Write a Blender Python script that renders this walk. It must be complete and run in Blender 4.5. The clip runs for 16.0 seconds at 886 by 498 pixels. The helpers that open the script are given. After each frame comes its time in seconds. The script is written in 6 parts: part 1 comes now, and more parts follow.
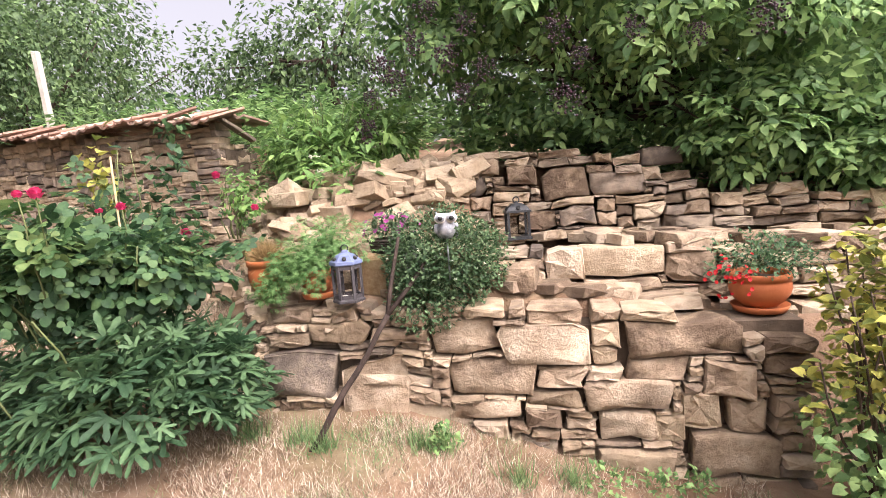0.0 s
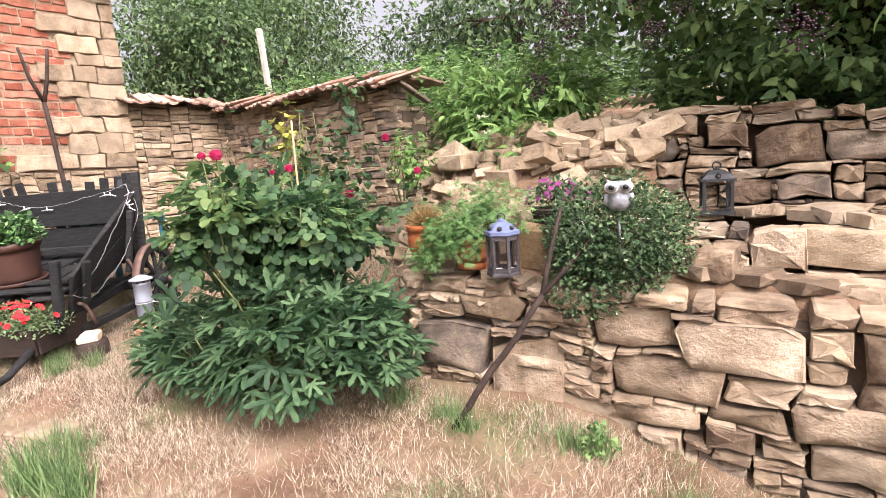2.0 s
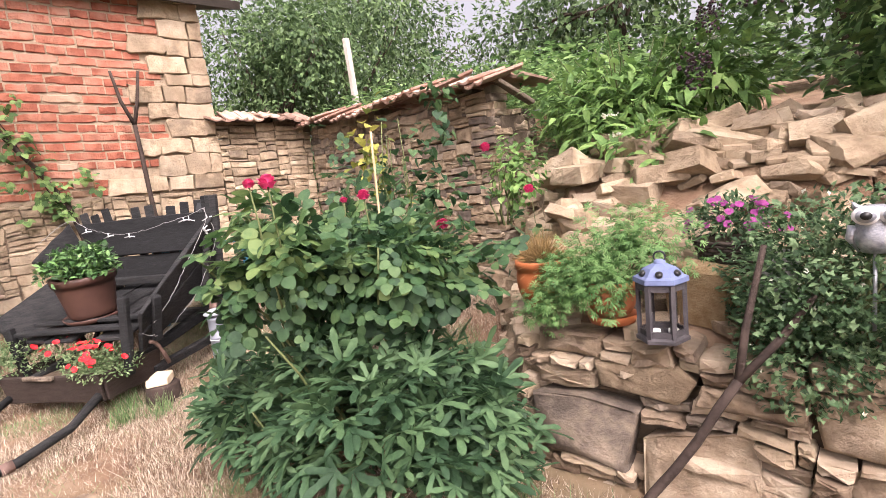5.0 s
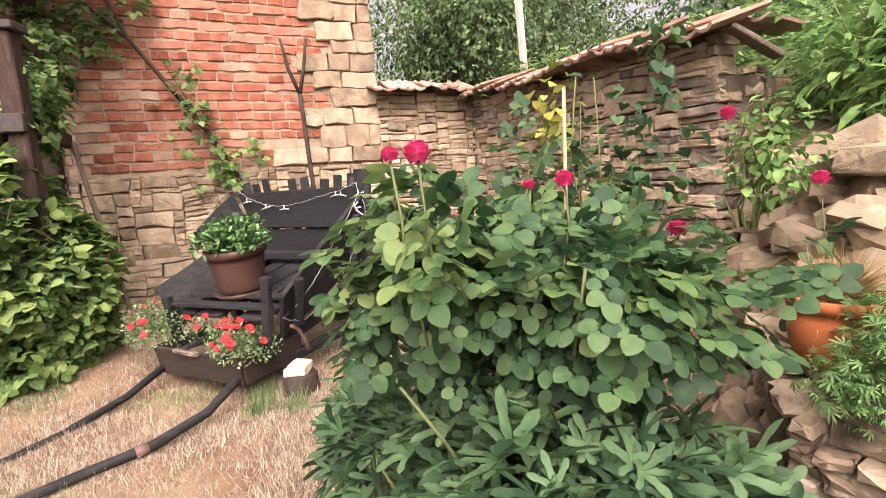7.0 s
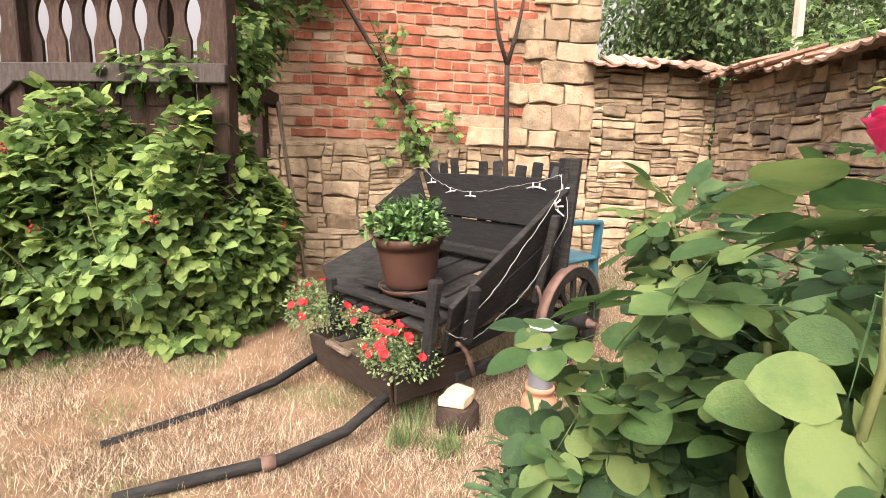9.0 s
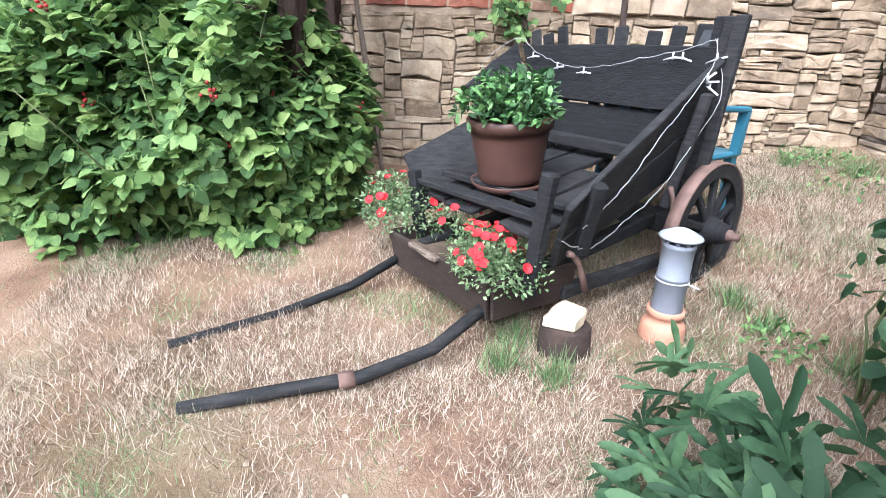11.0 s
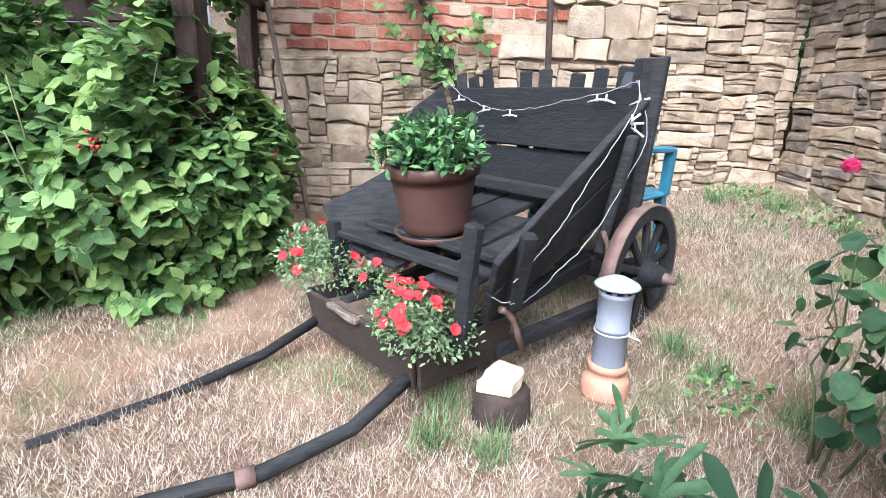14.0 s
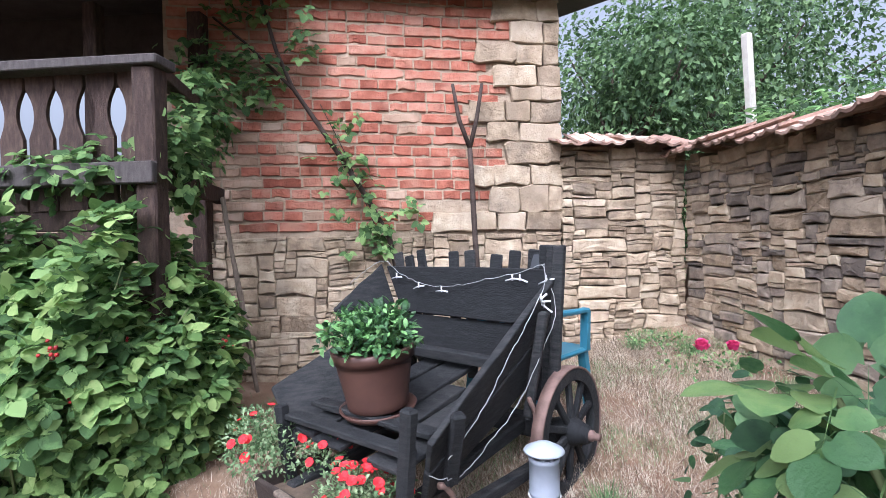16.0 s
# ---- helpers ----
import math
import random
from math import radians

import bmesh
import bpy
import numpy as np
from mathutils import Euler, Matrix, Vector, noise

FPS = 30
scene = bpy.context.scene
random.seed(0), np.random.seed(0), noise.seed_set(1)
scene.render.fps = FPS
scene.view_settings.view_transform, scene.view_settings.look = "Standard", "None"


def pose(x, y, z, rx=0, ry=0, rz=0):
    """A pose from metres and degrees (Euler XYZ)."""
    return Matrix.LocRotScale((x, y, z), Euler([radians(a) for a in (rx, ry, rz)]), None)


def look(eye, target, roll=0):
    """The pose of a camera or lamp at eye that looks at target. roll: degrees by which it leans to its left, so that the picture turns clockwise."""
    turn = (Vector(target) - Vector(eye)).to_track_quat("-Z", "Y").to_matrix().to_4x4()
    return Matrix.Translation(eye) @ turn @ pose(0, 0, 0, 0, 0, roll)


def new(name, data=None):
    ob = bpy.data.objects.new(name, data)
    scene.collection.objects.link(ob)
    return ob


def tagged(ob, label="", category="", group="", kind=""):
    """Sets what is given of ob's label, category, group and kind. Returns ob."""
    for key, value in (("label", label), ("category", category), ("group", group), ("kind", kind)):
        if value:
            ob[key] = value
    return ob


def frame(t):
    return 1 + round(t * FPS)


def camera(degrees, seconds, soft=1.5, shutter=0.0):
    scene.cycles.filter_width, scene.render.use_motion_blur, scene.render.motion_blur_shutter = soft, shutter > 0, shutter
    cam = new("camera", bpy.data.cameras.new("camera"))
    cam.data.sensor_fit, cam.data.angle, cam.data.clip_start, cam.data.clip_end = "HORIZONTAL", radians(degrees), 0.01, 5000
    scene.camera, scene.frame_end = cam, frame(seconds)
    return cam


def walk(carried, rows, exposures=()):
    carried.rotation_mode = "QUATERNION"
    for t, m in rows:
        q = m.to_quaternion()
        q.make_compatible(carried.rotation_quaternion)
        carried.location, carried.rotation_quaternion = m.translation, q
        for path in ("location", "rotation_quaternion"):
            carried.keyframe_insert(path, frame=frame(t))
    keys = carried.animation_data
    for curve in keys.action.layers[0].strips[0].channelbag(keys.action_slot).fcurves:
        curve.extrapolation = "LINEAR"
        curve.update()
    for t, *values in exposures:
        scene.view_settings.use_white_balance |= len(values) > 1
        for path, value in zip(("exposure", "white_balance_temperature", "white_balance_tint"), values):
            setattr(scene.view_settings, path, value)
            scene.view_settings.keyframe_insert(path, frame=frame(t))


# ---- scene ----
cam = camera(81.3, 16.0, soft=0.8)
PATH = [
    (0, (0.44, 0.284, 1.024), (0.169, 2.252, 0.79), -4.5),
    (0.5, (0.43, 0.348, 1.026), (0.03, 2.292, 0.777), -5.4),
    (1, (0.445, 0.431, 1.037), (-0.201, 2.306, 0.778), -5.8),
    (1.5, (0.475, 0.483, 1.041), (-0.392, 2.264, 0.761), -4.9),
    (2, (0.475, 0.536, 1.023), (-0.462, 2.273, 0.699), -4.2),
    (2.5, (0.42, 0.64, 1.01), (-0.513, 2.364, 0.611), -4.1),
    (3, (0.362, 0.709, 1.024), (-0.567, 2.429, 0.6), -4.6),
    (3.5, (0.333, 0.774, 1.046), (-0.644, 2.485, 0.704), -5.0),
    (3.7, (0.323, 0.811, 1.058), (-0.714, 2.493, 0.749), -5.1),
    (5.8, (-0.113, 1.136, 1.074), (-1.38, 2.653, 0.769), -5.8),
    (6, (-0.16, 1.172, 1.068), (-1.455, 2.662, 0.745), -5.5),
    (6.5, (-0.286, 1.307, 1.083), (-1.791, 2.588, 0.774), -4.2),
    (7, (-0.403, 1.367, 1.08), (-2.018, 2.509, 0.782), -4.0),
    (7.5, (-0.578, 1.405, 1.081), (-2.227, 2.496, 0.782), -2.0),
    (8, (-0.719, 1.491, 1.089), (-2.46, 2.421, 0.766), -1.8),
    (8.5, (-0.867, 1.552, 1.111), (-2.732, 2.201, 0.795), 1.2),
    (9, (-1.026, 1.565, 1.093), (-2.922, 2.107, 0.757), 2.1),
    (9.5, (-1.14, 1.537, 1.072), (-3.041, 2.002, 0.659), 2.1),
    (10, (-1.246, 1.534, 1.045), (-3.143, 1.874, 0.509), 1.7),
    (10.2, (-1.287, 1.525, 1.034), (-3.158, 1.841, 0.402), 1.4),
    (12.3, (-1.567, 1.599, 0.864), (-3.407, 1.863, 0.126), 2.5),
    (12.5, (-1.572, 1.609, 0.862), (-3.41, 1.882, 0.124), 2.7),
    (13, (-1.6, 1.619, 0.875), (-3.421, 1.956, 0.12), 3.2),
    (13.5, (-1.607, 1.641, 0.919), (-3.445, 2.064, 0.254), 2.7),
    (14, (-1.599, 1.653, 0.963), (-3.459, 2.131, 0.405), 1.7),
    (14.5, (-1.571, 1.658, 1.02), (-3.452, 2.171, 0.573), 0.5),
    (15, (-1.512, 1.643, 1.076), (-3.418, 2.179, 0.792), -0.7),
    (15.5, (-1.436, 1.639, 1.126), (-3.343, 2.23, 1.01), -1.1),
    (16, (-1.372, 1.653, 1.161), (-3.256, 2.324, 1.127), -1.1),
]
EXPOSURES = [(0, 1.4, 6650, 21), (3.7, 1.25, 6650, 22), (6, 1.3, 6900, 25), (9, 1.33, 7500, 19), (10.2, 1.5, 5950, 13), (12.3, 1.3, 5400, 12), (13.4, 1.38, 5400, 12), (14.4, 1.55, 5500, 12), (15.0, 1.24, 5450, 13), (15.4, 1.1, 5400, 15), (16, 1.1, 5400, 16)]
walk(cam, [(t, look(eye, target, roll)) for t, eye, target, roll in PATH], EXPOSURES)

# ---- world, sun, exposure ----
world = bpy.data.worlds.new("world")
scene.world = world
world.use_nodes = True
wn, wl = world.node_tree.nodes, world.node_tree.links
sky = wn.new("ShaderNodeTexSky")
sky.sky_type = "NISHITA"
sky.sun_disc = False
sky.sun_elevation, sky.sun_rotation = radians(50), radians(125)
sky.air_density, sky.dust_density, sky.ozone_density = 0.6, 10.0, 0.0
veil = wn.new("ShaderNodeHueSaturation")
veil.inputs["Saturation"].default_value, veil.inputs["Value"].default_value = 0.3, 1.25
wl.new(sky.outputs[0], veil.inputs["Color"])
wl.new(veil.outputs[0], wn["Background"].inputs[0])
wn["Background"].inputs[1].default_value = 0.15
sun_data = bpy.data.lights.new("sun", "SUN")
sun_data.energy, sun_data.angle, sun_data.color = 0.5, radians(60), (1.0, 0.95, 0.88)
sun = new("sun", sun_data)
sun.matrix_world = look((5.0, -4.2, 9), (-1, 2.5, 0.5))


# ---- materials ----
def mat(name, ramp, scale=8.0, rough=0.85, bump=0.3, bump_scale=40.0, rand=0.0, spec=0.3, metal=0.0, stain=None, translucent=0.0, coord="Object", detail=6.0, stretch=(1, 1, 1), island=False):
    """ramp: colours from dark to light; rand: lightness change from piece to piece; stain: (colour, amount)."""
    m = bpy.data.materials.new(name)
    m.use_nodes = True
    n, l = m.node_tree.nodes, m.node_tree.links
    b = n["Principled BSDF"]
    b.inputs["Roughness"].default_value = rough
    b.inputs["Metallic"].default_value = metal
    b.inputs["Specular IOR Level"].default_value = spec
    tc = n.new("ShaderNodeTexCoord")
    mp = n.new("ShaderNodeMapping")
    mp.inputs["Scale"].default_value = stretch
    info = n.new("ShaderNodeObjectInfo")
    geo = n.new("ShaderNodeNewGeometry")
    l.new(geo.outputs["Position"] if coord == "World" else tc.outputs[coord], mp.inputs[0])
    source = geo.outputs["Random Per Island"] if island else info.outputs["Random"]
    off = n.new("ShaderNodeVectorMath")
    off.operation = "MULTIPLY_ADD"
    off.inputs[1].default_value = (17.3, 9.1, 13.7)
    l.new(source, off.inputs[0])
    l.new(mp.outputs[0], off.inputs[2])
    vec = off.outputs[0]
    noise_a = n.new("ShaderNodeTexNoise")
    noise_a.inputs["Scale"].default_value, noise_a.inputs["Detail"].default_value = scale, detail
    noise_a.inputs["Roughness"].default_value = 0.62
    l.new(vec, noise_a.inputs[0])
    mix = n.new("ShaderNodeMath")
    mix.operation = "MULTIPLY_ADD"
    l.new(source, mix.inputs[0])
    mix.inputs[1].default_value = rand
    l.new(noise_a.outputs[0], mix.inputs[2])
    sub = n.new("ShaderNodeMath")
    sub.operation = "SUBTRACT"
    sub.inputs[1].default_value = rand / 2
    l.new(mix.outputs[0], sub.inputs[0])
    cr = n.new("ShaderNodeValToRGB")
    e = cr.color_ramp.elements
    e[0].position, e[1].position = 0.28, 0.74
    e[0].color, e[1].color = (*ramp[0], 1), (*ramp[-1], 1)
    for i, c in enumerate(ramp[1:-1]):
        x = e.new(0.28 + 0.46 * (i + 1) / (len(ramp) - 1))
        x.color = (*c, 1)
    l.new(sub.outputs[0], cr.inputs[0])
    colour = cr.outputs[0]
    if stain:
        ns = n.new("ShaderNodeTexNoise")
        ns.inputs["Scale"].default_value, ns.inputs["Detail"].default_value = scale * 0.35, 5
        l.new(vec, ns.inputs[0])
        sr = n.new("ShaderNodeValToRGB")
        sr.color_ramp.elements[0].position, sr.color_ramp.elements[1].position = 0.5, 0.72
        l.new(ns.outputs[0], sr.inputs[0])
        am = n.new("ShaderNodeMath")
        am.operation = "MULTIPLY"
        am.inputs[1].default_value = stain[1]
        l.new(sr.outputs[0], am.inputs[0])
        mc = n.new("ShaderNodeMix")
        mc.data_type = "RGBA"
        l.new(am.outputs[0], mc.inputs[0])
        l.new(colour, mc.inputs[6])
        mc.inputs[7].default_value = (*stain[0], 1)
        colour = mc.outputs[2]
    l.new(colour, b.inputs["Base Color"])
    if bump:
        nb = n.new("ShaderNodeTexNoise")
        nb.inputs["Scale"].default_value, nb.inputs["Detail"].default_value = bump_scale, 8
        nb.inputs["Roughness"].default_value = 0.68
        l.new(vec, nb.inputs[0])
        bp = n.new("ShaderNodeBump")
        bp.inputs["Strength"].default_value, bp.inputs["Distance"].default_value = bump, 0.02
        l.new(nb.outputs[0], bp.inputs["Height"])
        l.new(bp.outputs[0], b.inputs["Normal"])
    if translucent:
        tr = n.new("ShaderNodeBsdfTranslucent")
        hs = n.new("ShaderNodeHueSaturation")
        hs.inputs["Value"].default_value, hs.inputs["Saturation"].default_value = 1.25, 1.0
        l.new(colour, hs.inputs["Color"])
        l.new(hs.outputs[0], tr.inputs[0])
        ms = n.new("ShaderNodeMixShader")
        ms.inputs[0].default_value = translucent
        l.new(b.outputs[0], ms.inputs[1])
        l.new(tr.outputs[0], ms.inputs[2])
        l.new(ms.outputs[0], n["Material Output"].inputs[0])
    return m


def leafmat(name, ramp, rand=0.55, rough=0.5, translucent=0.33, spec=0.35):
    return mat(name, ramp, scale=26.0, rough=rough, bump=0.35, bump_scale=90, rand=rand, spec=spec, translucent=translucent, island=True)


M = {}
M["sandstone"] = mat("sandstone", [(0.132, 0.094, 0.066), (0.325, 0.246, 0.173), (0.464, 0.377, 0.283)], 9, 0.92, 1.0, 34, 0.42, 0.15, stain=((0.20, 0.165, 0.13), 0.55), coord="World")
M["wallstone"] = mat("wallstone", [(0.185, 0.137, 0.092), (0.350, 0.270, 0.186), (0.480, 0.392, 0.285)], 10, 0.92, 1.0, 34, 0.36, 0.15, stain=((0.17, 0.14, 0.11), 0.6), coord="World")
M["greystone"] = mat("greystone", [(0.11, 0.09, 0.075), (0.25, 0.20, 0.155), (0.38, 0.31, 0.23)], 10, 0.92, 0.7, 55, 0.4, 0.15, stain=((0.09, 0.08, 0.07), 0.6), coord="World")
M["quoinstone"] = mat("quoin_stone", [(0.22, 0.165, 0.112), (0.34, 0.265, 0.188), (0.43, 0.35, 0.26)], 8, 0.92, 0.7, 50, 0.30, 0.15, stain=((0.30, 0.25, 0.19), 0.5), coord="World")
M["slate"] = mat("slate", [(0.16, 0.17, 0.17), (0.28, 0.28, 0.27)], 6, 0.8, 0.4, 30, 0.2)
M["ochre"] = mat("ochre_stone", [(0.224, 0.142, 0.070), (0.360, 0.275, 0.168)], 9, 0.9, 0.7, 30, 0.2)
M["core"] = mat("wall_core", [(0.075, 0.055, 0.040), (0.15, 0.112, 0.08)], 12, 0.95, 0.6, 30)
M["bedding"] = mat("earth_bedding", [(0.075, 0.056, 0.041), (0.15, 0.115, 0.083)], 12, 0.95, 0.8, 40)
M["mortar"] = mat("mortar", [(0.26, 0.195, 0.135), (0.42, 0.335, 0.245)], 14, 0.95, 1.0, 40)
M["brick"] = mat("brick", [(0.215, 0.066, 0.042), (0.365, 0.132, 0.086), (0.43, 0.215, 0.155)], 9, 0.9, 0.9, 45, 0.34, 0.15, stain=((0.44, 0.29, 0.21), 0.5))
M["tanbrick"] = mat("tan_brick", [(0.23, 0.14, 0.095), (0.36, 0.235, 0.165), (0.45, 0.33, 0.25)], 7, 0.92, 0.7, 45, 0.45, 0.15, stain=((0.40, 0.30, 0.22), 0.5))
M["rooftile"] = mat("roof_tile", [(0.20, 0.13, 0.10), (0.36, 0.22, 0.17), (0.46, 0.36, 0.29)], 8, 0.9, 0.5, 40, 0.5, 0.15, stain=((0.15, 0.13, 0.10), 0.6))
M["terracotta"] = mat("terracotta", [(0.36, 0.10, 0.035), (0.47, 0.15, 0.055)], 10, 0.65, 0.12, 60, 0.1, 0.35, stain=((0.42, 0.25, 0.17), 0.3))
M["cane"] = mat("cane", [(0.26, 0.19, 0.10), (0.42, 0.32, 0.19)], 10, 0.7, 0.2, 60)
M["boxwood"] = mat("dark_box_wood", [(0.022, 0.015, 0.012), (0.045, 0.032, 0.026)], 14, 0.75, 0.4, 50, 0.2, 0.3, stretch=(1, 1, 6))
M["socket"] = mat("pale_terracotta", [(0.34, 0.16, 0.10), (0.46, 0.25, 0.17)], 10, 0.8, 0.2, 60, 0.1, 0.25)
M["brownpot"] = mat("brown_plastic", [(0.054, 0.026, 0.020), (0.078, 0.038, 0.028)], 9, 0.5, 0.05, 60, 0.0, 0.4)
M["blackwood"] = mat("black_wood", [(0.005, 0.005, 0.006), (0.011, 0.012, 0.013), (0.029, 0.028, 0.028)], 14, 0.75, 0.5, 50, 0.25, 0.3, stretch=(1, 1, 6), coord="Object")
M["brownwood"] = mat("brown_wood", [(0.016, 0.010, 0.008), (0.038, 0.022, 0.017), (0.075, 0.048, 0.036)], 14, 0.75, 0.5, 50, 0.3, 0.3, stretch=(4, 4, 1))
M["beamwood"] = mat("beam_wood", [(0.035, 0.029, 0.028), (0.08, 0.069, 0.065)], 14, 0.8, 0.4, 50, 0.2, 0.3, stretch=(4, 4, 1))
M["oldwood"] = mat("old_wood", [(0.10, 0.08, 0.06), (0.24, 0.19, 0.15)], 16, 0.9, 0.6, 50, 0.3, 0.2, stretch=(5, 5, 1))
M["bark"] = mat("bark", [(0.035, 0.024, 0.018), (0.10, 0.075, 0.058)], 20, 0.9, 0.7, 60, 0.2, 0.2)
M["darkbark"] = mat("dark_bark", [(0.025, 0.017, 0.014), (0.065, 0.045, 0.036)], 20, 0.8, 0.6, 60, 0.2, 0.25)
M["stem"] = mat("stem", [(0.06, 0.08, 0.03), (0.13, 0.15, 0.06)], 10, 0.7, 0.2, 60, 0.3)
M["concrete"] = mat("concrete", [(0.32, 0.30, 0.26), (0.48, 0.45, 0.40)], 10, 0.9, 0.4, 60)
M["greypipe"] = mat("grey_painted_metal", [(0.15, 0.165, 0.195), (0.215, 0.235, 0.27)], 6, 0.5, 0.08, 40, 0, 0.45, stain=((0.17, 0.17, 0.19), 0.4))
M["lid"] = mat("pale_metal", [(0.24, 0.27, 0.30), (0.33, 0.36, 0.39)], 6, 0.45, 0.05, 40)
M["bluemetal"] = mat("blue_metal", [(0.080, 0.104, 0.192), (0.136, 0.168, 0.288)], 12, 0.7, 0.1, 50, 0, 0.25, stain=((0.07, 0.07, 0.09), 0.5))
M["lanternwood"] = mat("lantern_wood", [(0.030, 0.027, 0.030), (0.072, 0.066, 0.072)], 14, 0.7, 0.4, 60)
M["blackmetal"] = mat("black_metal", [(0.012, 0.014, 0.017), (0.035, 0.038, 0.042)], 14, 0.45, 0.1, 60, 0, 0.5, 0.3)
M["chairblue"] = mat("blue_plastic", [(0.025, 0.115, 0.165), (0.04, 0.16, 0.225)], 5, 0.45, 0.03, 40, 0, 0.4)
M["ironrust"] = mat("rusty_iron", [(0.10, 0.065, 0.055), (0.22, 0.14, 0.115)], 16, 0.7, 0.4, 60, 0, 0.4, 0.4)
M["white"] = mat("white_plastic", [(0.46, 0.46, 0.46), (0.58, 0.58, 0.58)], 6, 0.5, 0.0)
M["cable"] = mat("pale_cable", [(0.24, 0.24, 0.235), (0.36, 0.36, 0.35)], 6, 0.5, 0.0)
M["owlmetal"] = mat("owl_metal", [(0.14, 0.15, 0.18), (0.5, 0.52, 0.56)], 26, 0.4, 0.3, 60, 0, 0.5, 0.5)
M["eyeblack"] = mat("eye_black", [(0.01, 0.01, 0.01), (0.02, 0.02, 0.02)], 6, 0.3, 0.0)
M["wicker"] = mat("wicker", [(0.02, 0.015, 0.013), (0.07, 0.055, 0.045)], 30, 0.8, 0.5, 60, 0.3)
M["candle"] = mat("candle_wax", [(0.55, 0.55, 0.50), (0.7, 0.7, 0.66)], 8, 0.5, 0.0)
M["soil"] = mat("soil", [(0.05, 0.035, 0.025), (0.13, 0.095, 0.065)], 14, 0.95, 0.8, 30)
M["cutstone"] = mat("cut_stone", [(0.46, 0.36, 0.24), (0.62, 0.52, 0.38)], 8, 0.9, 0.5, 40, 0.1)
# near-black boards, also the colour of the shade behind the gallery
M["boards_and_shade"] = mat("dark_boards_shade", [(0.02, 0.016, 0.013), (0.045, 0.036, 0.03)], 10, 0.85, 0.3, 40)
glass = bpy.data.materials.new("glass")
glass.use_nodes = True
gb = glass.node_tree.nodes["Principled BSDF"]
gb.inputs["Transmission Weight"].default_value, gb.inputs["Roughness"].default_value, gb.inputs["IOR"].default_value = 1.0, 0.03, 1.1
M["glass"] = glass
M["rose_leaf"] = leafmat("rose_leaf", [(0.022, 0.058, 0.026), (0.045, 0.105, 0.042), (0.085, 0.155, 0.06)], 0.6)
M["rose_young"] = leafmat("rose_young_leaf", [(0.04, 0.095, 0.034), (0.078, 0.152, 0.052), (0.145, 0.215, 0.075)], 0.6)
M["fig_leaf"] = leafmat("fig_leaf", [(0.026, 0.064, 0.030), (0.052, 0.112, 0.052), (0.095, 0.175, 0.080)], 0.6, 0.55)
M["berry_leaf"] = leafmat("bramble_leaf", [(0.05, 0.098, 0.034), (0.11, 0.20, 0.066), (0.215, 0.325, 0.118)], 0.75, 0.65, 0.42, 0.2)
# lighter copy of the bramble leaf, highlights put into the colour
M["berry_lit"] = leafmat("bramble_lit_leaf", [(0.10, 0.175, 0.05), (0.18, 0.285, 0.088), (0.28, 0.38, 0.135)], 0.6, 0.65, 0.42, 0.2)
M["petunia_leaf"] = leafmat("petunia_leaf", [(0.07, 0.125, 0.05), (0.145, 0.22, 0.10), (0.26, 0.345, 0.185)], 0.7, 0.6)
M["elder_leaf"] = leafmat("elder_leaf", [(0.085, 0.165, 0.066), (0.18, 0.305, 0.122), (0.30, 0.45, 0.18)], 0.7, 0.55, 0.45)
M["weed_leaf"] = leafmat("weed_leaf", [(0.059, 0.126, 0.040), (0.126, 0.243, 0.082), (0.230, 0.365, 0.136)], 0.7)
M["peony_leaf"] = leafmat("lush_leaf", [(0.072, 0.148, 0.042), (0.138, 0.264, 0.077), (0.244, 0.394, 0.125)], 0.6)
M["yellow_leaf"] = leafmat("yellow_green_leaf", [(0.10, 0.13, 0.03), (0.22, 0.24, 0.05), (0.42, 0.40, 0.09)], 0.7)
M["box_leaf"] = leafmat("small_dark_leaf", [(0.025, 0.057, 0.024), (0.058, 0.116, 0.050), (0.137, 0.213, 0.105)], 0.7)
M["pot_leaf"] = leafmat("glossy_leaf", [(0.026, 0.063, 0.023), (0.057, 0.137, 0.047), (0.148, 0.288, 0.095)], 0.7, 0.35, 0.15)
M["fern_leaf"] = leafmat("feathery_leaf", [(0.063, 0.148, 0.047), (0.126, 0.253, 0.084), (0.197, 0.349, 0.131)], 0.5)
M["tree_leaf"] = leafmat("tree_leaf", [(0.036, 0.072, 0.028), (0.075, 0.132, 0.052), (0.140, 0.222, 0.090)], 0.7)
M["straw"] = leafmat("straw", [(0.10, 0.068, 0.045), (0.33, 0.255, 0.185), (0.62, 0.525, 0.41)], 0.8, 0.8, 0.1)
M["grass"] = leafmat("grass", [(0.068, 0.128, 0.049), (0.130, 0.223, 0.086), (0.226, 0.332, 0.147)], 0.7, 0.6)
M["red"] = leafmat("red_petal", [(0.40, 0.006, 0.016), (0.66, 0.03, 0.035)], 0.4, 0.6, 0.2)
M["rosepink"] = leafmat("rose_petal", [(0.504, 0.026, 0.120), (0.756, 0.088, 0.240)], 0.4, 0.6, 0.2)
M["purple"] = leafmat("purple_petal", [(0.147, 0.016, 0.105), (0.252, 0.042, 0.189)], 0.5, 0.6, 0.2)
M["whitepetal"] = leafmat("pale_petal", [(0.5, 0.52, 0.42), (0.7, 0.7, 0.62)], 0.4, 0.6, 0.2)
M["berry"] = leafmat("berry", [(0.10, 0.008, 0.012), (0.30, 0.02, 0.02)], 0.7, 0.35, 0.0)
M["elderberry"] = leafmat("elderberry", [(0.010, 0.006, 0.010), (0.04, 0.012, 0.022)], 0.6, 0.35, 0.0)
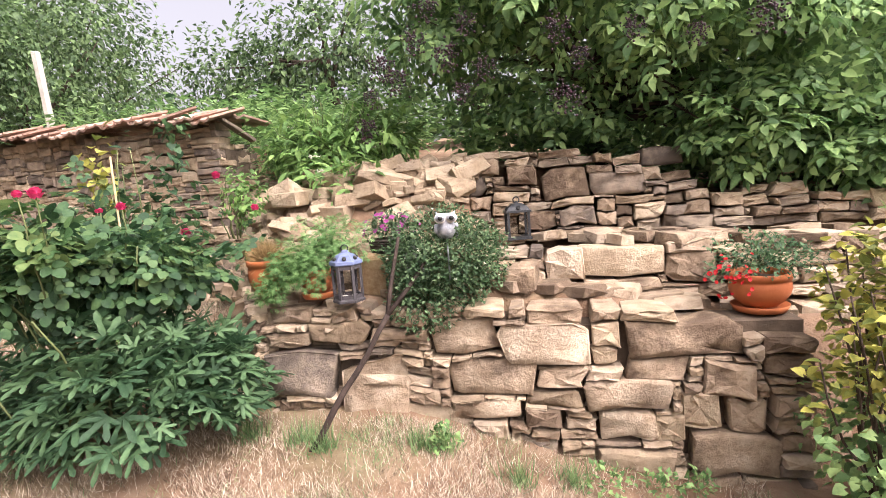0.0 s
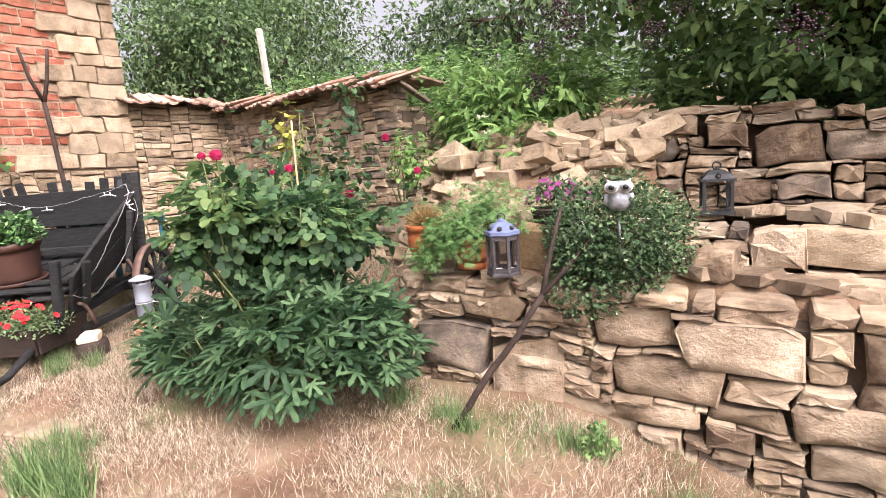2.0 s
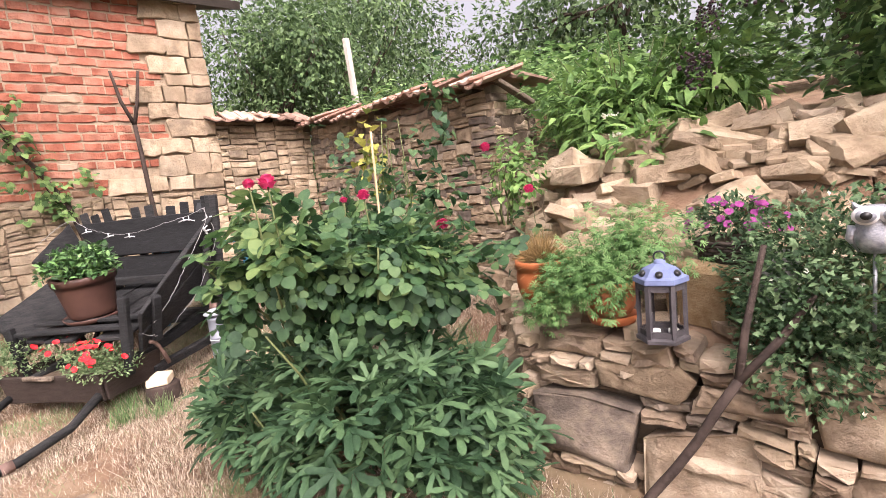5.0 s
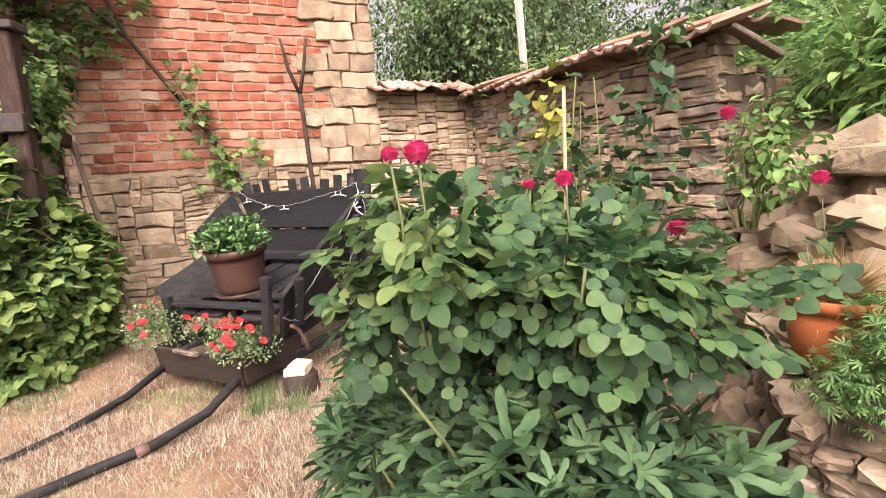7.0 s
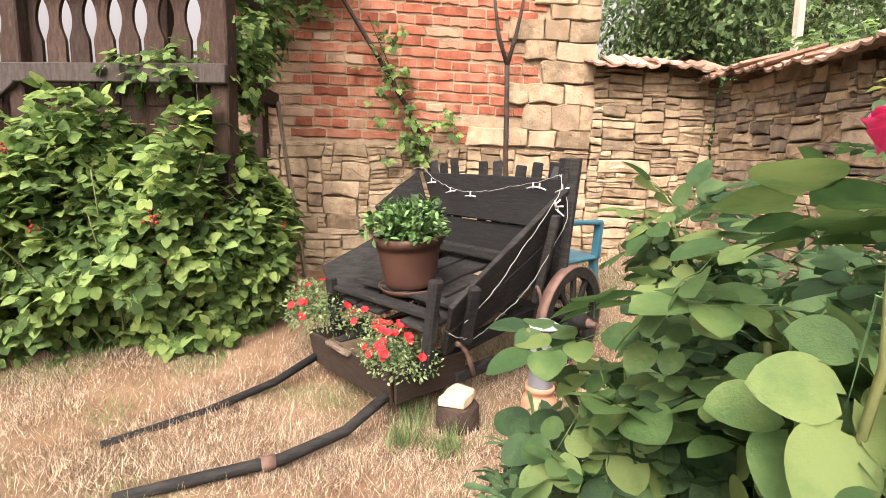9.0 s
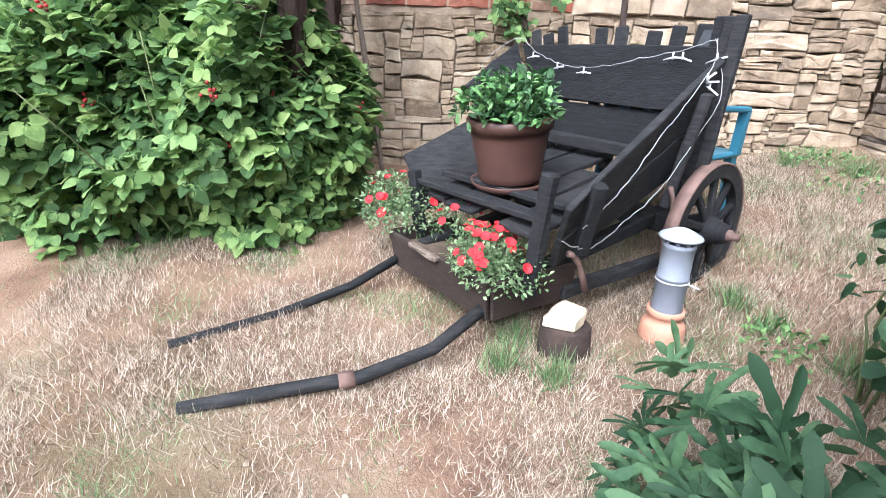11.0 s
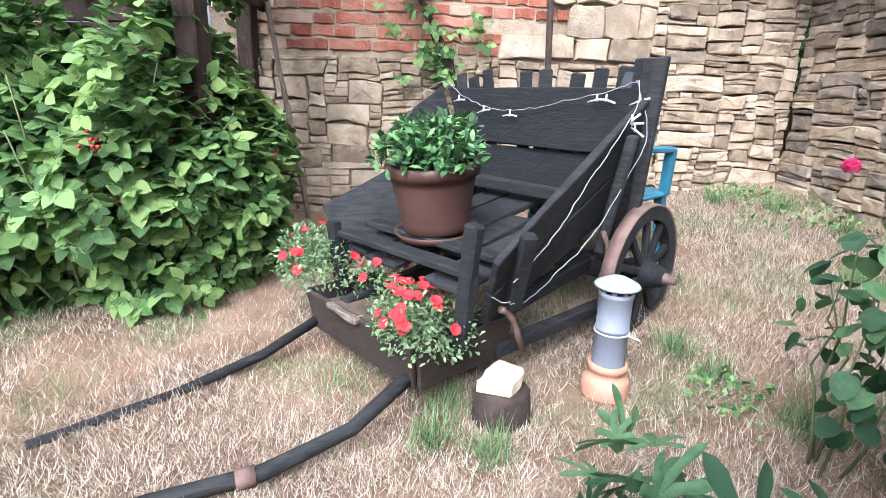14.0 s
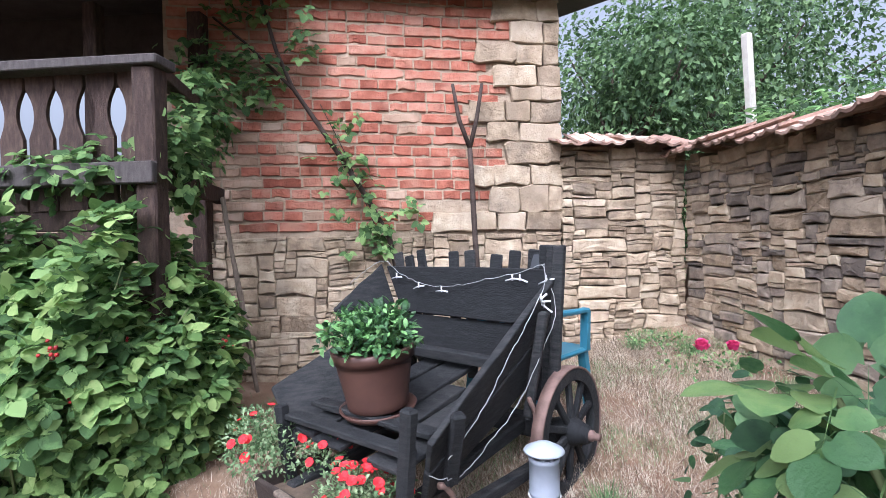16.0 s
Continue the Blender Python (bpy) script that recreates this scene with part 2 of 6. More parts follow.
M["dry"] = leafmat("dry_stalk", [(0.16, 0.10, 0.04), (0.32, 0.22, 0.09)], 0.7, 0.8, 0.1)
# dry lawn: straw, bare reddish earth and thin green
lawn = mat("dry_lawn", [(0.14, 0.078, 0.05), (0.245, 0.155, 0.10), (0.37, 0.27, 0.19)], 3.2, 0.95, 1.0, 70, stain=((0.115, 0.12, 0.05), 0.55), detail=12)
M["lawn"] = lawn


# ---- mesh helpers ----
def mesh_from(name, verts, faces, material, smooth=False):
    me = bpy.data.meshes.new(name)
    me.from_pydata([tuple(map(float, v)) for v in verts], [], faces)
    me.materials.append(material)
    if smooth:
        me.polygons.foreach_set("use_smooth", [True] * len(me.polygons))
    me.update()
    return me


def part(name, me, parent, label="", m=None):
    ob = new(name, me)
    ob.parent = parent
    if m is not None:
        ob.matrix_basis = m
    if label:
        ob["label"] = label
    return ob


def thing(name, at, label, category, group="", kind=""):
    ob = new(name)
    ob.empty_display_size = 0.05
    ob.matrix_basis = at if isinstance(at, Matrix) else pose(*at)
    return tagged(ob, label, category, group, kind)


def tri_count_fix(faces, k, n):
    """faces of a template of n vertices, repeated k times, as one index array a face size."""
    out = []
    f = np.array(faces, int)
    return (f[None, :, :] + (np.arange(k) * n)[:, None, None]).reshape(-1, f.shape[1])


def swarm(name, template, pos, way, up, size, material, smooth=True):
    """One mesh of many alike pieces: template (verts with y along the piece, z its upper face; triangles), at pos, pointing along way."""
    tv, tf = np.array(template[0], float), np.array(template[1], int)
    pos, way, up = (np.array(a, float) for a in (pos, way, up))
    k, n = len(pos), len(tv)
    size = np.broadcast_to(np.array(size, float).reshape(-1, 1) if np.ndim(size) < 2 else size, (k, np.shape(size)[1] if np.ndim(size) > 1 else 1))
    y = way / (np.linalg.norm(way, axis=1, keepdims=True) + 1e-9)
    x = np.cross(y, up)
    x /= np.linalg.norm(x, axis=1, keepdims=True) + 1e-9
    z = np.cross(x, y)
    s = size if size.shape[1] == 3 else np.repeat(size, 3, axis=1)
    v = pos[:, None, :] + tv[None, :, 0:1] * (x * s[:, 0:1])[:, None, :] + tv[None, :, 1:2] * (y * s[:, 1:2])[:, None, :] + tv[None, :, 2:3] * (z * s[:, 2:3])[:, None, :]
    f = tri_count_fix(tf, k, n)
    me = bpy.data.meshes.new(name)
    me.vertices.add(k * n)
    me.vertices.foreach_set("co", v.reshape(-1))
    me.loops.add(f.size)
    me.loops.foreach_set("vertex_index", f.reshape(-1).astype(np.int32))
    me.polygons.add(len(f))
    me.polygons.foreach_set("loop_start", np.arange(0, f.size, 3, dtype=np.int32))
    if smooth:
        me.polygons.foreach_set("use_smooth", np.ones(len(f), bool))
    me.materials.append(material)
    me.update(calc_edges=True)
    me.validate()
    return me


def strip_leaf(half, fold=0.25, droop=0.15):
    """A leaf from half widths at even steps: midrib and two sides, folded along the midrib and drooping to its tip."""
    n = len(half)
    v, f = [], []
    for i, w in enumerate(half):
        t = i / (n - 1)
        z = -droop * t * t
        v += [(0, t, z), (-w, t, z + fold * w), (w, t, z + fold * w)]
    for i in range(n - 1):
        a, b = 3 * i, 3 * i + 3
        for s in (1, 2):
            q = [a, a + s, b + s, b] if s == 2 else [a, b, b + s, a + s]
            if half[i] > 0:
                f.append((q[0], q[1], q[2]))
            if half[i + 1] > 0 or half[i] > 0:
                f.append((q[0], q[2], q[3]) if half[i + 1] > 0 or s == 2 else (q[0], q[2], q[3]))
    return v, f


ELDER = strip_leaf([0.0, 0.20, 0.24, 0.15, 0.0], 0.3, 0.25)
OVATE = strip_leaf([0.0, 0.36, 0.40, 0.24, 0.0], 0.3, 0.2)
LANCE = strip_leaf([0.0, 0.17, 0.15, 0.0], 0.3, 0.3)
ROUND = strip_leaf([0.0] + [0.41 * math.sin(math.pi * (i / 9) ** 0.92) ** 0.62 for i in range(1, 9)] + [0.0], 0.16, 0.16)
SERRATE = strip_leaf([0.0, 0.26, 0.36, 0.37, 0.30, 0.18, 0.0], 0.18, 0.16)
NARROW = strip_leaf([0.0, 0.14, 0.22, 0.20, 0.0], 0.35, 0.2)
TINY = strip_leaf([0.0, 0.34, 0.0], 0.3, 0.1)
BLADE = ([(-0.5, 0, 0), (0.5, 0, 0), (0.28, 0.55, 0.07), (-0.28, 0.55, 0.07), (0, 1, 0.28)], [(0, 1, 2), (0, 2, 3), (3, 2, 4)])


def lobed(lobes, length, width, droop=0.2):
    """A leaf of finger lobes that fan out of its base."""
    v, f = [(0, 0, 0)], []
    for a, s in lobes:
        a = radians(a)
        d, e = np.array((math.sin(a), math.cos(a))), np.array((math.cos(a), -math.sin(a)))
        i = len(v)
        for t, w in ((0.30, width * 0.7), (0.62, width), (0.86, width * 0.85)):
            for q in (-1, 1):
                p = d * t * s * length + e * q * w * s
                v.append((p[0], p[1] + 0.12, -droop * t * t * s + 0.05 * abs(q) * w))
        p = d * s * length
        v.append((p[0], p[1] + 0.12, -droop * s))
        f += [(0, i + 1, i), (i, i + 1, i + 3), (i, i + 3, i + 2), (i + 2, i + 3, i + 5), (i + 2, i + 5, i + 4), (i + 4, i + 5, i + 6)]
    return v, f


def fig_leaf():
    """A deeply cut leaf of five lobes that widen towards their blunt tips."""
    v, f = [(0, 0, 0)], []
    for a, size in ((-104, 0.50), (-50, 0.84), (0, 1.0), (50, 0.84), (104, 0.50)):
        a = radians(a)
        d, e = np.array((math.sin(a), math.cos(a))), np.array((math.cos(a), -math.sin(a)))
        i = len(v)
        for t, w in ((0.30, 0.115), (0.52, 0.095), (0.76, 0.13), (0.92, 0.085)):
            p = d * t * size
            drop = -0.22 * (t * size) ** 2
            v.append((p[0], p[1] + 0.12, drop - 0.012))
            for q in (-1, 1):
                g = p + e * q * w * (0.55 + 0.45 * size)
                v.append((g[0], g[1] + 0.12, drop + 0.022))
        p = d * size
        v.append((p[0], p[1] + 0.12, -0.22 * size * size))
        f += [(0, i, i + 1), (0, i + 2, i)]
        for k in range(3):
            b, c = i + 3 * k, i + 3 * k + 3
            f += [(b, c, c + 1), (b, c + 1, b + 1), (b, b + 2, c + 2), (b, c + 2, c)]
        b = i + 9
        f += [(b, i + 12, b + 1), (b, b + 2, i + 12)]
    return v, f


FIG = fig_leaf()
PALM = lobed([(-75, 0.8), (-38, 0.95), (0, 1.0), (38, 0.95), (75, 0.8)], 0.9, 0.085, 0.3)


def compound(leaflet, places, rachis=True):
    """A leaf of several leaflets on a stalk: places are (x, y, angle, size)."""
    v, f = [], []
    for x, y, a, size in places:
        c, q, o = math.cos(radians(a)), math.sin(radians(a)), len(v)
        v += [(x + size * (p[0] * c + p[1] * q), y + size * (p[1] * c - p[0] * q), size * p[2] - 0.10 * y * y) for p in leaflet[0]]
        f += [tuple(i + o for i in t) for t in leaflet[1]]
    if rachis:
        o, top = len(v), max(p[1] for p in places) + 0.02
        v += [(-0.012, -0.3, 0), (0.012, -0.3, 0), (0, top, -0.10 * top * top - 0.004)]
        f.append((o, o + 1, o + 2))
    return v, f


ROSE = compound(ROUND, [(0, 0.62, 0, 0.62), (0.02, 0.46, 68, 0.55), (-0.02, 0.46, -66, 0.55), (0.02, 0.14, 78, 0.42), (-0.02, 0.14, -80, 0.42)])
PINNATE = compound(ELDER, [(0, 0.60, 0, 0.5), (0.02, 0.48, 62, 0.48), (-0.02, 0.48, -60, 0.48), (0.02, 0.2, 70, 0.44), (-0.02, 0.2, -72, 0.44)])
SIMPLE = strip_leaf([0.0, 0.28, 0.24, 0.0], 0.3, 0.25)
BRAMBLE = compound(SERRATE, [(0, 0.25, 0, 0.78), (0.02, 0.20, 72, 0.66), (-0.02, 0.20, -70, 0.66)])


def unit(k):
    v = np.random.normal(size=(k, 3))
    return v / np.linalg.norm(v, axis=1, keepdims=True)


def blob(k, centre, radii, shell=0.45, lumps=0.25, low=-1.0):
    """Points in the outer layer of an uneven ellipsoid, with the way out of it."""
    d = unit(int(k * 2.2))
    d = d[d[:, 2] > low][:k]
    ph = np.random.uniform(0, 6.28, 4)
    r = 1 + lumps * (np.sin(3.1 * d[:, 0] + 4 * d[:, 1] + ph[0]) * 0.5 + np.sin(5 * d[:, 1] - 4.3 * d[:, 2] + ph[1]) * 0.35 + np.sin(7.7 * d[:, 2] + 6 * d[:, 0] + ph[2]) * 0.3)
    t = (1 - shell * np.random.rand(len(d)) ** 1.6) * r
    return np.array(centre) + d * np.array(radii) * t[:, None], d


def leaves(name, parent, spots, template, size, material, droop=0.5, label="", spread=0.7, face=0.3):
    """Leaves at spots = (points, ways out): they point outwards and down, upper face to the light."""
    p, d = spots
    k = len(p)
    way = d * 0.7 + unit(k) * spread + np.array((0, 0, -droop))
    up = np.array((0, 0, 1.0)) + unit(k) * 0.45 + d * face
    s = np.random.uniform(size[0], size[1], k)
    return part(name, swarm(name, template, p, way, up, s, material), parent, label)


def joined_spots(*spots):
    return np.concatenate([s[0] for s in spots]), np.concatenate([s[1] for s in spots])


def tube(points, radii, sides=7, knobs=0.0):
    """A tapered round rod through points: verts, faces."""
    pts = [Vector(p) for p in points]
    v, f = [], []
    n = len(pts)
    radii = radii if hasattr(radii, "__len__") else [radii] * n
    if len(radii) == 2 and n > 2:
        radii = [radii[0] + (radii[1] - radii[0]) * i / (n - 1) for i in range(n)]
    for i, p in enumerate(pts):
        t = (pts[min(i + 1, n - 1)] - pts[max(i - 1, 0)]).normalized()
        a = t.cross(Vector((0.31, 0.52, 0.8)) if abs(t.z) < 0.9 else Vector((1, 0.2, 0))).normalized()
        b = t.cross(a)
        for j in range(sides):
            w = 2 * math.pi * j / sides
            r = radii[i] * (1 + knobs * random.uniform(-1, 1))
            v.append(p + a * (r * math.cos(w)) + b * (r * math.sin(w)))
    for i in range(n - 1):
        for j in range(sides):
            k = (j + 1) % sides
            f.append((i * sides + j, i * sides + k, (i + 1) * sides + k, (i + 1) * sides + j))
    f.append(tuple(range(sides))[::-1])
    f.append(tuple((n - 1) * sides + j for j in range(sides)))
    return v, f


def merged(*pieces):
    v, f = [], []
    for pv, pf in pieces:
        o = len(v)
        v += list(pv)
        f += [tuple(i + o for i in q) for q in pf]
    return v, f


def bent(p0, p1, n=6, wob=0.03, sag=0.0):
    p0, p1 = Vector(p0), Vector(p1)
    out = []
    for i in range(n):
        t = i / (n - 1)
        w = wob * math.sin(math.pi * t)
        out.append(p0.lerp(p1, t) + Vector((random.uniform(-w, w), random.uniform(-w, w), random.uniform(-w, w) - sag * math.sin(math.pi * t))))
    return out


def lathe(profile, sides=28):
    """A turned body from (radius, z) pairs."""
    v, f = [], []
    for r, z in profile:
        for j in range(sides):
            w = 2 * math.pi * j / sides
            v.append((r * math.cos(w), r * math.sin(w), z))
    for i in range(len(profile) - 1):
        for j in range(sides):
            k = (j + 1) % sides
            f.append((i * sides + j, i * sides + k, (i + 1) * sides + k, (i + 1) * sides + j))
    return v, f


def bevelled(bm, width, segments=1):
    bmesh.ops.bevel(bm, geom=list(bm.edges), offset=width, segments=segments, affect="EDGES", clamp_overlap=True)


def slab(name, corners, thick, material, bevel=0.004, rough=0.004, cuts=3):
    """A board: four corners in order, given a thickness to the side of its normal, with worn edges."""
    c = [Vector(p) for p in corners]
    nrm = (c[1] - c[0]).cross(c[3] - c[0]).normalized() * thick
    bm = bmesh.new()
    lo, hi = [bm.verts.new(p) for p in c], [bm.verts.new(p + nrm) for p in c]
    bm.faces.new(lo[::-1])
    bm.faces.new(hi)
    for i in range(4):
        j = (i + 1) % 4
        bm.faces.new((lo[i], lo[j], hi[j], hi[i]))
    long_edges = sorted(bm.edges, key=lambda e: -e.calc_length())[:4]
    if cuts:
        bmesh.ops.subdivide_edges(bm, edges=long_edges, cuts=cuts, use_grid_fill=True)
    for q in bm.verts:
        q.co += Vector((random.uniform(-1, 1), random.uniform(-1, 1), random.uniform(-1, 1))) * rough
    if bevel:
        sharp = [e for e in bm.edges if len(e.link_faces) == 2 and e.calc_face_angle(0) > 0.6]
        bmesh.ops.bevel(bm, geom=sharp, offset=bevel, segments=1, affect="EDGES", clamp_overlap=True)
    bm.normal_update()
    me = bpy.data.meshes.new(name)
    bm.to_mesh(me)
    bm.free()
    me.materials.append(material)
    return me


def beam(name, p0, p1, w, h, material, bevel=0.005, rough=0.003, upv=(0, 0, 1), cuts=3):
    """A squared timber from p0 to p1, w wide and h high."""
    p0, p1 = Vector(p0), Vector(p1)
    t = (p1 - p0).normalized()
    s = t.cross(Vector(upv))
    s = s.normalized() if s.length > 1e-3 else Vector((1, 0, 0))
    u = s.cross(t).normalized()
    a = s * (w / 2)
    b = u * (h / 2)
    return slab(name, [p0 - a - b, p0 + a - b, p1 + a - b, p1 - a - b], h, material, bevel, rough, cuts)


def rock_template(seed, points=22, square=0.72):
    """A broken stone about 1 x 1 x 1: the hull of points on a worn block."""
    rs = np.random.RandomState(seed)
    d = rs.normal(size=(points, 3))
    d /= (np.abs(d) ** 3.4).sum(axis=1, keepdims=True) ** (1 / 3.4)
    corner = np.array([(x, y, z) for x in (-1, 1) for y in (-1, 1) for z in (-1, 1)], float) * rs.uniform(0.80, 1.0, (8, 3))
    d = np.concatenate([d * rs.uniform(0.86, 1.0, (points, 1)), corner * square + corner * (1 - square) * rs.uniform(0.4, 1, (8, 1))]) * 0.5
    d[:, 1] = np.clip(d[:, 1] * 1.35, -0.46 - 0.04 * rs.rand(len(d)), 0.5)
    bm = bmesh.new()
    for p in d:
        bm.verts.new(p)
    got = bmesh.ops.convex_hull(bm, input=bm.verts)
    bmesh.ops.delete(bm, geom=list({g for g in got["geom_interior"] + got["geom_unused"] if isinstance(g, bmesh.types.BMVert)}), context="VERTS")
    me = bpy.data.meshes.new("stone")
    bm.normal_update()
    bm.to_mesh(me)
    bm.free()
    return me


def with_material(templates, material):
    out = []
    for t in templates:
        c = t.copy()
        c.materials.append(material)
        out.append(c)
    return out


ROCKS = [rock_template(i, 16 + i % 3 * 6, 0.32 + 0.11 * (i % 5)) for i in range(20)]
ROCKS_SAND = with_material(ROCKS, M["sandstone"])
ROCKS_WALL = with_material(ROCKS, M["wallstone"])


def pack(width, height, rng, wide, high, laid=(), cell=0.02, top=None):
    """Fills a wall face with stones of uneven size: (x, z, w, h) each. laid are stones laid first."""
    nx, nz = int(width / cell), int(height / cell)
    taken = np.zeros((nx, nz), bool)
    out = []
    for x, z, w, h in laid:
        i0, j0, i1, j1 = max(0, round(x / cell)), max(0, round(z / cell)), round((x + w) / cell), round((z + h) / cell)
        if i0 >= nx or j0 >= nz:
            continue
        taken[i0:i1, j0:j1] = True
        out.append((x, z, w, h))
    limit = [nz if top is None else int(top((i + 0.5) * cell) / cell) for i in range(nx)]
    for j in range(nz):
        i = 0
        while i < nx:
            if taken[i, j] or j >= limit[i]:
                i += 1
                continue
            w = int(rng.uniform(*wide) / cell)
            h = max(2, int(rng.uniform(*high) * (0.75 + 0.5 * w * cell / wide[1]) / cell))
            h = min(h, max(2, int(0.5 * w)))
            i1 = i
            while i1 < nx and i1 < i + w and not taken[i1, j]:
                i1 += 1
            h = min(h, max(2, int(0.8 * (i1 - i))))
            j1 = j
            while j1 < nz and j1 < j + h and not taken[i:i1, j1].any():
                j1 += 1
            taken[i:i1, j:j1] = True
            if i1 - i > 1 or j1 - j > 1:
                out.append((i * cell, j * cell, (i1 - i) * cell, (j1 - j) * cell))
            i = i1
    return out


def fitted(parent, stones, place, rng, materials, depth=0.16, joint=0.005, proud=0.02, warp=0.03, seed=0.0, bulge=0.010, tilt=1.0):
    """Sets packed stones that fit each other: their joints wander together, corners are worn and faces uneven."""
    def wander(u, z):
        return (u + warp * (noise.noise((u * 4.2, z * 5.5, seed)) + 0.5 * noise.noise((u * 11, z * 14, seed + 3))),
                z + 0.75 * warp * (noise.noise((u * 3.6, z * 4.5, seed + 9)) + 0.6 * noise.noise((u * 10, z * 13, seed + 5))))

    for x, z, w, h in stones:
        if w < 0.025 or h < 0.018:
            continue
        r = [min(w, h) * (0.25 + 0.75 * tilt) * rng.choice((rng.uniform(0.0, 0.12), rng.uniform(0.06, 0.32))) for i in range(8)]
        ring = [(x + r[0], z), (x + w * rng.uniform(0.4, 0.6), z + rng.uniform(-0.05, 0.10) * h), (x + w - r[1], z), (x + w, z + r[2]), (x + w, z + h - r[3]), (x + w - r[4], z + h),
                (x + w * rng.uniform(0.4, 0.6), z + h - rng.uniform(-0.05, 0.10) * h), (x + r[5], z + h), (x, z + h - r[6]), (x, z + r[7])]
        ring = [wander(p[0] + rng.uniform(-0.05, 0.05) * min(w, 2 * h), p[1] + rng.uniform(-0.07, 0.07) * h) for p in ring]
        cu, cz = sum(p[0] for p in ring) / 10, sum(p[1] for p in ring) / 10
        ring = [(p[0] - cu, p[1] - cz) for p in ring]
        small = max(0.4, 1 - joint / min(w, h) * 2)
        wide = max(0.4, 1 - joint / max(w, h) * 2)
        ring = [(p[0] * wide, p[1] * small) for p in ring]
        d = depth * rng.uniform(0.85, 1.15)
        edge = min(0.011, 0.12 * min(w, h))
        ta, tb = rng.uniform(-0.10, 0.10) * tilt, rng.uniform(-0.16, 0.16) * tilt
        out = rng.uniform(-proud, proud)
        v = [(p[0] * 0.85, d, p[1] * 0.85) for p in ring] + [(p[0], edge + ta * p[0] + rng.uniform(0, 0.006), p[1]) for p in ring]
        k = 1 - edge / max(w, h) * 1.3, 1 - edge / min(w, h) * 1.3
        v += [(p[0] * k[0], ta * p[0] + tb * p[1] + rng.uniform(-0.5, 1) * bulge * 0.7, p[1] * k[1]) for p in ring]
        f = [tuple(range(10))]
        levels = 2
        mu, mz = rng.uniform(-0.14, 0.14) * w, rng.uniform(-0.14, 0.14) * h
        if max(w, h) > 0.13:
            for p in ring:
                c = rng.uniform(0.35, 0.78)
                v.append((p[0] * c + mu * (1 - c), (ta * p[0] + tb * p[1]) * c - rng.uniform(-0.5, 1.0) * bulge, p[1] * c + mz * (1 - c)))
            levels = 3
        for q in range(levels):
            for i in range(10):
                j = (i + 1) % 10
                f.append((q * 10 + j, q * 10 + i, (q + 1) * 10 + i, (q + 1) * 10 + j))
        v.append((mu, ta * mu + tb * mz - bulge * rng.uniform(-0.3, 0.9), mz))
        f += [(levels * 10 + (i + 1) % 10, levels * 10 + i, len(v) - 1) for i in range(10)]
        me = mesh_from("stone", v, f, rng.choice(materials))
        me.polygons.foreach_set("use_smooth", [k > 20 and max(w, h) > 0.22 and tilt == 1.0 for k in range(len(f))])
        p, along = place(cu, cz)
        ob = new("stone", me)
        ob.parent = parent
        n_out = Vector((along[1], -along[0], 0)).normalized() * out
        ob.matrix_basis = pose(p[0] + n_out.x, p[1] + n_out.y, p[2], 0, 0, math.degrees(math.atan2(along[1], along[0])) + rng.uniform(-2, 2))


# ---- the ground ----
def smooth(a, b, x):
    t = min(1.0, max(0.0, (x - a) / (b - a)))
    return t * t * (3 - 2 * t)


def terrace(x):
    return 0.52 if x < 0.3 else max(0.3, 0.52 - 0.16 * (x - 0.3))


def upper(x):
    return 1.12 - 0.30 * smooth(0.6, 1.8, x) - 0.1 * smooth(2, 4, x)


def yard(x, y):
    """Height of the trodden yard."""
    z = -0.20 * smooth(-0.6, 0.6, x) * min(max(x + 0.4, 0.0), 1.6)
    back = smooth(-0.9, -1.8, x)
    z += back * (0.1 * max(0.0, -x - 3.0) + 0.17 * min(max(0.0, y - 2.6), 2.4))
    return z


def wall_line(x):
    """Where the raised ground begins."""
    if x > -0.9:
        return 2.56
    if x > -1.75:
        return 2.66 + (-0.9 - x) / 0.85 * 1.42
    return 4.08 + (-1.75 - x) * 0.245


def height(x, y):
    g, w = yard(x, y), wall_line(x)
    if x < -4.75:
        return g
    if x > -0.9:
        z = g + (terrace(x) - g) * smooth(w + 0.10, w + 0.22, y)
        if x > 0.2:
            z += 0.10 * smooth(3.08, 3.25, y) + (upper(x) - terrace(x) - 0.10) * smooth(3.66, 3.9, y)
        else:
            z += (upper(x) - terrace(x)) * smooth(2.95, 3.75, y)
    elif x > -1.75:
        z = g + (1.02 - g) * smooth(w - 0.05, w + 0.75, y)
    else:
        z = g + (1.35 - g) * smooth(w + 0.12, w + 0.26, y)
    if y > max(3.8, w + 0.3):
        z += 0.13 * min(y - 3.8, 8.0) * smooth(-6.5, -1.5, x + 2)
    return z


def axis(lo, hi, step, far):
    a = [lo + i * step for i in range(int((hi - lo) / step) + 1)]
    s, p, out = step, lo, []
    while p > -far:
        s *= 1.35
        p -= s
        out.append(p)
    a = out[::-1] + a
    s, p = step, a[-1]
    while p < far:
        s *= 1.35
        p += s
        a.append(p)
    return a


def uneven(x, y):
    return noise.noise((x * 3, y * 3, 0)) * 0.012 + noise.noise((x * 9, y * 9, 5)) * 0.008


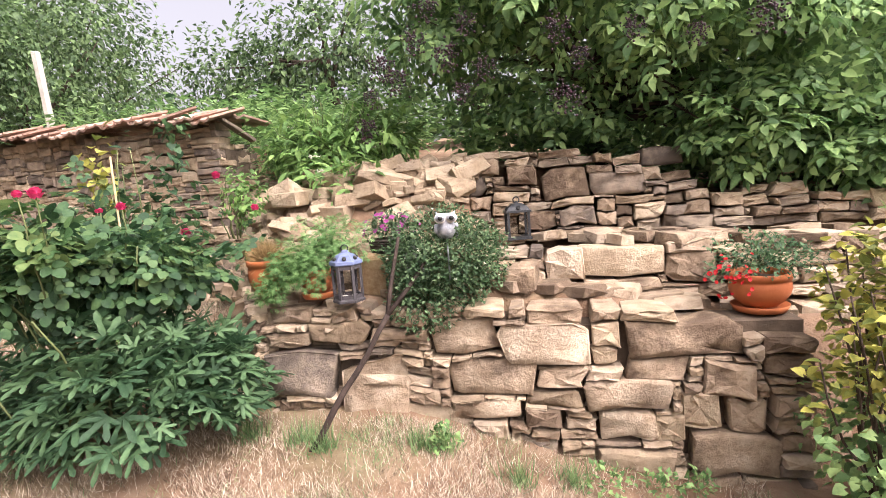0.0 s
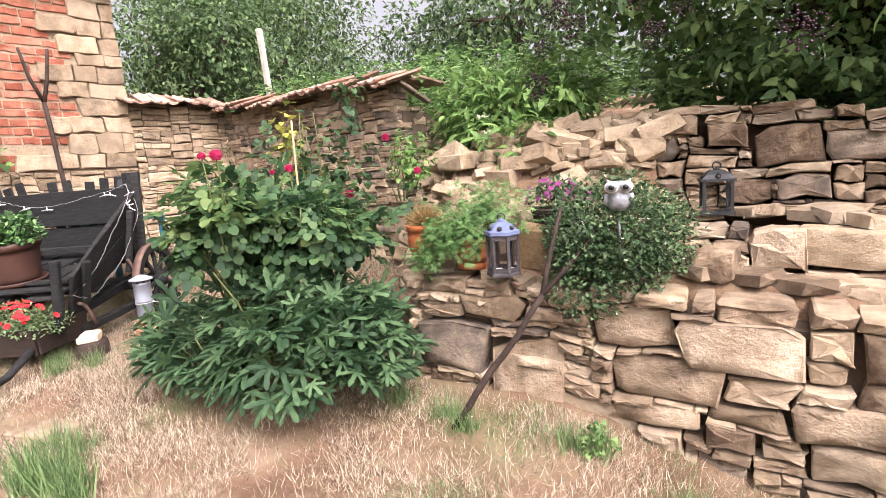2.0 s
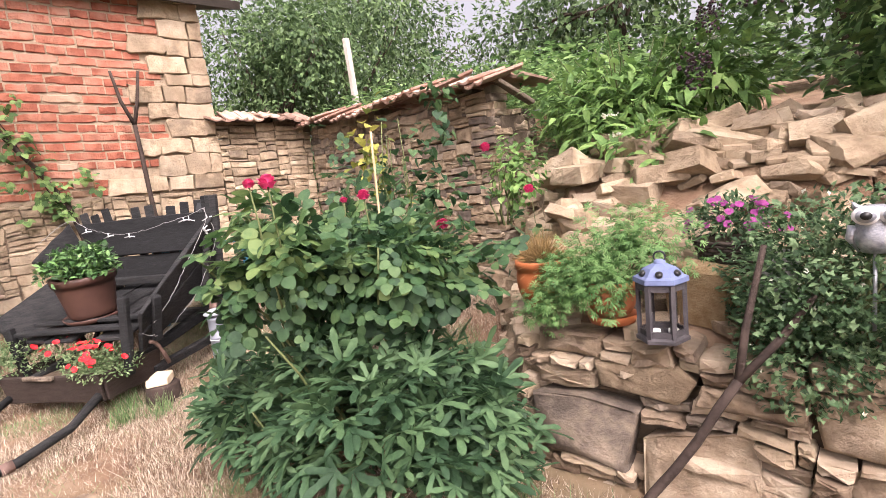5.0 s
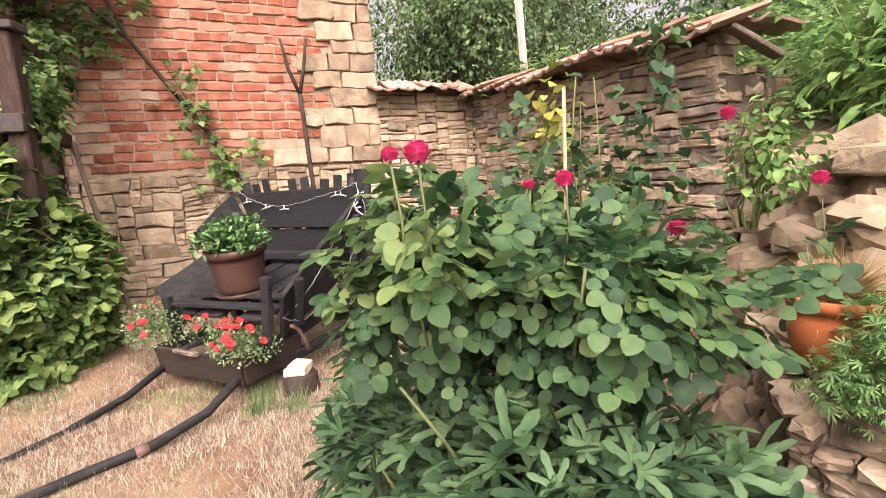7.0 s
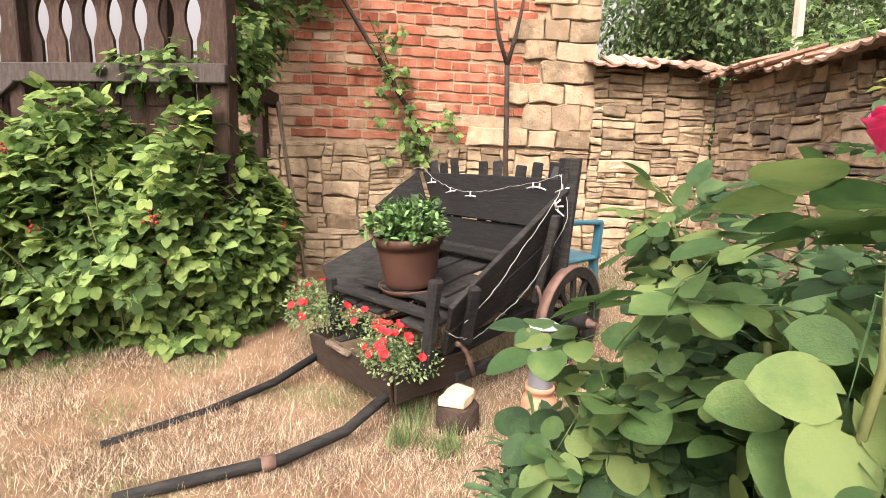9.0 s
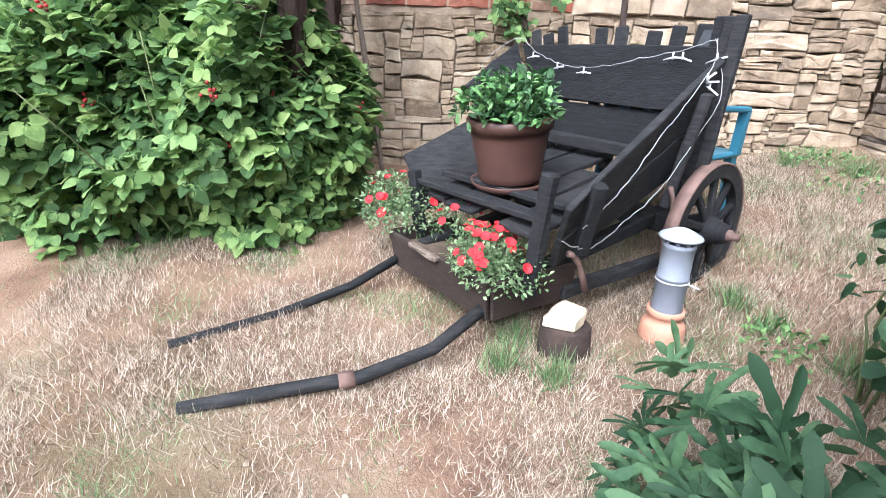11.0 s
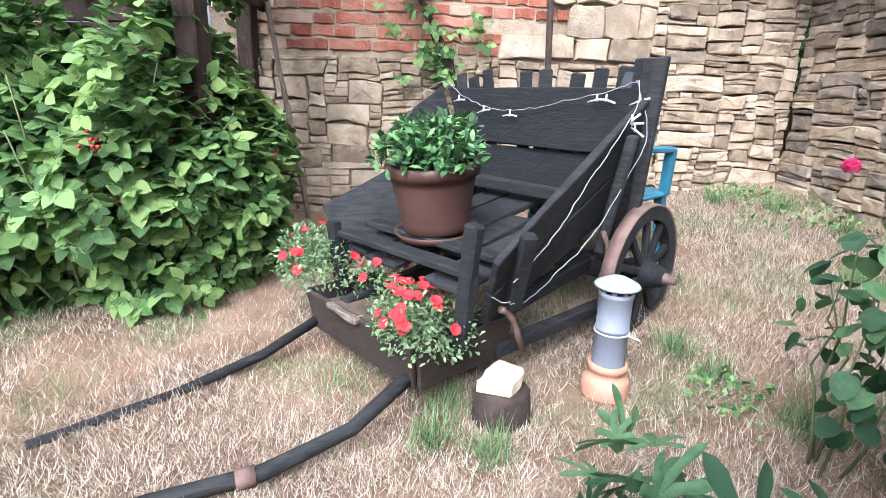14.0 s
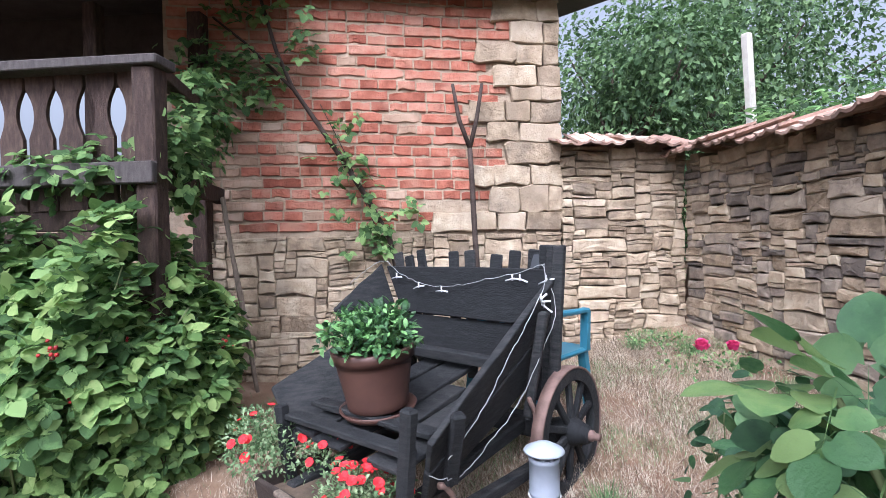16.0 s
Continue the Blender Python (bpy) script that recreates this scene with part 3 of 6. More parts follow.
xs, ys = axis(-5.6, 2.6, 0.06, 900), axis(-0.6, 5.2, 0.06, 900)
gv = []
for yy in ys:
    for xx in xs:
        near = -6 < xx < 4 and -2 < yy < 6
        bump = uneven(xx, yy) if near else 0
        gv.append((xx, yy, height(xx, yy) + bump - (0.0 if near else 0.02)))
nx = len(xs)
gf = [(j * nx + i, j * nx + i + 1, (j + 1) * nx + i + 1, (j + 1) * nx + i) for j in range(len(ys) - 1) for i in range(nx - 1)]
ground = tagged(new("ground", mesh_from("ground", gv, gf, M["lawn"], True)), "dry straw-coloured lawn with bare reddish earth patches", "ground", kind="structure")

# ---- stone walls ----
C = Vector((-4.66, 3.76, 0))
D = Vector((0.208, 0.978, 0)).normalized()
rng = random.Random(7)


def line_wall(a, b):
    a, b = Vector((*a, 0)), Vector((*b, 0))
    t = (b - a).normalized()

    def place(u, z):
        return a + t * u + Vector((0, 0, z)), t
    return place, (b - a).length


def wall_core(name, a, b, z0, z1, thick, label, material, inset=0.10):
    """A wall's body, set a little behind its stones."""
    a, b = Vector((*a, 0)), Vector((*b, 0))
    t = (b - a).normalized()
    inn = Vector((-t.y, t.x, 0))
    p, q = a + inn * inset, b + inn * inset
    me = slab(name, [p + Vector((0, 0, z0)), q + Vector((0, 0, z0)), q + inn * thick + Vector((0, 0, z0)), p + inn * thick + Vector((0, 0, z0))], z1 - z0, material, 0, 0, 0)
    ob = tagged(new(name, me), label, "stone wall", kind="structure")
    return ob


# lower terrace wall, leaning a little back
low_a, low_b = (-0.86, 2.60), (1.62, 2.47)
place_low, len_low = line_wall(low_a, low_b)
LOW0 = -0.42
lower_wall = wall_core("wall_lower", low_a, low_b, LOW0 - 0.1, 0.36, 0.2, "dry-laid sandstone retaining wall below the terrace", M["core"])
BIG_STONES = [(-0.80, 0.08, 0.36, 0.21), (-0.42, -0.12, 0.33, 0.36), (-0.09, -0.19, 0.30, 0.22), (0.12, 0.06, 0.38, 0.19), (0.02, 0.27, 0.33, 0.15), (0.36, 0.20, 0.37, 0.19), (0.90, 0.23, 0.48, 0.15),
              (0.89, 0.11, 0.25, 0.12), (0.72, 0.0, 0.36, 0.12), (0.76, -0.13, 0.26, 0.13), (0.12, -0.05, 0.33, 0.10), (0.75, -0.37, 0.32, 0.21), (1.13, -0.30, 0.38, 0.20), (1.11, -0.09, 0.17, 0.16)]
BIG_STONES += [(1.30, -0.10, 0.15, 0.15), (0.74, 0.28, 0.15, 0.10), (0.73, 0.19, 0.13, 0.09), (0.46, 0.01, 0.25, 0.08), (0.50, 0.10, 0.22, 0.09), (0.46, -0.09, 0.15, 0.10), (0.21, -0.17, 0.17, 0.12), (-0.58, 0.32, 0.32, 0.11),
               (-0.24, 0.33, 0.26, 0.07), (-0.79, 0.41, 0.23, 0.10), (1.2, 0.05, 0.22, 0.15), (1.01, -0.15, 0.12, 0.14), (0.18, 0.43, 0.23, 0.06)]
laid = [(x + 0.86, z - LOW0, w, h) for x, z, w, h in BIG_STONES]
stones = pack(len_low, 0.98, rng, (0.09, 0.24), (0.045, 0.10), laid, top=lambda u: terrace(u - 0.86) - LOW0 - 0.02)
stones = [s for s in stones if s[1] + LOW0 + s[3] > yard(s[0] - 0.86, 2.4) - 0.06]


def low_place(u, z):
    p, t = place_low(u, z + LOW0)
    return p + Vector((0, 0.06 * (z + LOW0), 0)), t


SAND = [M["sandstone"]] * 7 + [M["wallstone"]] * 3 + [M["greystone"]]
fitted(lower_wall, stones, low_place, rng, SAND, 0.22, 0.003, 0.030, 0.035, 1.0, 0.016)
# its rounded end towards the roses
place_end, len_end = line_wall((-1.22, 3.25), (-0.86, 2.62))
end_wall = wall_core("wall_lower_end", (-1.20, 3.25), (-0.84, 2.66), -0.2, 0.34, 0.2, "rounded end of the sandstone terrace wall", M["core"])
fitted(end_wall, pack(len_end, 0.62, rng, (0.12, 0.26), (0.07, 0.13)), lambda u, z: (place_end(u, z - 0.1)[0], place_end(u, z)[1]), rng, SAND, 0.22, 0.003, 0.02, 0.03, 2.0, 0.016)
# middle tier
place_mid, len_mid = line_wall((0.34, 3.02), (2.3, 2.98))
mid_wall = wall_core("wall_middle", (0.36, 3.06), (2.3, 3.02), 0.2, 0.56, 0.2, "middle tier of rough sandstone blocks", M["core"])
mid_keys = [(x - 0.34, z - 0.36, w, h) for x, z, w, h in [(0.79, 0.49, 0.43, 0.17), (0.60, 0.47, 0.19, 0.19), (1.22, 0.44, 0.22, 0.17), (0.38, 0.41, 0.22, 0.16)]]
fitted(mid_wall, pack(len_mid, 0.36, rng, (0.12, 0.24), (0.06, 0.10), mid_keys, top=lambda u: 0.33 - 0.05 * u), lambda u, z: (place_mid(u, z + 0.36)[0], place_mid(u, z)[1]), rng, SAND, 0.22, 0.003, 0.03, 0.035, 3.0, 0.016)
# upper tier, its extra greystone standing in for the shade of the elder
place_up, len_up = line_wall((-0.05, 3.52), (3.0, 3.42))
up_wall = wall_core("wall_upper", (0.0, 3.60), (2.9, 3.50), 0.4, 0.72, 0.2, "upper tier of stacked sandstone under the elder", M["core"])
up_keys = [(x + 0.05, z - 0.66, w, h) for x, z, w, h in [(-0.02, 0.93, 0.30, 0.14), (0.15, 1.07, 0.24, 0.12), (0.64, 0.90, 0.27, 0.19), (0.91, 0.90, 0.33, 0.13), (0.42, 1.0, 0.20, 0.13), (0.52, 0.71, 0.20, 0.13), (0.74, 0.72, 0.2, 0.12)]]
fitted(up_wall, pack(len_up, 0.56, rng, (0.13, 0.28), (0.05, 0.10), up_keys, top=lambda u: 0.54 - 0.10 * smooth(0.7, 1.2, u) - 0.22 * smooth(1.2, 1.7, u) - 0.1 * smooth(1.9, 2.6, u)), lambda u, z: (place_up(u, z + 0.66)[0] + Vector((0, 0.25 * z, 0)), place_up(u, z)[1]), rng, SAND[3:] + [M["greystone"]] * 3, 0.26, 0.003, 0.045, 0.04, 4.0, 0.018)

# loose stones on the ledges and down the bank
bank = thing("rock_bank", (-0.6, 3.4, 0.8), "tumbled pale sandstone rocks covering the sloping bank", "rocks", kind="structure")


def loose(parent, x, y, w, d, h, lift=0.3, tilt=14, templates=ROCKS_SAND):
    ob = new("stone", rng.choice(templates))
    m = pose(x, y, height(x, y) + h * lift, rng.uniform(-tilt, tilt), rng.uniform(-tilt, tilt), rng.uniform(0, 360)) @ Matrix.Diagonal((w, d, h, 1))
    ob.parent = parent
    ob.matrix_parent_inverse = parent.matrix_basis.inverted()
    ob.matrix_basis = m
    return ob


for i in range(420):
    x = rng.uniform(-1.75, 0.25)
    y = rng.uniform(2.98, 4.0) if x > -0.9 else wall_line(x) + rng.uniform(0.0, 0.9)
    s = rng.choice((0.12, 0.16, 0.2, 0.26))
    loose(bank, x, y, s * rng.uniform(0.7, 1.35), s * rng.uniform(0.6, 1.0), s * rng.uniform(0.22, 0.5), 0.35, 26, ROCKS_WALL)
ledge = thing("ledge_stones", (1.0, 2.9, 0.5), "loose flat sandstone pieces lying on the ledges", "rocks", kind="structure")
for i in range(100):
    x = rng.uniform(-0.8, 2.3)
    y = rng.choice((rng.uniform(2.60, 2.98), rng.uniform(3.05, 3.45)))
    if x < 0.3 and y > 3.0:
        continue
    s = rng.uniform(0.09, 0.22)
    ob = loose(ledge, x, y, s * 1.3, s, rng.uniform(0.04, 0.08), 0.3, 7)
    if y > 3 and x > 0.3:
        ob.matrix_basis = Matrix.Translation((0, 0, max(0.0, 0.70 - 0.04 * x - height(x, y)))) @ ob.matrix_basis
# blocks on the terrace rim behind the shrub, under the basket
for x, y, w, d, h in [(-0.20, 2.93, 0.22, 0.16, 0.20), (0.02, 2.98, 0.26, 0.22, 0.24), (0.16, 3.0, 0.20, 0.2, 0.22), (-0.42, 3.02, 0.26, 0.2, 0.2), (-0.22, 2.70, 0.30, 0.24, 0.06), (-0.5, 2.74, 0.3, 0.24, 0.05), (0.45, 2.85, 0.22, 0.2, 0.16)]:
    loose(ledge, x, y, w, d, h, 0.35, 5)

# far garden wall with its tile roof
RW_A, RW_B = (-4.42, 4.68), (-1.72, 4.02)
LW_A, LW_B = (C.x, C.y), (-4.42, 4.68)


def boundary(name, a, b, top, thick, templates, label, n_keys=()):
    place, length = line_wall(a, b)
    t = place(0, 0)[1]
    inn = Vector((-t.y, t.x, 0))
    core = wall_core(name, a, b, -0.1, top - 0.05, thick, label, M["bedding"], 0.06)
    rows = pack(length, top + 0.26, rng, (0.07, 0.44), (0.025, 0.10), cell=0.012, top=lambda u: top + 0.22 - (0.10 * u / length if length > 2 else 0))
    rows = [s for s in rows if s[1] + s[3] > yard(*place(s[0], 0)[0][:2]) - 0.03]
    fitted(core, rows, place, rng, templates, 0.17, 0.001, 0.014, 0.024, length, 0.007, 0.5)
    return core, place, length, inn


low_boundary, lw_place, lw_len, lw_in = boundary("wall_boundary_low", LW_A, LW_B, 1.60, 0.3, [M["wallstone"]], "low stone garden wall beside the brick house")
right_boundary, rw_place, rw_len, rw_in = boundary("wall_boundary_long", RW_A, RW_B, 1.50, 0.34, [M["wallstone"]] * 3 + [M["greystone"]] * 2, "long weathered rubble garden wall darkened by lichen")
end_place, end_len = line_wall((-1.72, 4.02), (-1.63, 4.38))
fitted(right_boundary, pack(end_len, 1.5, rng, (0.1, 0.2), (0.05, 0.1)), end_place, rng, [M["wallstone"], M["greystone"]], 0.16, 0.002, 0.016, 0.02, 7.0)


def tile_mesh(w, d):
    """A plain clay roof tile with two shallow channels."""
    v, f = [], []
    n = 7
    for k, lift in ((0, 0.0), (1, 0.016)):
        for i in range(n):
            x = (i / (n - 1) - 0.5) * w
            z = 0.011 * math.cos(i / (n - 1) * 4 * math.pi) + lift
            v += [(x, -d / 2, z), (x, d / 2, z)]
    o = 2 * n
    for i in range(n - 1):
        a = 2 * i
        f += [(o + a, o + a + 2, o + a + 3, o + a + 1), (a, a + 1, a + 3, a + 2), (a, a + 2, o + a + 2, o + a), (a + 1, o + a + 1, o + a + 3, a + 3)]
    f += [(0, o, o + 1, 1), (o - 2, o - 1, 2 * o - 1, 2 * o - 2)]
    return mesh_from("tile", v, f, M["rooftile"])


TILE = tile_mesh(0.20, 0.36)


def tile_roof(name, place, length, inn, z0, z1, thick, label):
    roof = thing(name, (*place(length / 2, 0)[0][:2], z0), label, "tile roof", kind="structure")
    t = place(0, 0)[1]
    ang = math.degrees(math.atan2(t.y, t.x))
    n = int(length / 0.155)
    for side, off, pitch in ((0, -0.02, 16), (1, 0.27, -8)):
        for i in range(n + 1):
            u = length * i / n
            p = place(u, z0 + (z1 - z0) * u / length)[0] + inn * off
            sag = 0.02 * math.sin(u * 4.0)
            ob = new("tile", TILE)
            ob.parent = roof
            ob.matrix_parent_inverse = roof.matrix_basis.inverted()
            ob.matrix_basis = pose(p.x, p.y, p.z + 0.05 + sag + (0.02 if i % 2 else 0) + rng.uniform(-0.008, 0.008), pitch + rng.uniform(-5, 5), rng.uniform(-4, 4), ang + rng.uniform(-7, 7))
    return roof


tile_roof("roof_low", lw_place, lw_len, lw_in, 1.80, 1.80, 0.3, "old mossy clay tiles capping the low garden wall")
tile_roof("roof_long", rw_place, rw_len + 0.05, rw_in, 1.74, 1.64, 0.34, "uneven weathered clay tiles capping the long garden wall")
ridge = thing("ridge_tiles", (-3, 4.5, 1.8), "row of pale rounded ridge tiles along the wall top", "roof tiles", kind="structure")
ridge_v, ridge_f = [], []
for k, r in ((0, 0.075), (1, 0.06)):
    for i in range(9):
        w = math.pi * i / 8
        for y in (-0.15, 0.15):
            ridge_v.append((r * math.cos(w), y, r * math.sin(w) * 0.7))
for i in range(8):
    a = 2 * i
    ridge_f += [(a, a + 2, a + 3, a + 1), (18 + a, 18 + a + 1, 18 + a + 3, 18 + a + 2), (a, 18 + a, 18 + a + 2, a + 2), (a + 1, a + 3, 18 + a + 3, 18 + a + 1)]
RIDGE = mesh_from("ridge_tile", ridge_v, ridge_f, M["rooftile"])
for i in range(12):
    u = rw_len * (i + 0.4) / 12
    p = rw_place(u, 1.80 - 0.10 * u / rw_len)[0] + rw_in * 0.16
    ob = new("tile", RIDGE)
    ob.parent = ridge
    ob.matrix_parent_inverse = ridge.matrix_basis.inverted()
    t = rw_place(0, 0)[1]
    ob.matrix_basis = pose(p.x, p.y, p.z + 0.02 * math.sin(u * 4), 0, rng.uniform(-4, 4), math.degrees(math.atan2(t.y, t.x)) - 90 + rng.uniform(-6, 6))
gable_board = tagged(new("gable_board", beam("gable_board", (-1.66, 3.98, 1.66), (-1.50, 4.14, 1.50), 0.10, 0.025, M["oldwood"])), "grey board under the end of the tile roof", "board", kind="structure")

# ---- brick house wall ----
H_A = C + D * -2.75
house = wall_core("wall_house", (H_A.x, H_A.y), (C.x, C.y), -0.1, 3.0, 0.35, "old house wall of red brick above rubble stone", M["mortar"], 0.046)
house_place, house_len = line_wall((H_A.x, H_A.y), (C.x, C.y))
PITCH, BRICK0 = 0.0775, 1.22


def quoin_edge(z):
    """Where brick gives way to corner stone, from the corner."""
    k = int((z - BRICK0) / 0.155)
    if z < 1.42:
        return 0.95 + 0.08 * (k % 2)
    return 0.40 + 0.13 * ((k * 7) % 3) - 0.05 * (z > 2.2)


def brick_mesh(w, seed, material):
    """A worn brick with nibbled arrises."""
    rs = random.Random(seed)
    n = 5 if w > 0.2 else 3
    v, f = [], []
    for i in range(n + 1):
        x = (i / n - 0.5) * w
        chip = [0.011 if rs.random() < 0.14 else rs.uniform(0, 0.003) for q in range(2)]
        pull = 0.010 if i in (0, n) else 0.0
        lo, hi = -0.0330 + chip[0], 0.0330 - chip[1]
        y = -0.055 + rs.uniform(0, 0.005)
        v += [(x, 0.05, -0.0345), (x, y + 0.006 + pull * 0.4, lo), (x * (1 - pull), y + pull * 0.3, lo + 0.004), (x * (1 - pull), y + pull * 0.3, hi - 0.004), (x, y + 0.006 + pull * 0.4, hi), (x, 0.05, 0.0345)]
    for i in range(n):
        a, b = 6 * i, 6 * i + 6
        f += [(a + q, b + q, b + q + 1, a + q + 1) for q in range(5)]
    f += [tuple(range(6)), tuple(6 * n + q for q in range(6))[::-1]]
    return mesh_from("brick", v, f, material)


LONG = [brick_mesh(0.254, i, M["brick"]) for i in range(9)]
HEAD = [brick_mesh(0.121, i + 9, M["brick"]) for i in range(9)]
LONG_TAN = [brick_mesh(0.254, i + 30, M["tanbrick"]) for i in range(5)]
HEAD_TAN = [brick_mesh(0.121, i + 40, M["tanbrick"]) for i in range(5)]
h_ang = math.degrees(math.atan2(D.y, D.x))
for row in range(23):
    z = BRICK0 + PITCH * (row + 0.5)
    head = row % 2
    u = rng.uniform(0.0, 0.12)
    edge = house_len - quoin_edge(z)
    while u < edge:
        short = head or rng.random() < 0.12
        w = 0.133 if short else 0.268
        if u + w > edge + 0.06:
            if short:
                break
            short, w = True, 0.133
            if u + w > edge + 0.06:
                break
        p = house_place(u + w / 2, z)[0]
        inn = Vector((-D.y, D.x, 0)) * (0.086 + rng.uniform(-0.006, 0.006))
        tan = rng.random() < 0.04 + 0.75 * smooth(0.80, 0.35, u + 0.25 * noise.noise((u * 3, z * 3, 1))) * smooth(2.75, 2.0, z) or rng.random() < 0.3 * smooth(1.45, 1.22, z)
        ob = new("brick", rng.choice((HEAD_TAN if short else LONG_TAN) if tan else (HEAD if short else LONG)))
        ob.parent = house
        ob.matrix_basis = pose(p.x + inn.x, p.y + inn.y, p.z + rng.uniform(-0.004, 0.004) + 0.012 * math.sin(u * 2), rng.uniform(-2, 2), rng.uniform(-1.6, 1.6), h_ang + rng.uniform(-1.8, 1.8))
        u += w
rubble = pack(house_len, BRICK0 - 0.02, rng, (0.07, 0.42), (0.03, 0.13), cell=0.012)
fitted(house, [s for s in rubble if s[1] + s[3] > 0.1], house_place, rng, [M["wallstone"]], 0.14, 0.001, 0.006, 0.026, 5.0, 0.005, 0.4)
quoins = []
z = BRICK0
while z < 3.0:
    h = rng.choice((0.078, 0.105, 0.155, 0.155)) if z > 1.5 else rng.choice((0.09, 0.14, 0.19))
    w = quoin_edge(z + h / 2) + 0.02
    u = house_len - w
    while u < house_len - 0.02:
        q = min(rng.uniform(0.10, 0.30) if h < 0.13 else rng.uniform(0.16, 0.34), house_len - u)
        if house_len - u - q < 0.07:
            q = house_len - u
        quoins.append((u, z, q, h))
        u += q
    z += h
fitted(house, quoins, house_place, rng, [M["quoinstone"], M["wallstone"]], 0.14, 0.0, 0.002, 0.018, 6.0, 0.002, 0.2)
gw = Vector((-D.y, D.x, 0))
eave_a, eave_b = C + D * 0.35 + Vector((0, 0, 2.93)), C - D * 2.75 + Vector((0, 0, 2.93))
eave_n = -gw * 0.16
eaves = tagged(new("house_eaves", slab("house_eaves", [eave_a + eave_n, eave_b + eave_n, eave_b + gw * 1.5 + Vector((0, 0, 0.5)), eave_a + gw * 1.5 + Vector((0, 0, 0.5))], 0.07, M["boards_and_shade"], 0, 0, 0)), "dark timber eaves of the house roof", "roof", kind="structure")
sa = C + gw * 0.41 - D * 0.02
side = wall_core("wall_house_side", (sa.x, sa.y), (sa.x + gw.x * 3, sa.y + gw.y * 3), -0.1, 3.0, 0.3, "side wall of the brick house", M["mortar"], 0.0)
# added closing walls behind the walk, out of view, bounding the light there
for nm, a, b in (("wall_yard_south", (-6.5, -4.0), (6.0, -4.0)), ("wall_yard_east", (6.0, -4.0), (6.0, 4.0))):
    wall_core(nm, b, a, -0.6, 1.6, 0.3, "unseen closing wall added behind the walk", M["mortar"])

# ---- the shed gallery ----
P1, P2 = Vector((-3.98, 1.21, 0)), Vector((-4.50, 0.12, 0))
RD = (P2 - P1).normalized()
P3 = P1 + RD * 3.4
gallery = thing("shed_gallery", (P1.x, P1.y, 0), "dark brown timber gallery railing with cut-out boards", "railing", kind="structure")
GI = gallery.matrix_basis.inverted()


def gpart(name, me, label=""):
    ob = part(name, me, gallery, label)
    ob.matrix_parent_inverse = GI
    return ob


Z = Vector((0, 0, 1))
for p in (P1, P2, P1 + RD * 2.3):
    gpart("post", beam("post", p + Z * 0.0, p + Z * 1.95, 0.10, 0.10, M["brownwood"], 0.008, 0.004, upv=(RD.x, RD.y, 0)), "peeling brown-painted post")
back = Vector((-RD.y, RD.x, 0))
if back.x > 0:
    back = -back
wall_end = Vector((-5.12, 1.42, 0))
outn = -back * 0.065
gpart("lower_beam", beam("lower_beam", P1 + outn + Z * 1.48 - RD * 0.06, P3 + outn + Z * 1.48, 0.035, 0.10, M["beamwood"]))
gpart("top_rail", beam("top_rail", P1 + Z * 1.97 - RD * 0.08, P3 + Z * 1.97, 0.15, 0.045, M["beamwood"]))
gpart("brace", beam("brace", P2 + outn + Z * 1.46, P2 + outn + RD * 0.75 + Z * 0.95, 0.035, 0.09, M["beamwood"]))
gpart("side_beam", beam("side_beam", P1 + Z * 1.48, wall_end + Z * 1.48, 0.05, 0.10, M["brownwood"]))
gpart("side_rail", beam("side_rail", P1 + Z * 1.96, wall_end + Z * 1.96, 0.08, 0.06, M["brownwood"]))


def cutout_board(length, w, seed):
    """A railing board with a half spade shape cut from both edges, so that two neighbours leave a pierced figure."""
    n = 26
    v, f = [], []
    for i in range(n):
        z = length * i / (n - 1)
        t = z / length
        bite = 0.0
        if 0.52 < t < 0.86:
            q = (t - 0.52) / 0.34
            bite = w * 0.28 * math.sin(math.pi * q) ** 0.7
        elif 0.30 < t <= 0.52:
            bite = w * 0.07
        for y in (0.0, 0.02):
            v += [(-w / 2 + bite, y, z), (w / 2 - bite, y, z)]
    for i in range(n - 1):
        a, b = 4 * i, 4 * i + 4
        f += [(a, a + 1, b + 1, b), (a + 2, b + 2, b + 3, a + 3), (a, b, b + 2, a + 2), (a + 1, a + 3, b + 3, b + 1)]
    f += [(0, 2, 3, 1), (4 * n - 4, 4 * n - 3, 4 * n - 1, 4 * n - 2)]
    return mesh_from("board", v, f, M["brownwood"])


BOARD = cutout_board(0.64, 0.135, 1)
r_ang = math.degrees(math.atan2(RD.y, RD.x))
for i in range(22):
    p = P1 + RD * (0.10 + 0.15 * i) + back * 0.04
    ob = gpart("board", BOARD)
    ob.matrix_basis = pose(p.x, p.y, 1.33, 0, rng.uniform(-1, 1), r_ang + rng.uniform(-2, 2))
for k in range(2):
    z = 1.12 + 0.115 * k
    gpart("siding_board", slab("siding_board", [P1 + back * 0.03 + Z * z, P3 + back * 0.03 + Z * z, P3 + back * 0.03 + Z * (z + 0.11), P1 + back * 0.03 + Z * (z + 0.11)], 0.02, M["brownwood"]))
gal_floor = tagged(new("gallery_floor", slab("gallery_floor", [P1 + RD * 0.35 + Z * 1.18 + back * 0.06, P3 + Z * 1.18 + back * 0.06, P3 + back * 1.3 + Z * 1.18, P1 + RD * 0.5 + back * 1.0 + Z * 1.18], 0.05, M["boards_and_shade"], 0, 0, 0)), "dark board floor of the gallery", "floor", kind="structure")
base_wall = wall_core("wall_gallery_base", (P3.x - 0.10, P3.y + 0.02), (P1.x - 0.10, P1.y + 0.02), -0.1, 1.06, 0.25, "pale rubble base under the timber gallery", M["core"])
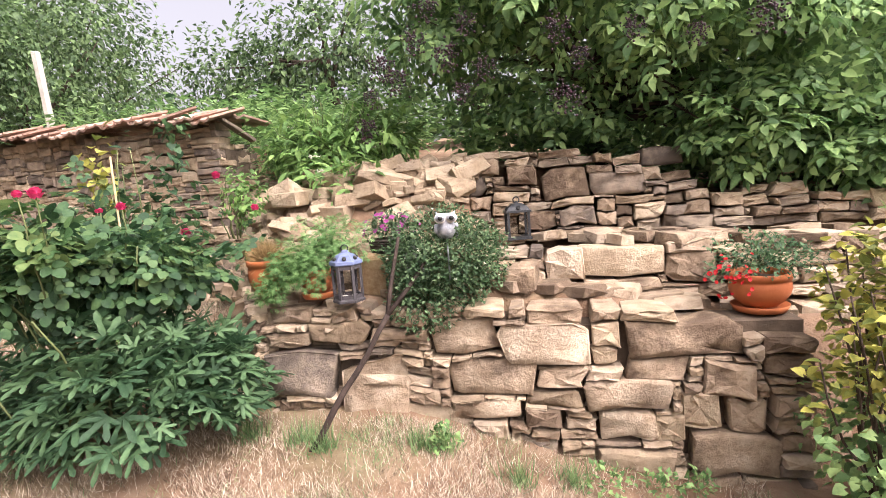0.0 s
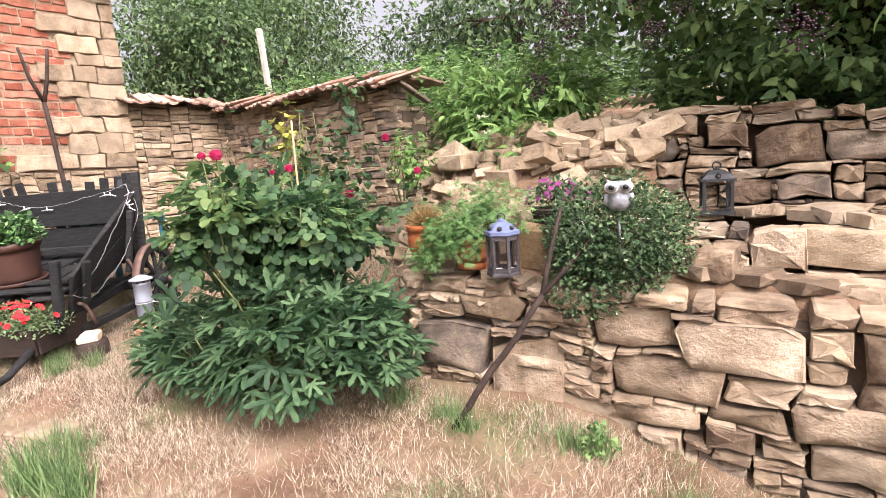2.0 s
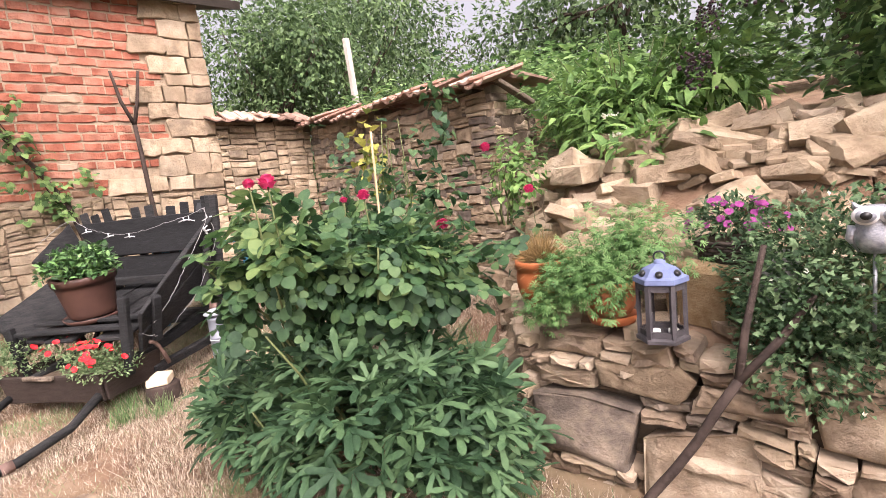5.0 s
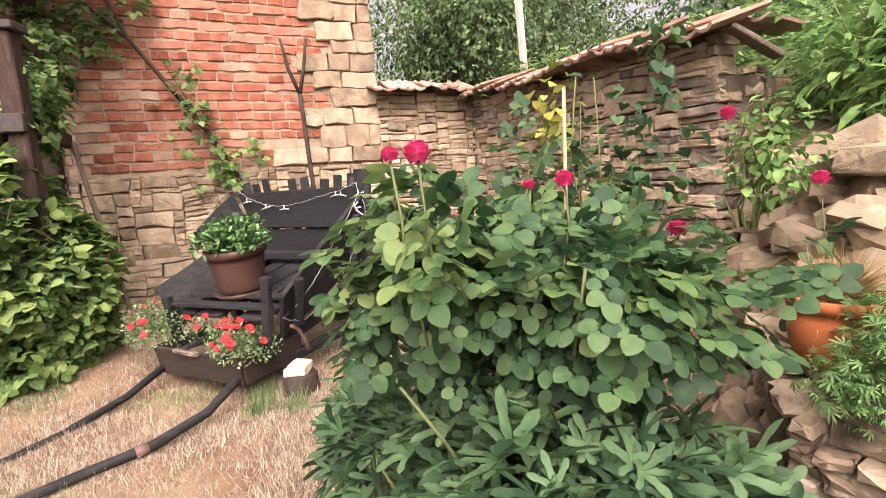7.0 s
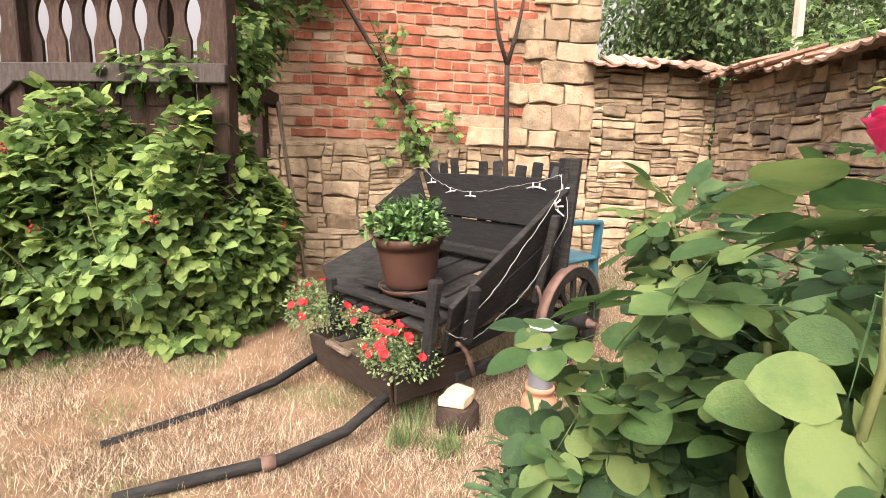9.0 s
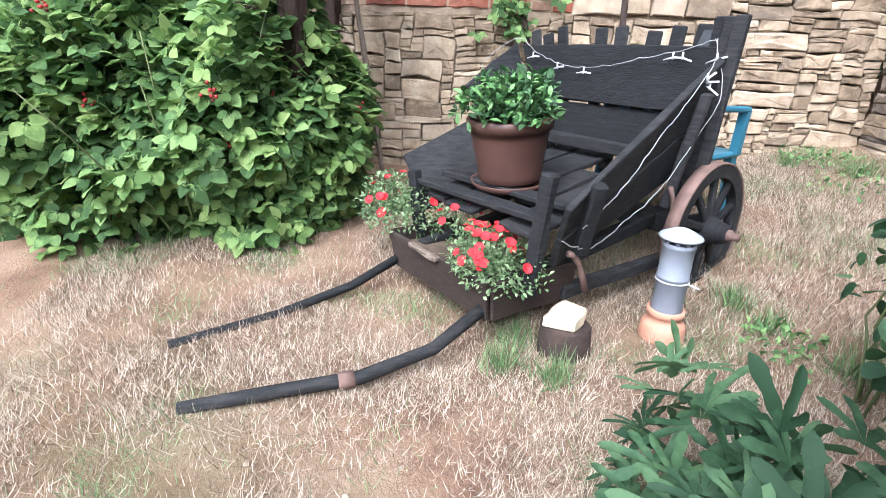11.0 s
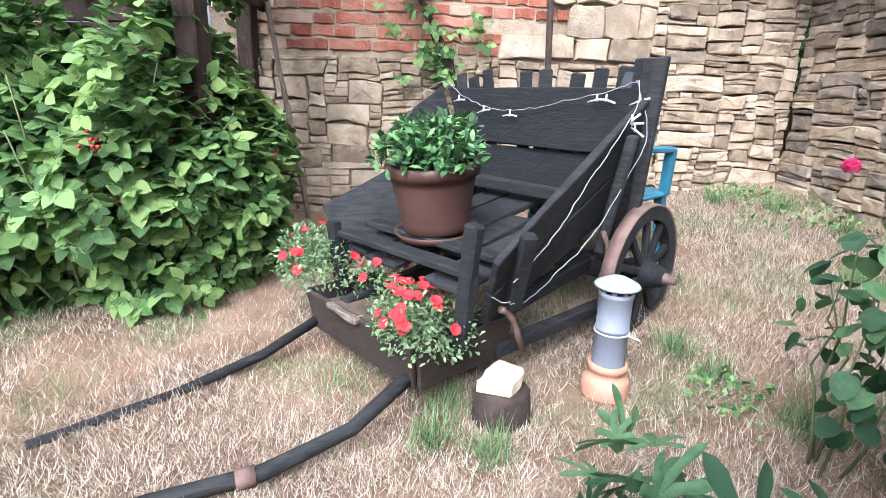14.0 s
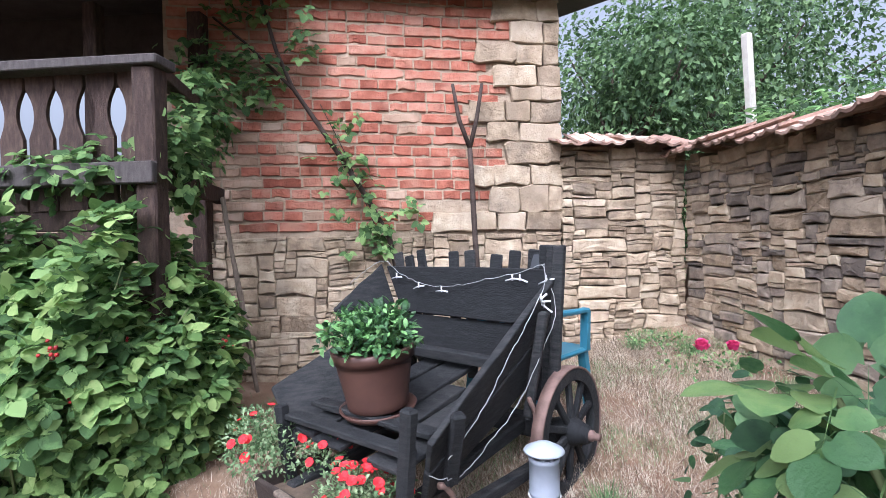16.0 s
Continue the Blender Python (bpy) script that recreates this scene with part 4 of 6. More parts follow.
bp, bl_ = line_wall((P3.x - 0.06, P3.y), (P1.x - 0.06, P1.y))
fitted(base_wall, pack(bl_, 1.04, rng, (0.14, 0.34), (0.07, 0.13)), bp, rng, [M["wallstone"]], 0.14, 0.002, 0.012, 0.03, 8.0)
# roof over the gallery, and an added dark sheet for the shade at its back
ra, rb_ = P1 - RD * 0.2 + Z * 2.78 - back * 0.02, P3 + Z * 2.78 - back * 0.02
gal_roof = tagged(new("gallery_roof", slab("gallery_roof", [ra, rb_, rb_ + back * 2.2 + Z * 0.25, ra + back * 2.2 + Z * 0.25], 0.08, M["boards_and_shade"], 0, 0, 0)), "dark underside of the gallery roof", "roof", kind="structure")
gpost = wall_end + Vector((-0.06, -0.12, 0))
gpart("tall_post", beam("tall_post", gpost + Z * 0.2, gpost + Z * 2.7, 0.10, 0.10, M["brownwood"], 0.008, 0.004, upv=(RD.x, RD.y, 0)))
gpost = P1 + RD * 1.0 + back * 0.9
gpart("tall_post", beam("tall_post", gpost + Z * 1.1, gpost + Z * 2.7, 0.09, 0.09, M["brownwood"], 0.008, 0.004, upv=(RD.x, RD.y, 0)))
gpart("back_screen", slab("back_screen", [P1 + back * 1.4 + Z * 2.34, P3 + back * 1.4 + Z * 2.34, P3 + back * 1.4 + Z * 3.0, P1 + back * 1.4 + Z * 3.0], 0.03, M["boards_and_shade"], 0, 0, 0))

plank = tagged(new("leaning_plank", beam("leaning_plank", (-4.98, 1.62, 0.17), (-4.96, 1.44, 1.46), 0.10, 0.025, M["oldwood"], 0.004, 0.006)), "grey weathered plank leaning against the house wall", "plank")


# ---- plants ----
def bush(name, at, label, category, stems=0, spread=0.3, tall=0.5, r=0.008, material="stem", lean=0.0):
    t = thing(name, at, label, category)
    if stems:
        for i in range(stems):
            a = random.uniform(0, 6.28)
            e = Vector((math.cos(a) * spread * random.random(), math.sin(a) * spread * random.random(), tall * random.uniform(0.7, 1.05)))
            part("stem", mesh_from("stem", *tube(bent((math.cos(a) * 0.03, math.sin(a) * 0.03, -0.03), e, 6, 0.04), (r, r * 0.4), 5), M[material], True), t)
    return t


def twig_spots(ends, k, jitter):
    i = np.random.randint(0, len(ends), k)
    p = np.array(ends)[i] + np.random.normal(size=(k, 3)) * jitter
    return p, unit(k)


# bramble along the gallery
bramble = bush("bramble_bush", (-4.0, 0.75, 0.0), "sprawling bramble with bright green leaves and red berries", "bush", 26, 0.7, 1.1, 0.007)
spots = []
for i, (cx, cy, rr, hh) in enumerate([(-4.16, 1.26, 0.28, 0.98), (-4.08, 1.00, 0.38, 1.26), (-4.12, 0.62, 0.42, 1.24), (-4.20, 0.20, 0.44, 1.16), (-4.34, -0.28, 0.46, 1.10), (-4.5, -0.8, 0.5, 1.05)]):
    spots.append(blob(2500, (cx + 4.0, cy - 0.75, hh * 0.48), (rr, rr, hh * 0.52), 0.36, 0.42, -0.95))
spots = joined_spots(*spots)
# three in ten leaves, set outward, take the lighter highlight colour
lit_part = np.random.rand(len(spots[0])) < 0.3
leaves("foliage", bramble, (spots[0][~lit_part], spots[1][~lit_part]), BRAMBLE, (0.055, 0.12), M["berry_leaf"], 0.3, spread=0.9, face=0.6)
leaves("fresh_foliage", bramble, (spots[0][lit_part] + spots[1][lit_part] * 0.02, spots[1][lit_part]), BRAMBLE, (0.055, 0.125), M["berry_lit"], 0.2, "lighter yellow-green leaves coloured as if lit", 0.9, 0.8)
BEAD = None
ico = bmesh.new()
bmesh.ops.create_icosphere(ico, subdivisions=1, radius=1.0)
BEAD = ([tuple(v.co) for v in ico.verts], [tuple(v.index for v in f.verts) for f in ico.faces])
ico.free()


def beads(name, parent, centres, per, spread, size, material, label=""):
    c = np.repeat(np.array(centres), per, axis=0) + np.random.normal(size=(len(centres) * per, 3)) * spread
    return part(name, swarm(name, BEAD, c, unit(len(c)), unit(len(c)), np.random.uniform(size[0], size[1], len(c)), material), parent, label)


bc_ = np.random.normal(size=(9, 3)) * 0.013
BERRY = swarm("berry_cluster", BEAD, bc_, unit(9), unit(9), np.random.uniform(0.006, 0.010, 9), M["berry"])
pick = np.random.choice(len(spots[0]), 120, replace=False)
for p in spots[0][pick] + spots[1][pick] * 0.05:
    part("blackberry", BERRY, bramble, "", pose(*p, random.uniform(0, 60), 0, random.uniform(0, 360)))
# climbing shoots over the railing
vine_sp = joined_spots(blob(150, (-0.25, 0.55, 1.62), (0.30, 0.12, 0.30), 0.9), blob(90, (-0.05, 0.28, 1.52), (0.14, 0.25, 0.14), 0.9), blob(150, (-0.75, 0.62, 1.95), (0.35, 0.15, 0.28), 0.9), blob(60, (-0.2, 0.05, 1.5), (0.14, 0.25, 0.12), 0.9))
leaves("climbing_foliage", bramble, vine_sp, BRAMBLE, (0.05, 0.10), M["berry_leaf"], 0.4, face=0.8)

# vine on the house wall
vine = bush("climbing_vine", (-4.9, 2.4, 0.0), "climbing vine with a bare brown stem on brick", "climber")


def on_wall(u, z, off=0.06):
    p = C + D * u - gw * off
    return (p.x + 4.9, p.y - 2.4, z)


vine_line = [on_wall(-1.15, 0.6), on_wall(-1.27, 1.19), on_wall(-1.44, 1.5), on_wall(-1.64, 1.82), on_wall(-1.90, 2.21), on_wall(-2.0, 2.45), on_wall(-2.12, 2.9)]
vine_side = [on_wall(-1.90, 2.2), on_wall(-2.2, 2.5), on_wall(-2.4, 2.66)]
part("stem", mesh_from("stem", *merged(tube(vine_line, (0.022, 0.011), 7, 0.1), tube(vine_side, (0.013, 0.007), 6, 0.1), tube([on_wall(-1.36, 1.25), on_wall(-1.55, 1.75), on_wall(-1.72, 2.1)], (0.004, 0.003), 5)), M["darkbark"], True), vine)
vs = []
for u, z, ru, rz, k in [(-2.42, 2.32, 0.26, 0.16, 90), (-2.12, 2.22, 0.16, 0.13, 40), (-1.60, 1.85, 0.12, 0.2, 26), (-1.50, 1.55, 0.13, 0.2, 26), (-1.36, 1.20, 0.12, 0.12, 28), (-1.15, 1.38, 0.16, 0.06, 12), (-1.85, 2.5, 0.1, 0.1, 14), (-2.2, 2.75, 0.3, 0.12, 40)]:
    for j in range(k):
        vs.append(on_wall(u + random.gauss(0, ru * 0.6), z + random.gauss(0, rz * 0.6), random.uniform(0.03, 0.14)))
vs = np.array(vs)
way_out = np.repeat(np.array([[-gw.x, -gw.y, 0.1]]), len(vs), axis=0)
leaves("foliage", vine, (vs, way_out * 0.6), BRAMBLE, (0.05, 0.105), M["berry_leaf"], 0.5, face=1.1)

# ---- roses and fig ----
rose = bush("rose_bush", (-1.35, 2.28, 0.0), "tall rose bush with pinkish red blooms beside the terrace", "bush", 14, 0.5, 0.9, 0.008)
rs_ = joined_spots(blob(700, (0.02, 0.05, 0.79), (0.50, 0.32, 0.19), 0.9, 0.45), blob(220, (0.28, -0.06, 0.80), (0.24, 0.20, 0.16), 0.9, 0.4), blob(90, (0.08, -0.30, 0.84), (0.17, 0.11, 0.19), 0.95, 0.3),
                   blob(200, (-0.32, 0.14, 0.74), (0.28, 0.24, 0.19), 0.9, 0.4), blob(70, (-0.09, -0.40, 0.78), (0.08, 0.05, 0.15), 0.95, 0.35), blob(46, (-0.29, -0.17, 0.90), (0.06, 0.06, 0.18), 0.95, 0.3), blob(150, (-0.3, 0.45, 0.85), (0.3, 0.22, 0.35), 0.9, 0.3))
leaves("foliage", rose, rs_, ROSE, (0.045, 0.090), M["rose_leaf"], 0.3, face=0.5)
young = joined_spots(blob(40, (0.11, -0.33, 0.90), (0.12, 0.10, 0.12), 0.9), blob(34, (0.28, -0.14, 0.86), (0.2, 0.16, 0.10), 0.9), blob(34, (0.3, 0.16, 0.82), (0.2, 0.18, 0.10), 0.9), blob(18, (-0.09, -0.41, 0.88), (0.07, 0.05, 0.08), 0.9), blob(16, (0.05, -0.36, 1.0), (0.09, 0.07, 0.09), 0.9), blob(14, (0.16, -0.40, 0.94), (0.08, 0.05, 0.10), 0.9), blob(10, (-0.30, -0.20, 1.0), (0.06, 0.06, 0.06), 0.9), blob(40, (-0.05, -0.05, 0.9), (0.3, 0.2, 0.08), 0.9))
leaves("young_foliage", rose, young, ROSE, (0.055, 0.095), M["rose_young"], 0.3, "pale yellow-green young leaves", face=0.5)
for a, b in (((0.0, 0.0, 0.0), (-0.30, -0.20, 1.03)), ((0.05, 0.0, 0.0), (-0.16, -0.48, 0.92)), ((0.0, -0.05, 0.0), (0.02, -0.36, 0.96)), ((0.0, 0.0, 0.0), (-0.10, -0.44, 0.84))):
    part("cane", mesh_from("cane", *tube(bent(a, b, 7, 0.03, -0.06), (0.008, 0.003), 6), M["stem"], True), rose)
ROSES = [(-1.165, 1.865, 1.115, 0.031), (-1.20, 1.83, 1.115, 0.02), (-1.06, 2.12, 1.05, 0.023), (-1.04, 2.47, 0.915, 0.028), (-1.16, 2.13, 1.04, 0.014), (-1.20, 2.16, 1.04, 0.012), (-0.90, 2.87, 1.0, 0.028), (-1.95, 2.62, 0.72, 0.03)]
PETAL = ([(0, 0, 0), (-0.46, 0.45, 0.20), (0, 0.5, 0.0), (0.46, 0.45, 0.20), (-0.50, 0.82, 0.12), (0, 0.9, -0.03), (0.50, 0.82, 0.12), (-0.22, 1.0, -0.08), (0.22, 1.0, -0.10)], [(0, 2, 1), (0, 3, 2), (1, 2, 5), (1, 5, 4), (2, 3, 6), (2, 6, 5), (4, 5, 7), (5, 8, 7), (5, 6, 8)])


def rose_bloom(parent, at, r):
    pos, way, up, size = [], [], [], []
    for ring, (n, tilt, s, far, low) in enumerate([(4, 88, 0.70, 0.04, 0.05), (6, 84, 0.76, 0.16, 0.12), (7, 80, 0.84, 0.30, 0.28), (8, 74, 0.90, 0.42, 0.46), (9, 62, 0.80, 0.46, 0.62)]):
        for i in range(n):
            a = 2 * math.pi * (i + 0.5 * (ring % 2)) / n + random.uniform(-0.25, 0.25)
            t = radians(tilt + random.uniform(-12, 12))
            o = Vector((math.cos(a), math.sin(a), 0))
            way.append(o * math.cos(t) + Z * math.sin(t))
            up.append(Z * math.cos(t) - o * math.sin(t))
            pos.append(Vector(at) + o * r * far - Z * r * low)
            size.append(r * s * random.uniform(0.85, 1.15))
    part("bloom", swarm("bloom", PETAL, [tuple(p) for p in pos], [tuple(p) for p in way], [tuple(p) for p in up], size, M["rosepink"]), parent, "deep pink-red rose bloom")


for x, y, z, r in ROSES[:6]:
    lx, ly = x + 1.35, y - 2.28
    rose_bloom(rose, (lx, ly, z), r)
    part("flower_stalk", mesh_from("flower_stalk", *tube(bent((lx * 0.85, ly * 0.85, 0.72), (lx, ly, z - 0.01), 5, 0.012), (0.0032, 0.0024), 6), M["stem"], True), rose)
stake = tagged(new("garden_stake", mesh_from("garden_stake", *tube(bent((-1.44, 2.56, 0.0), (-1.47, 2.60, 1.30), 4, 0.004), 0.0055, 7), M["cane"], True)), "thin pale cane stake among the roses", "stake")

# tall spindly rose behind, and the small rose on the bank
tall = bush("tall_rose", (-1.75, 2.95, 0.05), "tall thin rose shoots with yellowing leaves", "bush", 9, 0.35, 1.3, 0.006)
ts = joined_spots(blob(200, (0.25, 0.0, 0.95), (0.28, 0.2, 0.42), 1.0, 0.3), blob(130, (-0.1, 0.0, 0.8), (0.28, 0.25, 0.35), 1.0, 0.3), blob(45, (0.33, 0.05, 1.4), (0.07, 0.07, 0.22), 1.0))
leaves("foliage", tall, ts, OVATE, (0.035, 0.07), M["rose_leaf"], 0.5)
ty = joined_spots(blob(60, (-0.1, 0.0, 1.2), (0.15, 0.12, 0.25), 1.0), blob(30, (0.1, -0.1, 0.8), (0.2, 0.2, 0.2), 1.0))
leaves("yellow_leaves", tall, ty, OVATE, (0.035, 0.07), M["yellow_leaf"], 0.5, "yellowed autumn-like leaves")
small = bush("bank_rose", (-1.22, 3.2, 0.85), "small leafy rose with one pink bloom on rocks", "bush", 6, 0.1, 0.35, 0.005)
leaves("foliage", small, joined_spots(blob(260, (0.08, 0, 0.22), (0.13, 0.1, 0.17), 0.8)), OVATE, (0.025, 0.05), M["peony_leaf"], 0.4)
rose_bloom(small, (-0.02, -0.09, 0.35), 0.032)
lone = bush("lone_rose", (-0.92, 2.88, 0.5), "single red rose on a thin stalk by the pots", "flower", 2, 0.03, 0.45, 0.003)
rose_bloom(lone, (0.02, -0.01, 0.5), 0.026)
leaves("foliage", lone, blob(40, (0.0, 0, 0.28), (0.12, 0.1, 0.18), 0.9), ROUND, (0.03, 0.05), M["rose_leaf"], 0.4)
far_rose = bush("far_rose", (-2.46, 2.92, 0.05), "low rose with a faded pink bloom near the garden wall", "bush", 6, 0.2, 0.6, 0.005)
leaves("foliage", far_rose, blob(220, (0.1, 0, 0.45), (0.26, 0.2, 0.32), 0.9), ROUND, (0.04, 0.07), M["rose_leaf"], 0.4)
rose_bloom(far_rose, (-0.08, -0.05, 0.79), 0.026)
rose_bloom(far_rose, (0.0, -0.02, 0.80), 0.022)

fig = bush("fig_bush", (-1.45, 2.12, 0.0), "low spreading fig with large lobed blue-green leaves", "bush", 12, 0.55, 0.36, 0.009)
fs = joined_spots(blob(560, (0.32, -0.02, 0.20), (0.48, 0.30, 0.42), 0.5, 0.2, -0.1), blob(220, (-0.25, -0.02, 0.14), (0.40, 0.28, 0.30), 0.5, 0.2, -0.1), blob(230, (0.55, 0.12, 0.26), (0.26, 0.22, 0.28), 0.6, 0.2, -0.3), blob(60, (-0.62, 0.08, 0.10), (0.30, 0.22, 0.26), 0.7, 0.25, -0.1))
leaves("foliage", fig, fs, FIG, (0.06, 0.112), M["fig_leaf"], 0.1, spread=0.5, face=0.8)
leaves("large_leaves", fig, blob(44, (-0.60, 0.14, 0.20), (0.34, 0.22, 0.26), 0.8, 0.3, -0.1), FIG, (0.085, 0.135), M["fig_leaf"], 0.1, spread=0.8, face=0.6)

# ---- the cart ----
CF, CX, CY = Vector((-3.25, 1.80, 0)), Vector((0.866, 0.5, 0)), Vector((-0.5, 0.866, 0))
CART = Matrix(((CX.x, CY.x, 0, CF.x), (CX.y, CY.y, 0, CF.y), (0, 0, 1, 0.0), (0, 0, 0, 1)))
cart = thing("wooden_cart", CART, "old black-painted wooden cart with flared sides used as planter", "cart")


def cpart(name, me, parent=None, label=""):
    return part(name, me, parent or cart, label)


BW = M["blackwood"]
# flared sides, each of two boards
for k in range(2):
    a, b = k * 0.5, k * 0.5 + 0.48
    fl, ft, bt_, bb_ = Vector((0.37, 0.18, 0.29)), Vector((0.47, 0.11, 0.54)), Vector((0.45, 0.96, 1.01)), Vector((0.36, 0.96, 0.56))
    cpart("side_board", slab("side_board", [fl.lerp(ft, a), bb_.lerp(bt_, a), bb_.lerp(bt_, b), fl.lerp(ft, b)], 0.024, BW, 0.004, 0.004))
cpart("side_board", slab("side_board", [(-0.25, 0.12, 0.35), (-0.50, 0.16, 0.53), (-0.54, 0.98, 0.80), (-0.38, 0.98, 0.56)], 0.024, BW, 0.004, 0.004))
cpart("broken_board", slab("broken_board", [(-0.545, 0.64, 0.71), (-0.60, 0.60, 0.82), (-0.65, 0.98, 1.03), (-0.545, 0.98, 0.81)], 0.024, BW, 0.004, 0.008))
# tail of two boards and its pickets
for z0, z1 in ((0.56, 0.76), (0.77, 1.02)):
    s0, s1 = (z0 - 0.56) / 0.46, (z1 - 0.56) / 0.46
    cpart("tail_board", slab("tail_board", [(-0.36 - 0.26 * s0, 0.98, z0), (0.35 + 0.07 * s0, 0.98, z0), (0.35 + 0.07 * s1, 1.0, z1), (-0.36 - 0.26 * s1, 1.0, z1)], 0.024, BW, 0.004, 0.004))
for i, x in enumerate((-0.52, -0.43, -0.34, -0.16, -0.05, 0.06, 0.17, 0.28)):
    lean = (-0.10 if i < 3 else -0.04 if i < 5 else 0.02)
    cpart("picket", beam("picket", (x * 0.9, 1.03, 0.45), (x + lean, 1.08, 1.09 + rng.uniform(-0.02, 0.03)), 0.065, 0.018, BW, 0.006, 0.004, upv=(0, 1, 0)))
for x in (0.36, 0.41, 0.46):
    cpart("corner_board", beam("corner_board", (x, 1.0 + (x - 0.36) * -0.6, 0.42), (x + 0.03, 1.02 + (x - 0.36) * -0.6, 1.13), 0.05, 0.03, BW, 0.005, 0.003, upv=(0, 1, 0)))
# floor boards, with gaps
for x0, x1, y0, y1 in ((-0.26, -0.14, 0.12, 0.98), (-0.12, 0.05, 0.10, 0.96), (0.07, 0.17, 0.30, 0.70), (0.20, 0.36, 0.10, 0.98)):
    za, zb = 0.375 + 0.17 * y0, 0.375 + 0.17 * y1
    cpart("floor_board", slab("floor_board", [(x0, y0, za), (x1, y0, za), (x1, y1, zb), (x0, y1, zb)], 0.022, BW, 0.004, 0.003))
for y in (0.13, 0.26):
    cpart("cross_board", beam("cross_board", (-0.30, y, 0.435 + 0.17 * y), (0.36, y + 0.02, 0.435 + 0.17 * y), 0.075, 0.022, BW))
cpart("cross_board", beam("cross_board", (-0.34, 0.86, 0.60), (0.35, 0.86, 0.60), 0.06, 0.05, BW))
for x, y in ((0.375, 0.09), (-0.27, 0.10)):
    cpart("front_post", beam("front_post", (x, y, 0.20), (x + (0.04 if x > 0 else -0.06), y, 0.63 if x > 0 else 0.5), 0.045, 0.05, BW, 0.008))
cpart("side_stake", beam("side_stake", (0.44, 0.26, 0.34), (0.51, 0.22, 0.60), 0.05, 0.04, BW, 0.008))
cpart("side_stake", beam("side_stake", (0.43, 0.78, 0.42), (0.50, 0.80, 0.86), 0.05, 0.04, BW, 0.008))
# undercarriage
for x in (-0.2, 0.28):
    cpart("chassis_beam", beam("chassis_beam", (x, 0.05, 0.20), (x, 1.12, 0.33), 0.055, 0.06, BW, 0.008))
cpart("axle", beam("axle", (-0.52, 1.0, 0.30), (0.50, 1.0, 0.30), 0.09, 0.09, BW, 0.01))
cpart("pole", beam("pole", (0.34, 0.30, 0.14), (0.42, 1.1, 0.18), 0.05, 0.05, BW, 0.008))
arc = [(0.42 + 0.02 * t, 0.22 + 0.10 * t, 0.34 - 0.16 * t * t) for t in (0, 0.25, 0.5, 0.75, 1.0)]
cpart("iron_strap", mesh_from("iron_strap", *tube(arc, 0.012, 6), M["ironrust"], True), None, "rusty curved iron strap")
arc = [(0.47, 0.72 + 0.05 * math.sin(t * 3), 0.52 - 0.2 * t) for t in (0, 0.25, 0.5, 0.75, 1.0)]
cpart("iron_strap", mesh_from("iron_strap", *tube(arc, 0.010, 6), M["ironrust"], True), None, "rusty curved iron strap")


def wheel(x, y, z, r, lean):
    w = part("wheel", mesh_from("wheel", *lathe([(r - 0.055, -0.022), (r - 0.004, -0.024), (r - 0.004, 0.024), (r - 0.055, 0.022), (r - 0.055, -0.022)], 40), BW, False), cart, "black spoked wheel with a rusty iron tyre", pose(x, y, z, 0, 90 + lean, 0))
    part("tyre", mesh_from("tyre", *lathe([(r - 0.003, -0.026), (r + 0.006, -0.026), (r + 0.006, 0.026), (r - 0.003, 0.026), (r - 0.003, -0.026)], 40), M["ironrust"], True), w, "rusty iron tyre")
    part("hub", mesh_from("hub", *lathe([(0.0, -0.09), (0.035, -0.09), (0.045, -0.06), (0.06, -0.03), (0.062, 0.03), (0.045, 0.07), (0.036, 0.10), (0.0, 0.10)], 18), BW, True), w)
    part("axle_pin", mesh_from("axle_pin", *lathe([(0.018, 0.09), (0.024, 0.095), (0.024, 0.115), (0.016, 0.12), (0.016, 0.145), (0.0, 0.146)], 12), M["ironrust"], True), w, "rusty axle end")
    for i in range(10):
        a = 2 * math.pi * i / 10
        part("spoke", beam("spoke", (0.05 * math.cos(a), 0.05 * math.sin(a), 0.012), ((r - 0.05) * math.cos(a), (r - 0.05) * math.sin(a), 0.0), 0.030, 0.024, BW, 0.005, 0.001, upv=(0, 0, 1), cuts=1), w)
    return w


wheel(0.50, 1.00, 0.315, 0.275, 0)
wheel(-0.56, 1.00, 0.33, 0.275, 0)
# planter box in front
box = part("planter_box", slab("planter_box", [(-0.26, -0.02, 0.11), (0.31, -0.01, 0.10), (0.31, 0.34, 0.10), (-0.28, 0.30, 0.11)], 0.02, M["boxwood"], 0.003, 0.002), cart, "dark brown wooden planter box")
for nm, c in (("front_panel", [(-0.26, -0.02, 0.12), (0.31, -0.02, 0.11), (0.32, -0.04, 0.26), (-0.28, -0.04, 0.27)]), ("side_panel", [(0.31, -0.02, 0.11), (0.33, 0.36, 0.11), (0.35, 0.36, 0.26), (0.32, -0.04, 0.26)]),
              ("side_panel", [(-0.26, 0.30, 0.12), (-0.26, -0.02, 0.12), (-0.28, -0.04, 0.27), (-0.28, 0.30, 0.27)])):
    part(nm, slab(nm, c, 0.018, M["boxwood"], 0.003, 0.002), box)
part("soil", slab("soil", [(-0.25, 0.0, 0.13), (0.30, 0.0, 0.13), (0.31, 0.32, 0.13), (-0.25, 0.28, 0.13)], 0.09, M["soil"], 0, 0.01, 3), box)
part("grip_strip", beam("grip_strip", (-0.12, -0.06, 0.262), (0.06, -0.06, 0.255), 0.03, 0.02, M["oldwood"]), box)
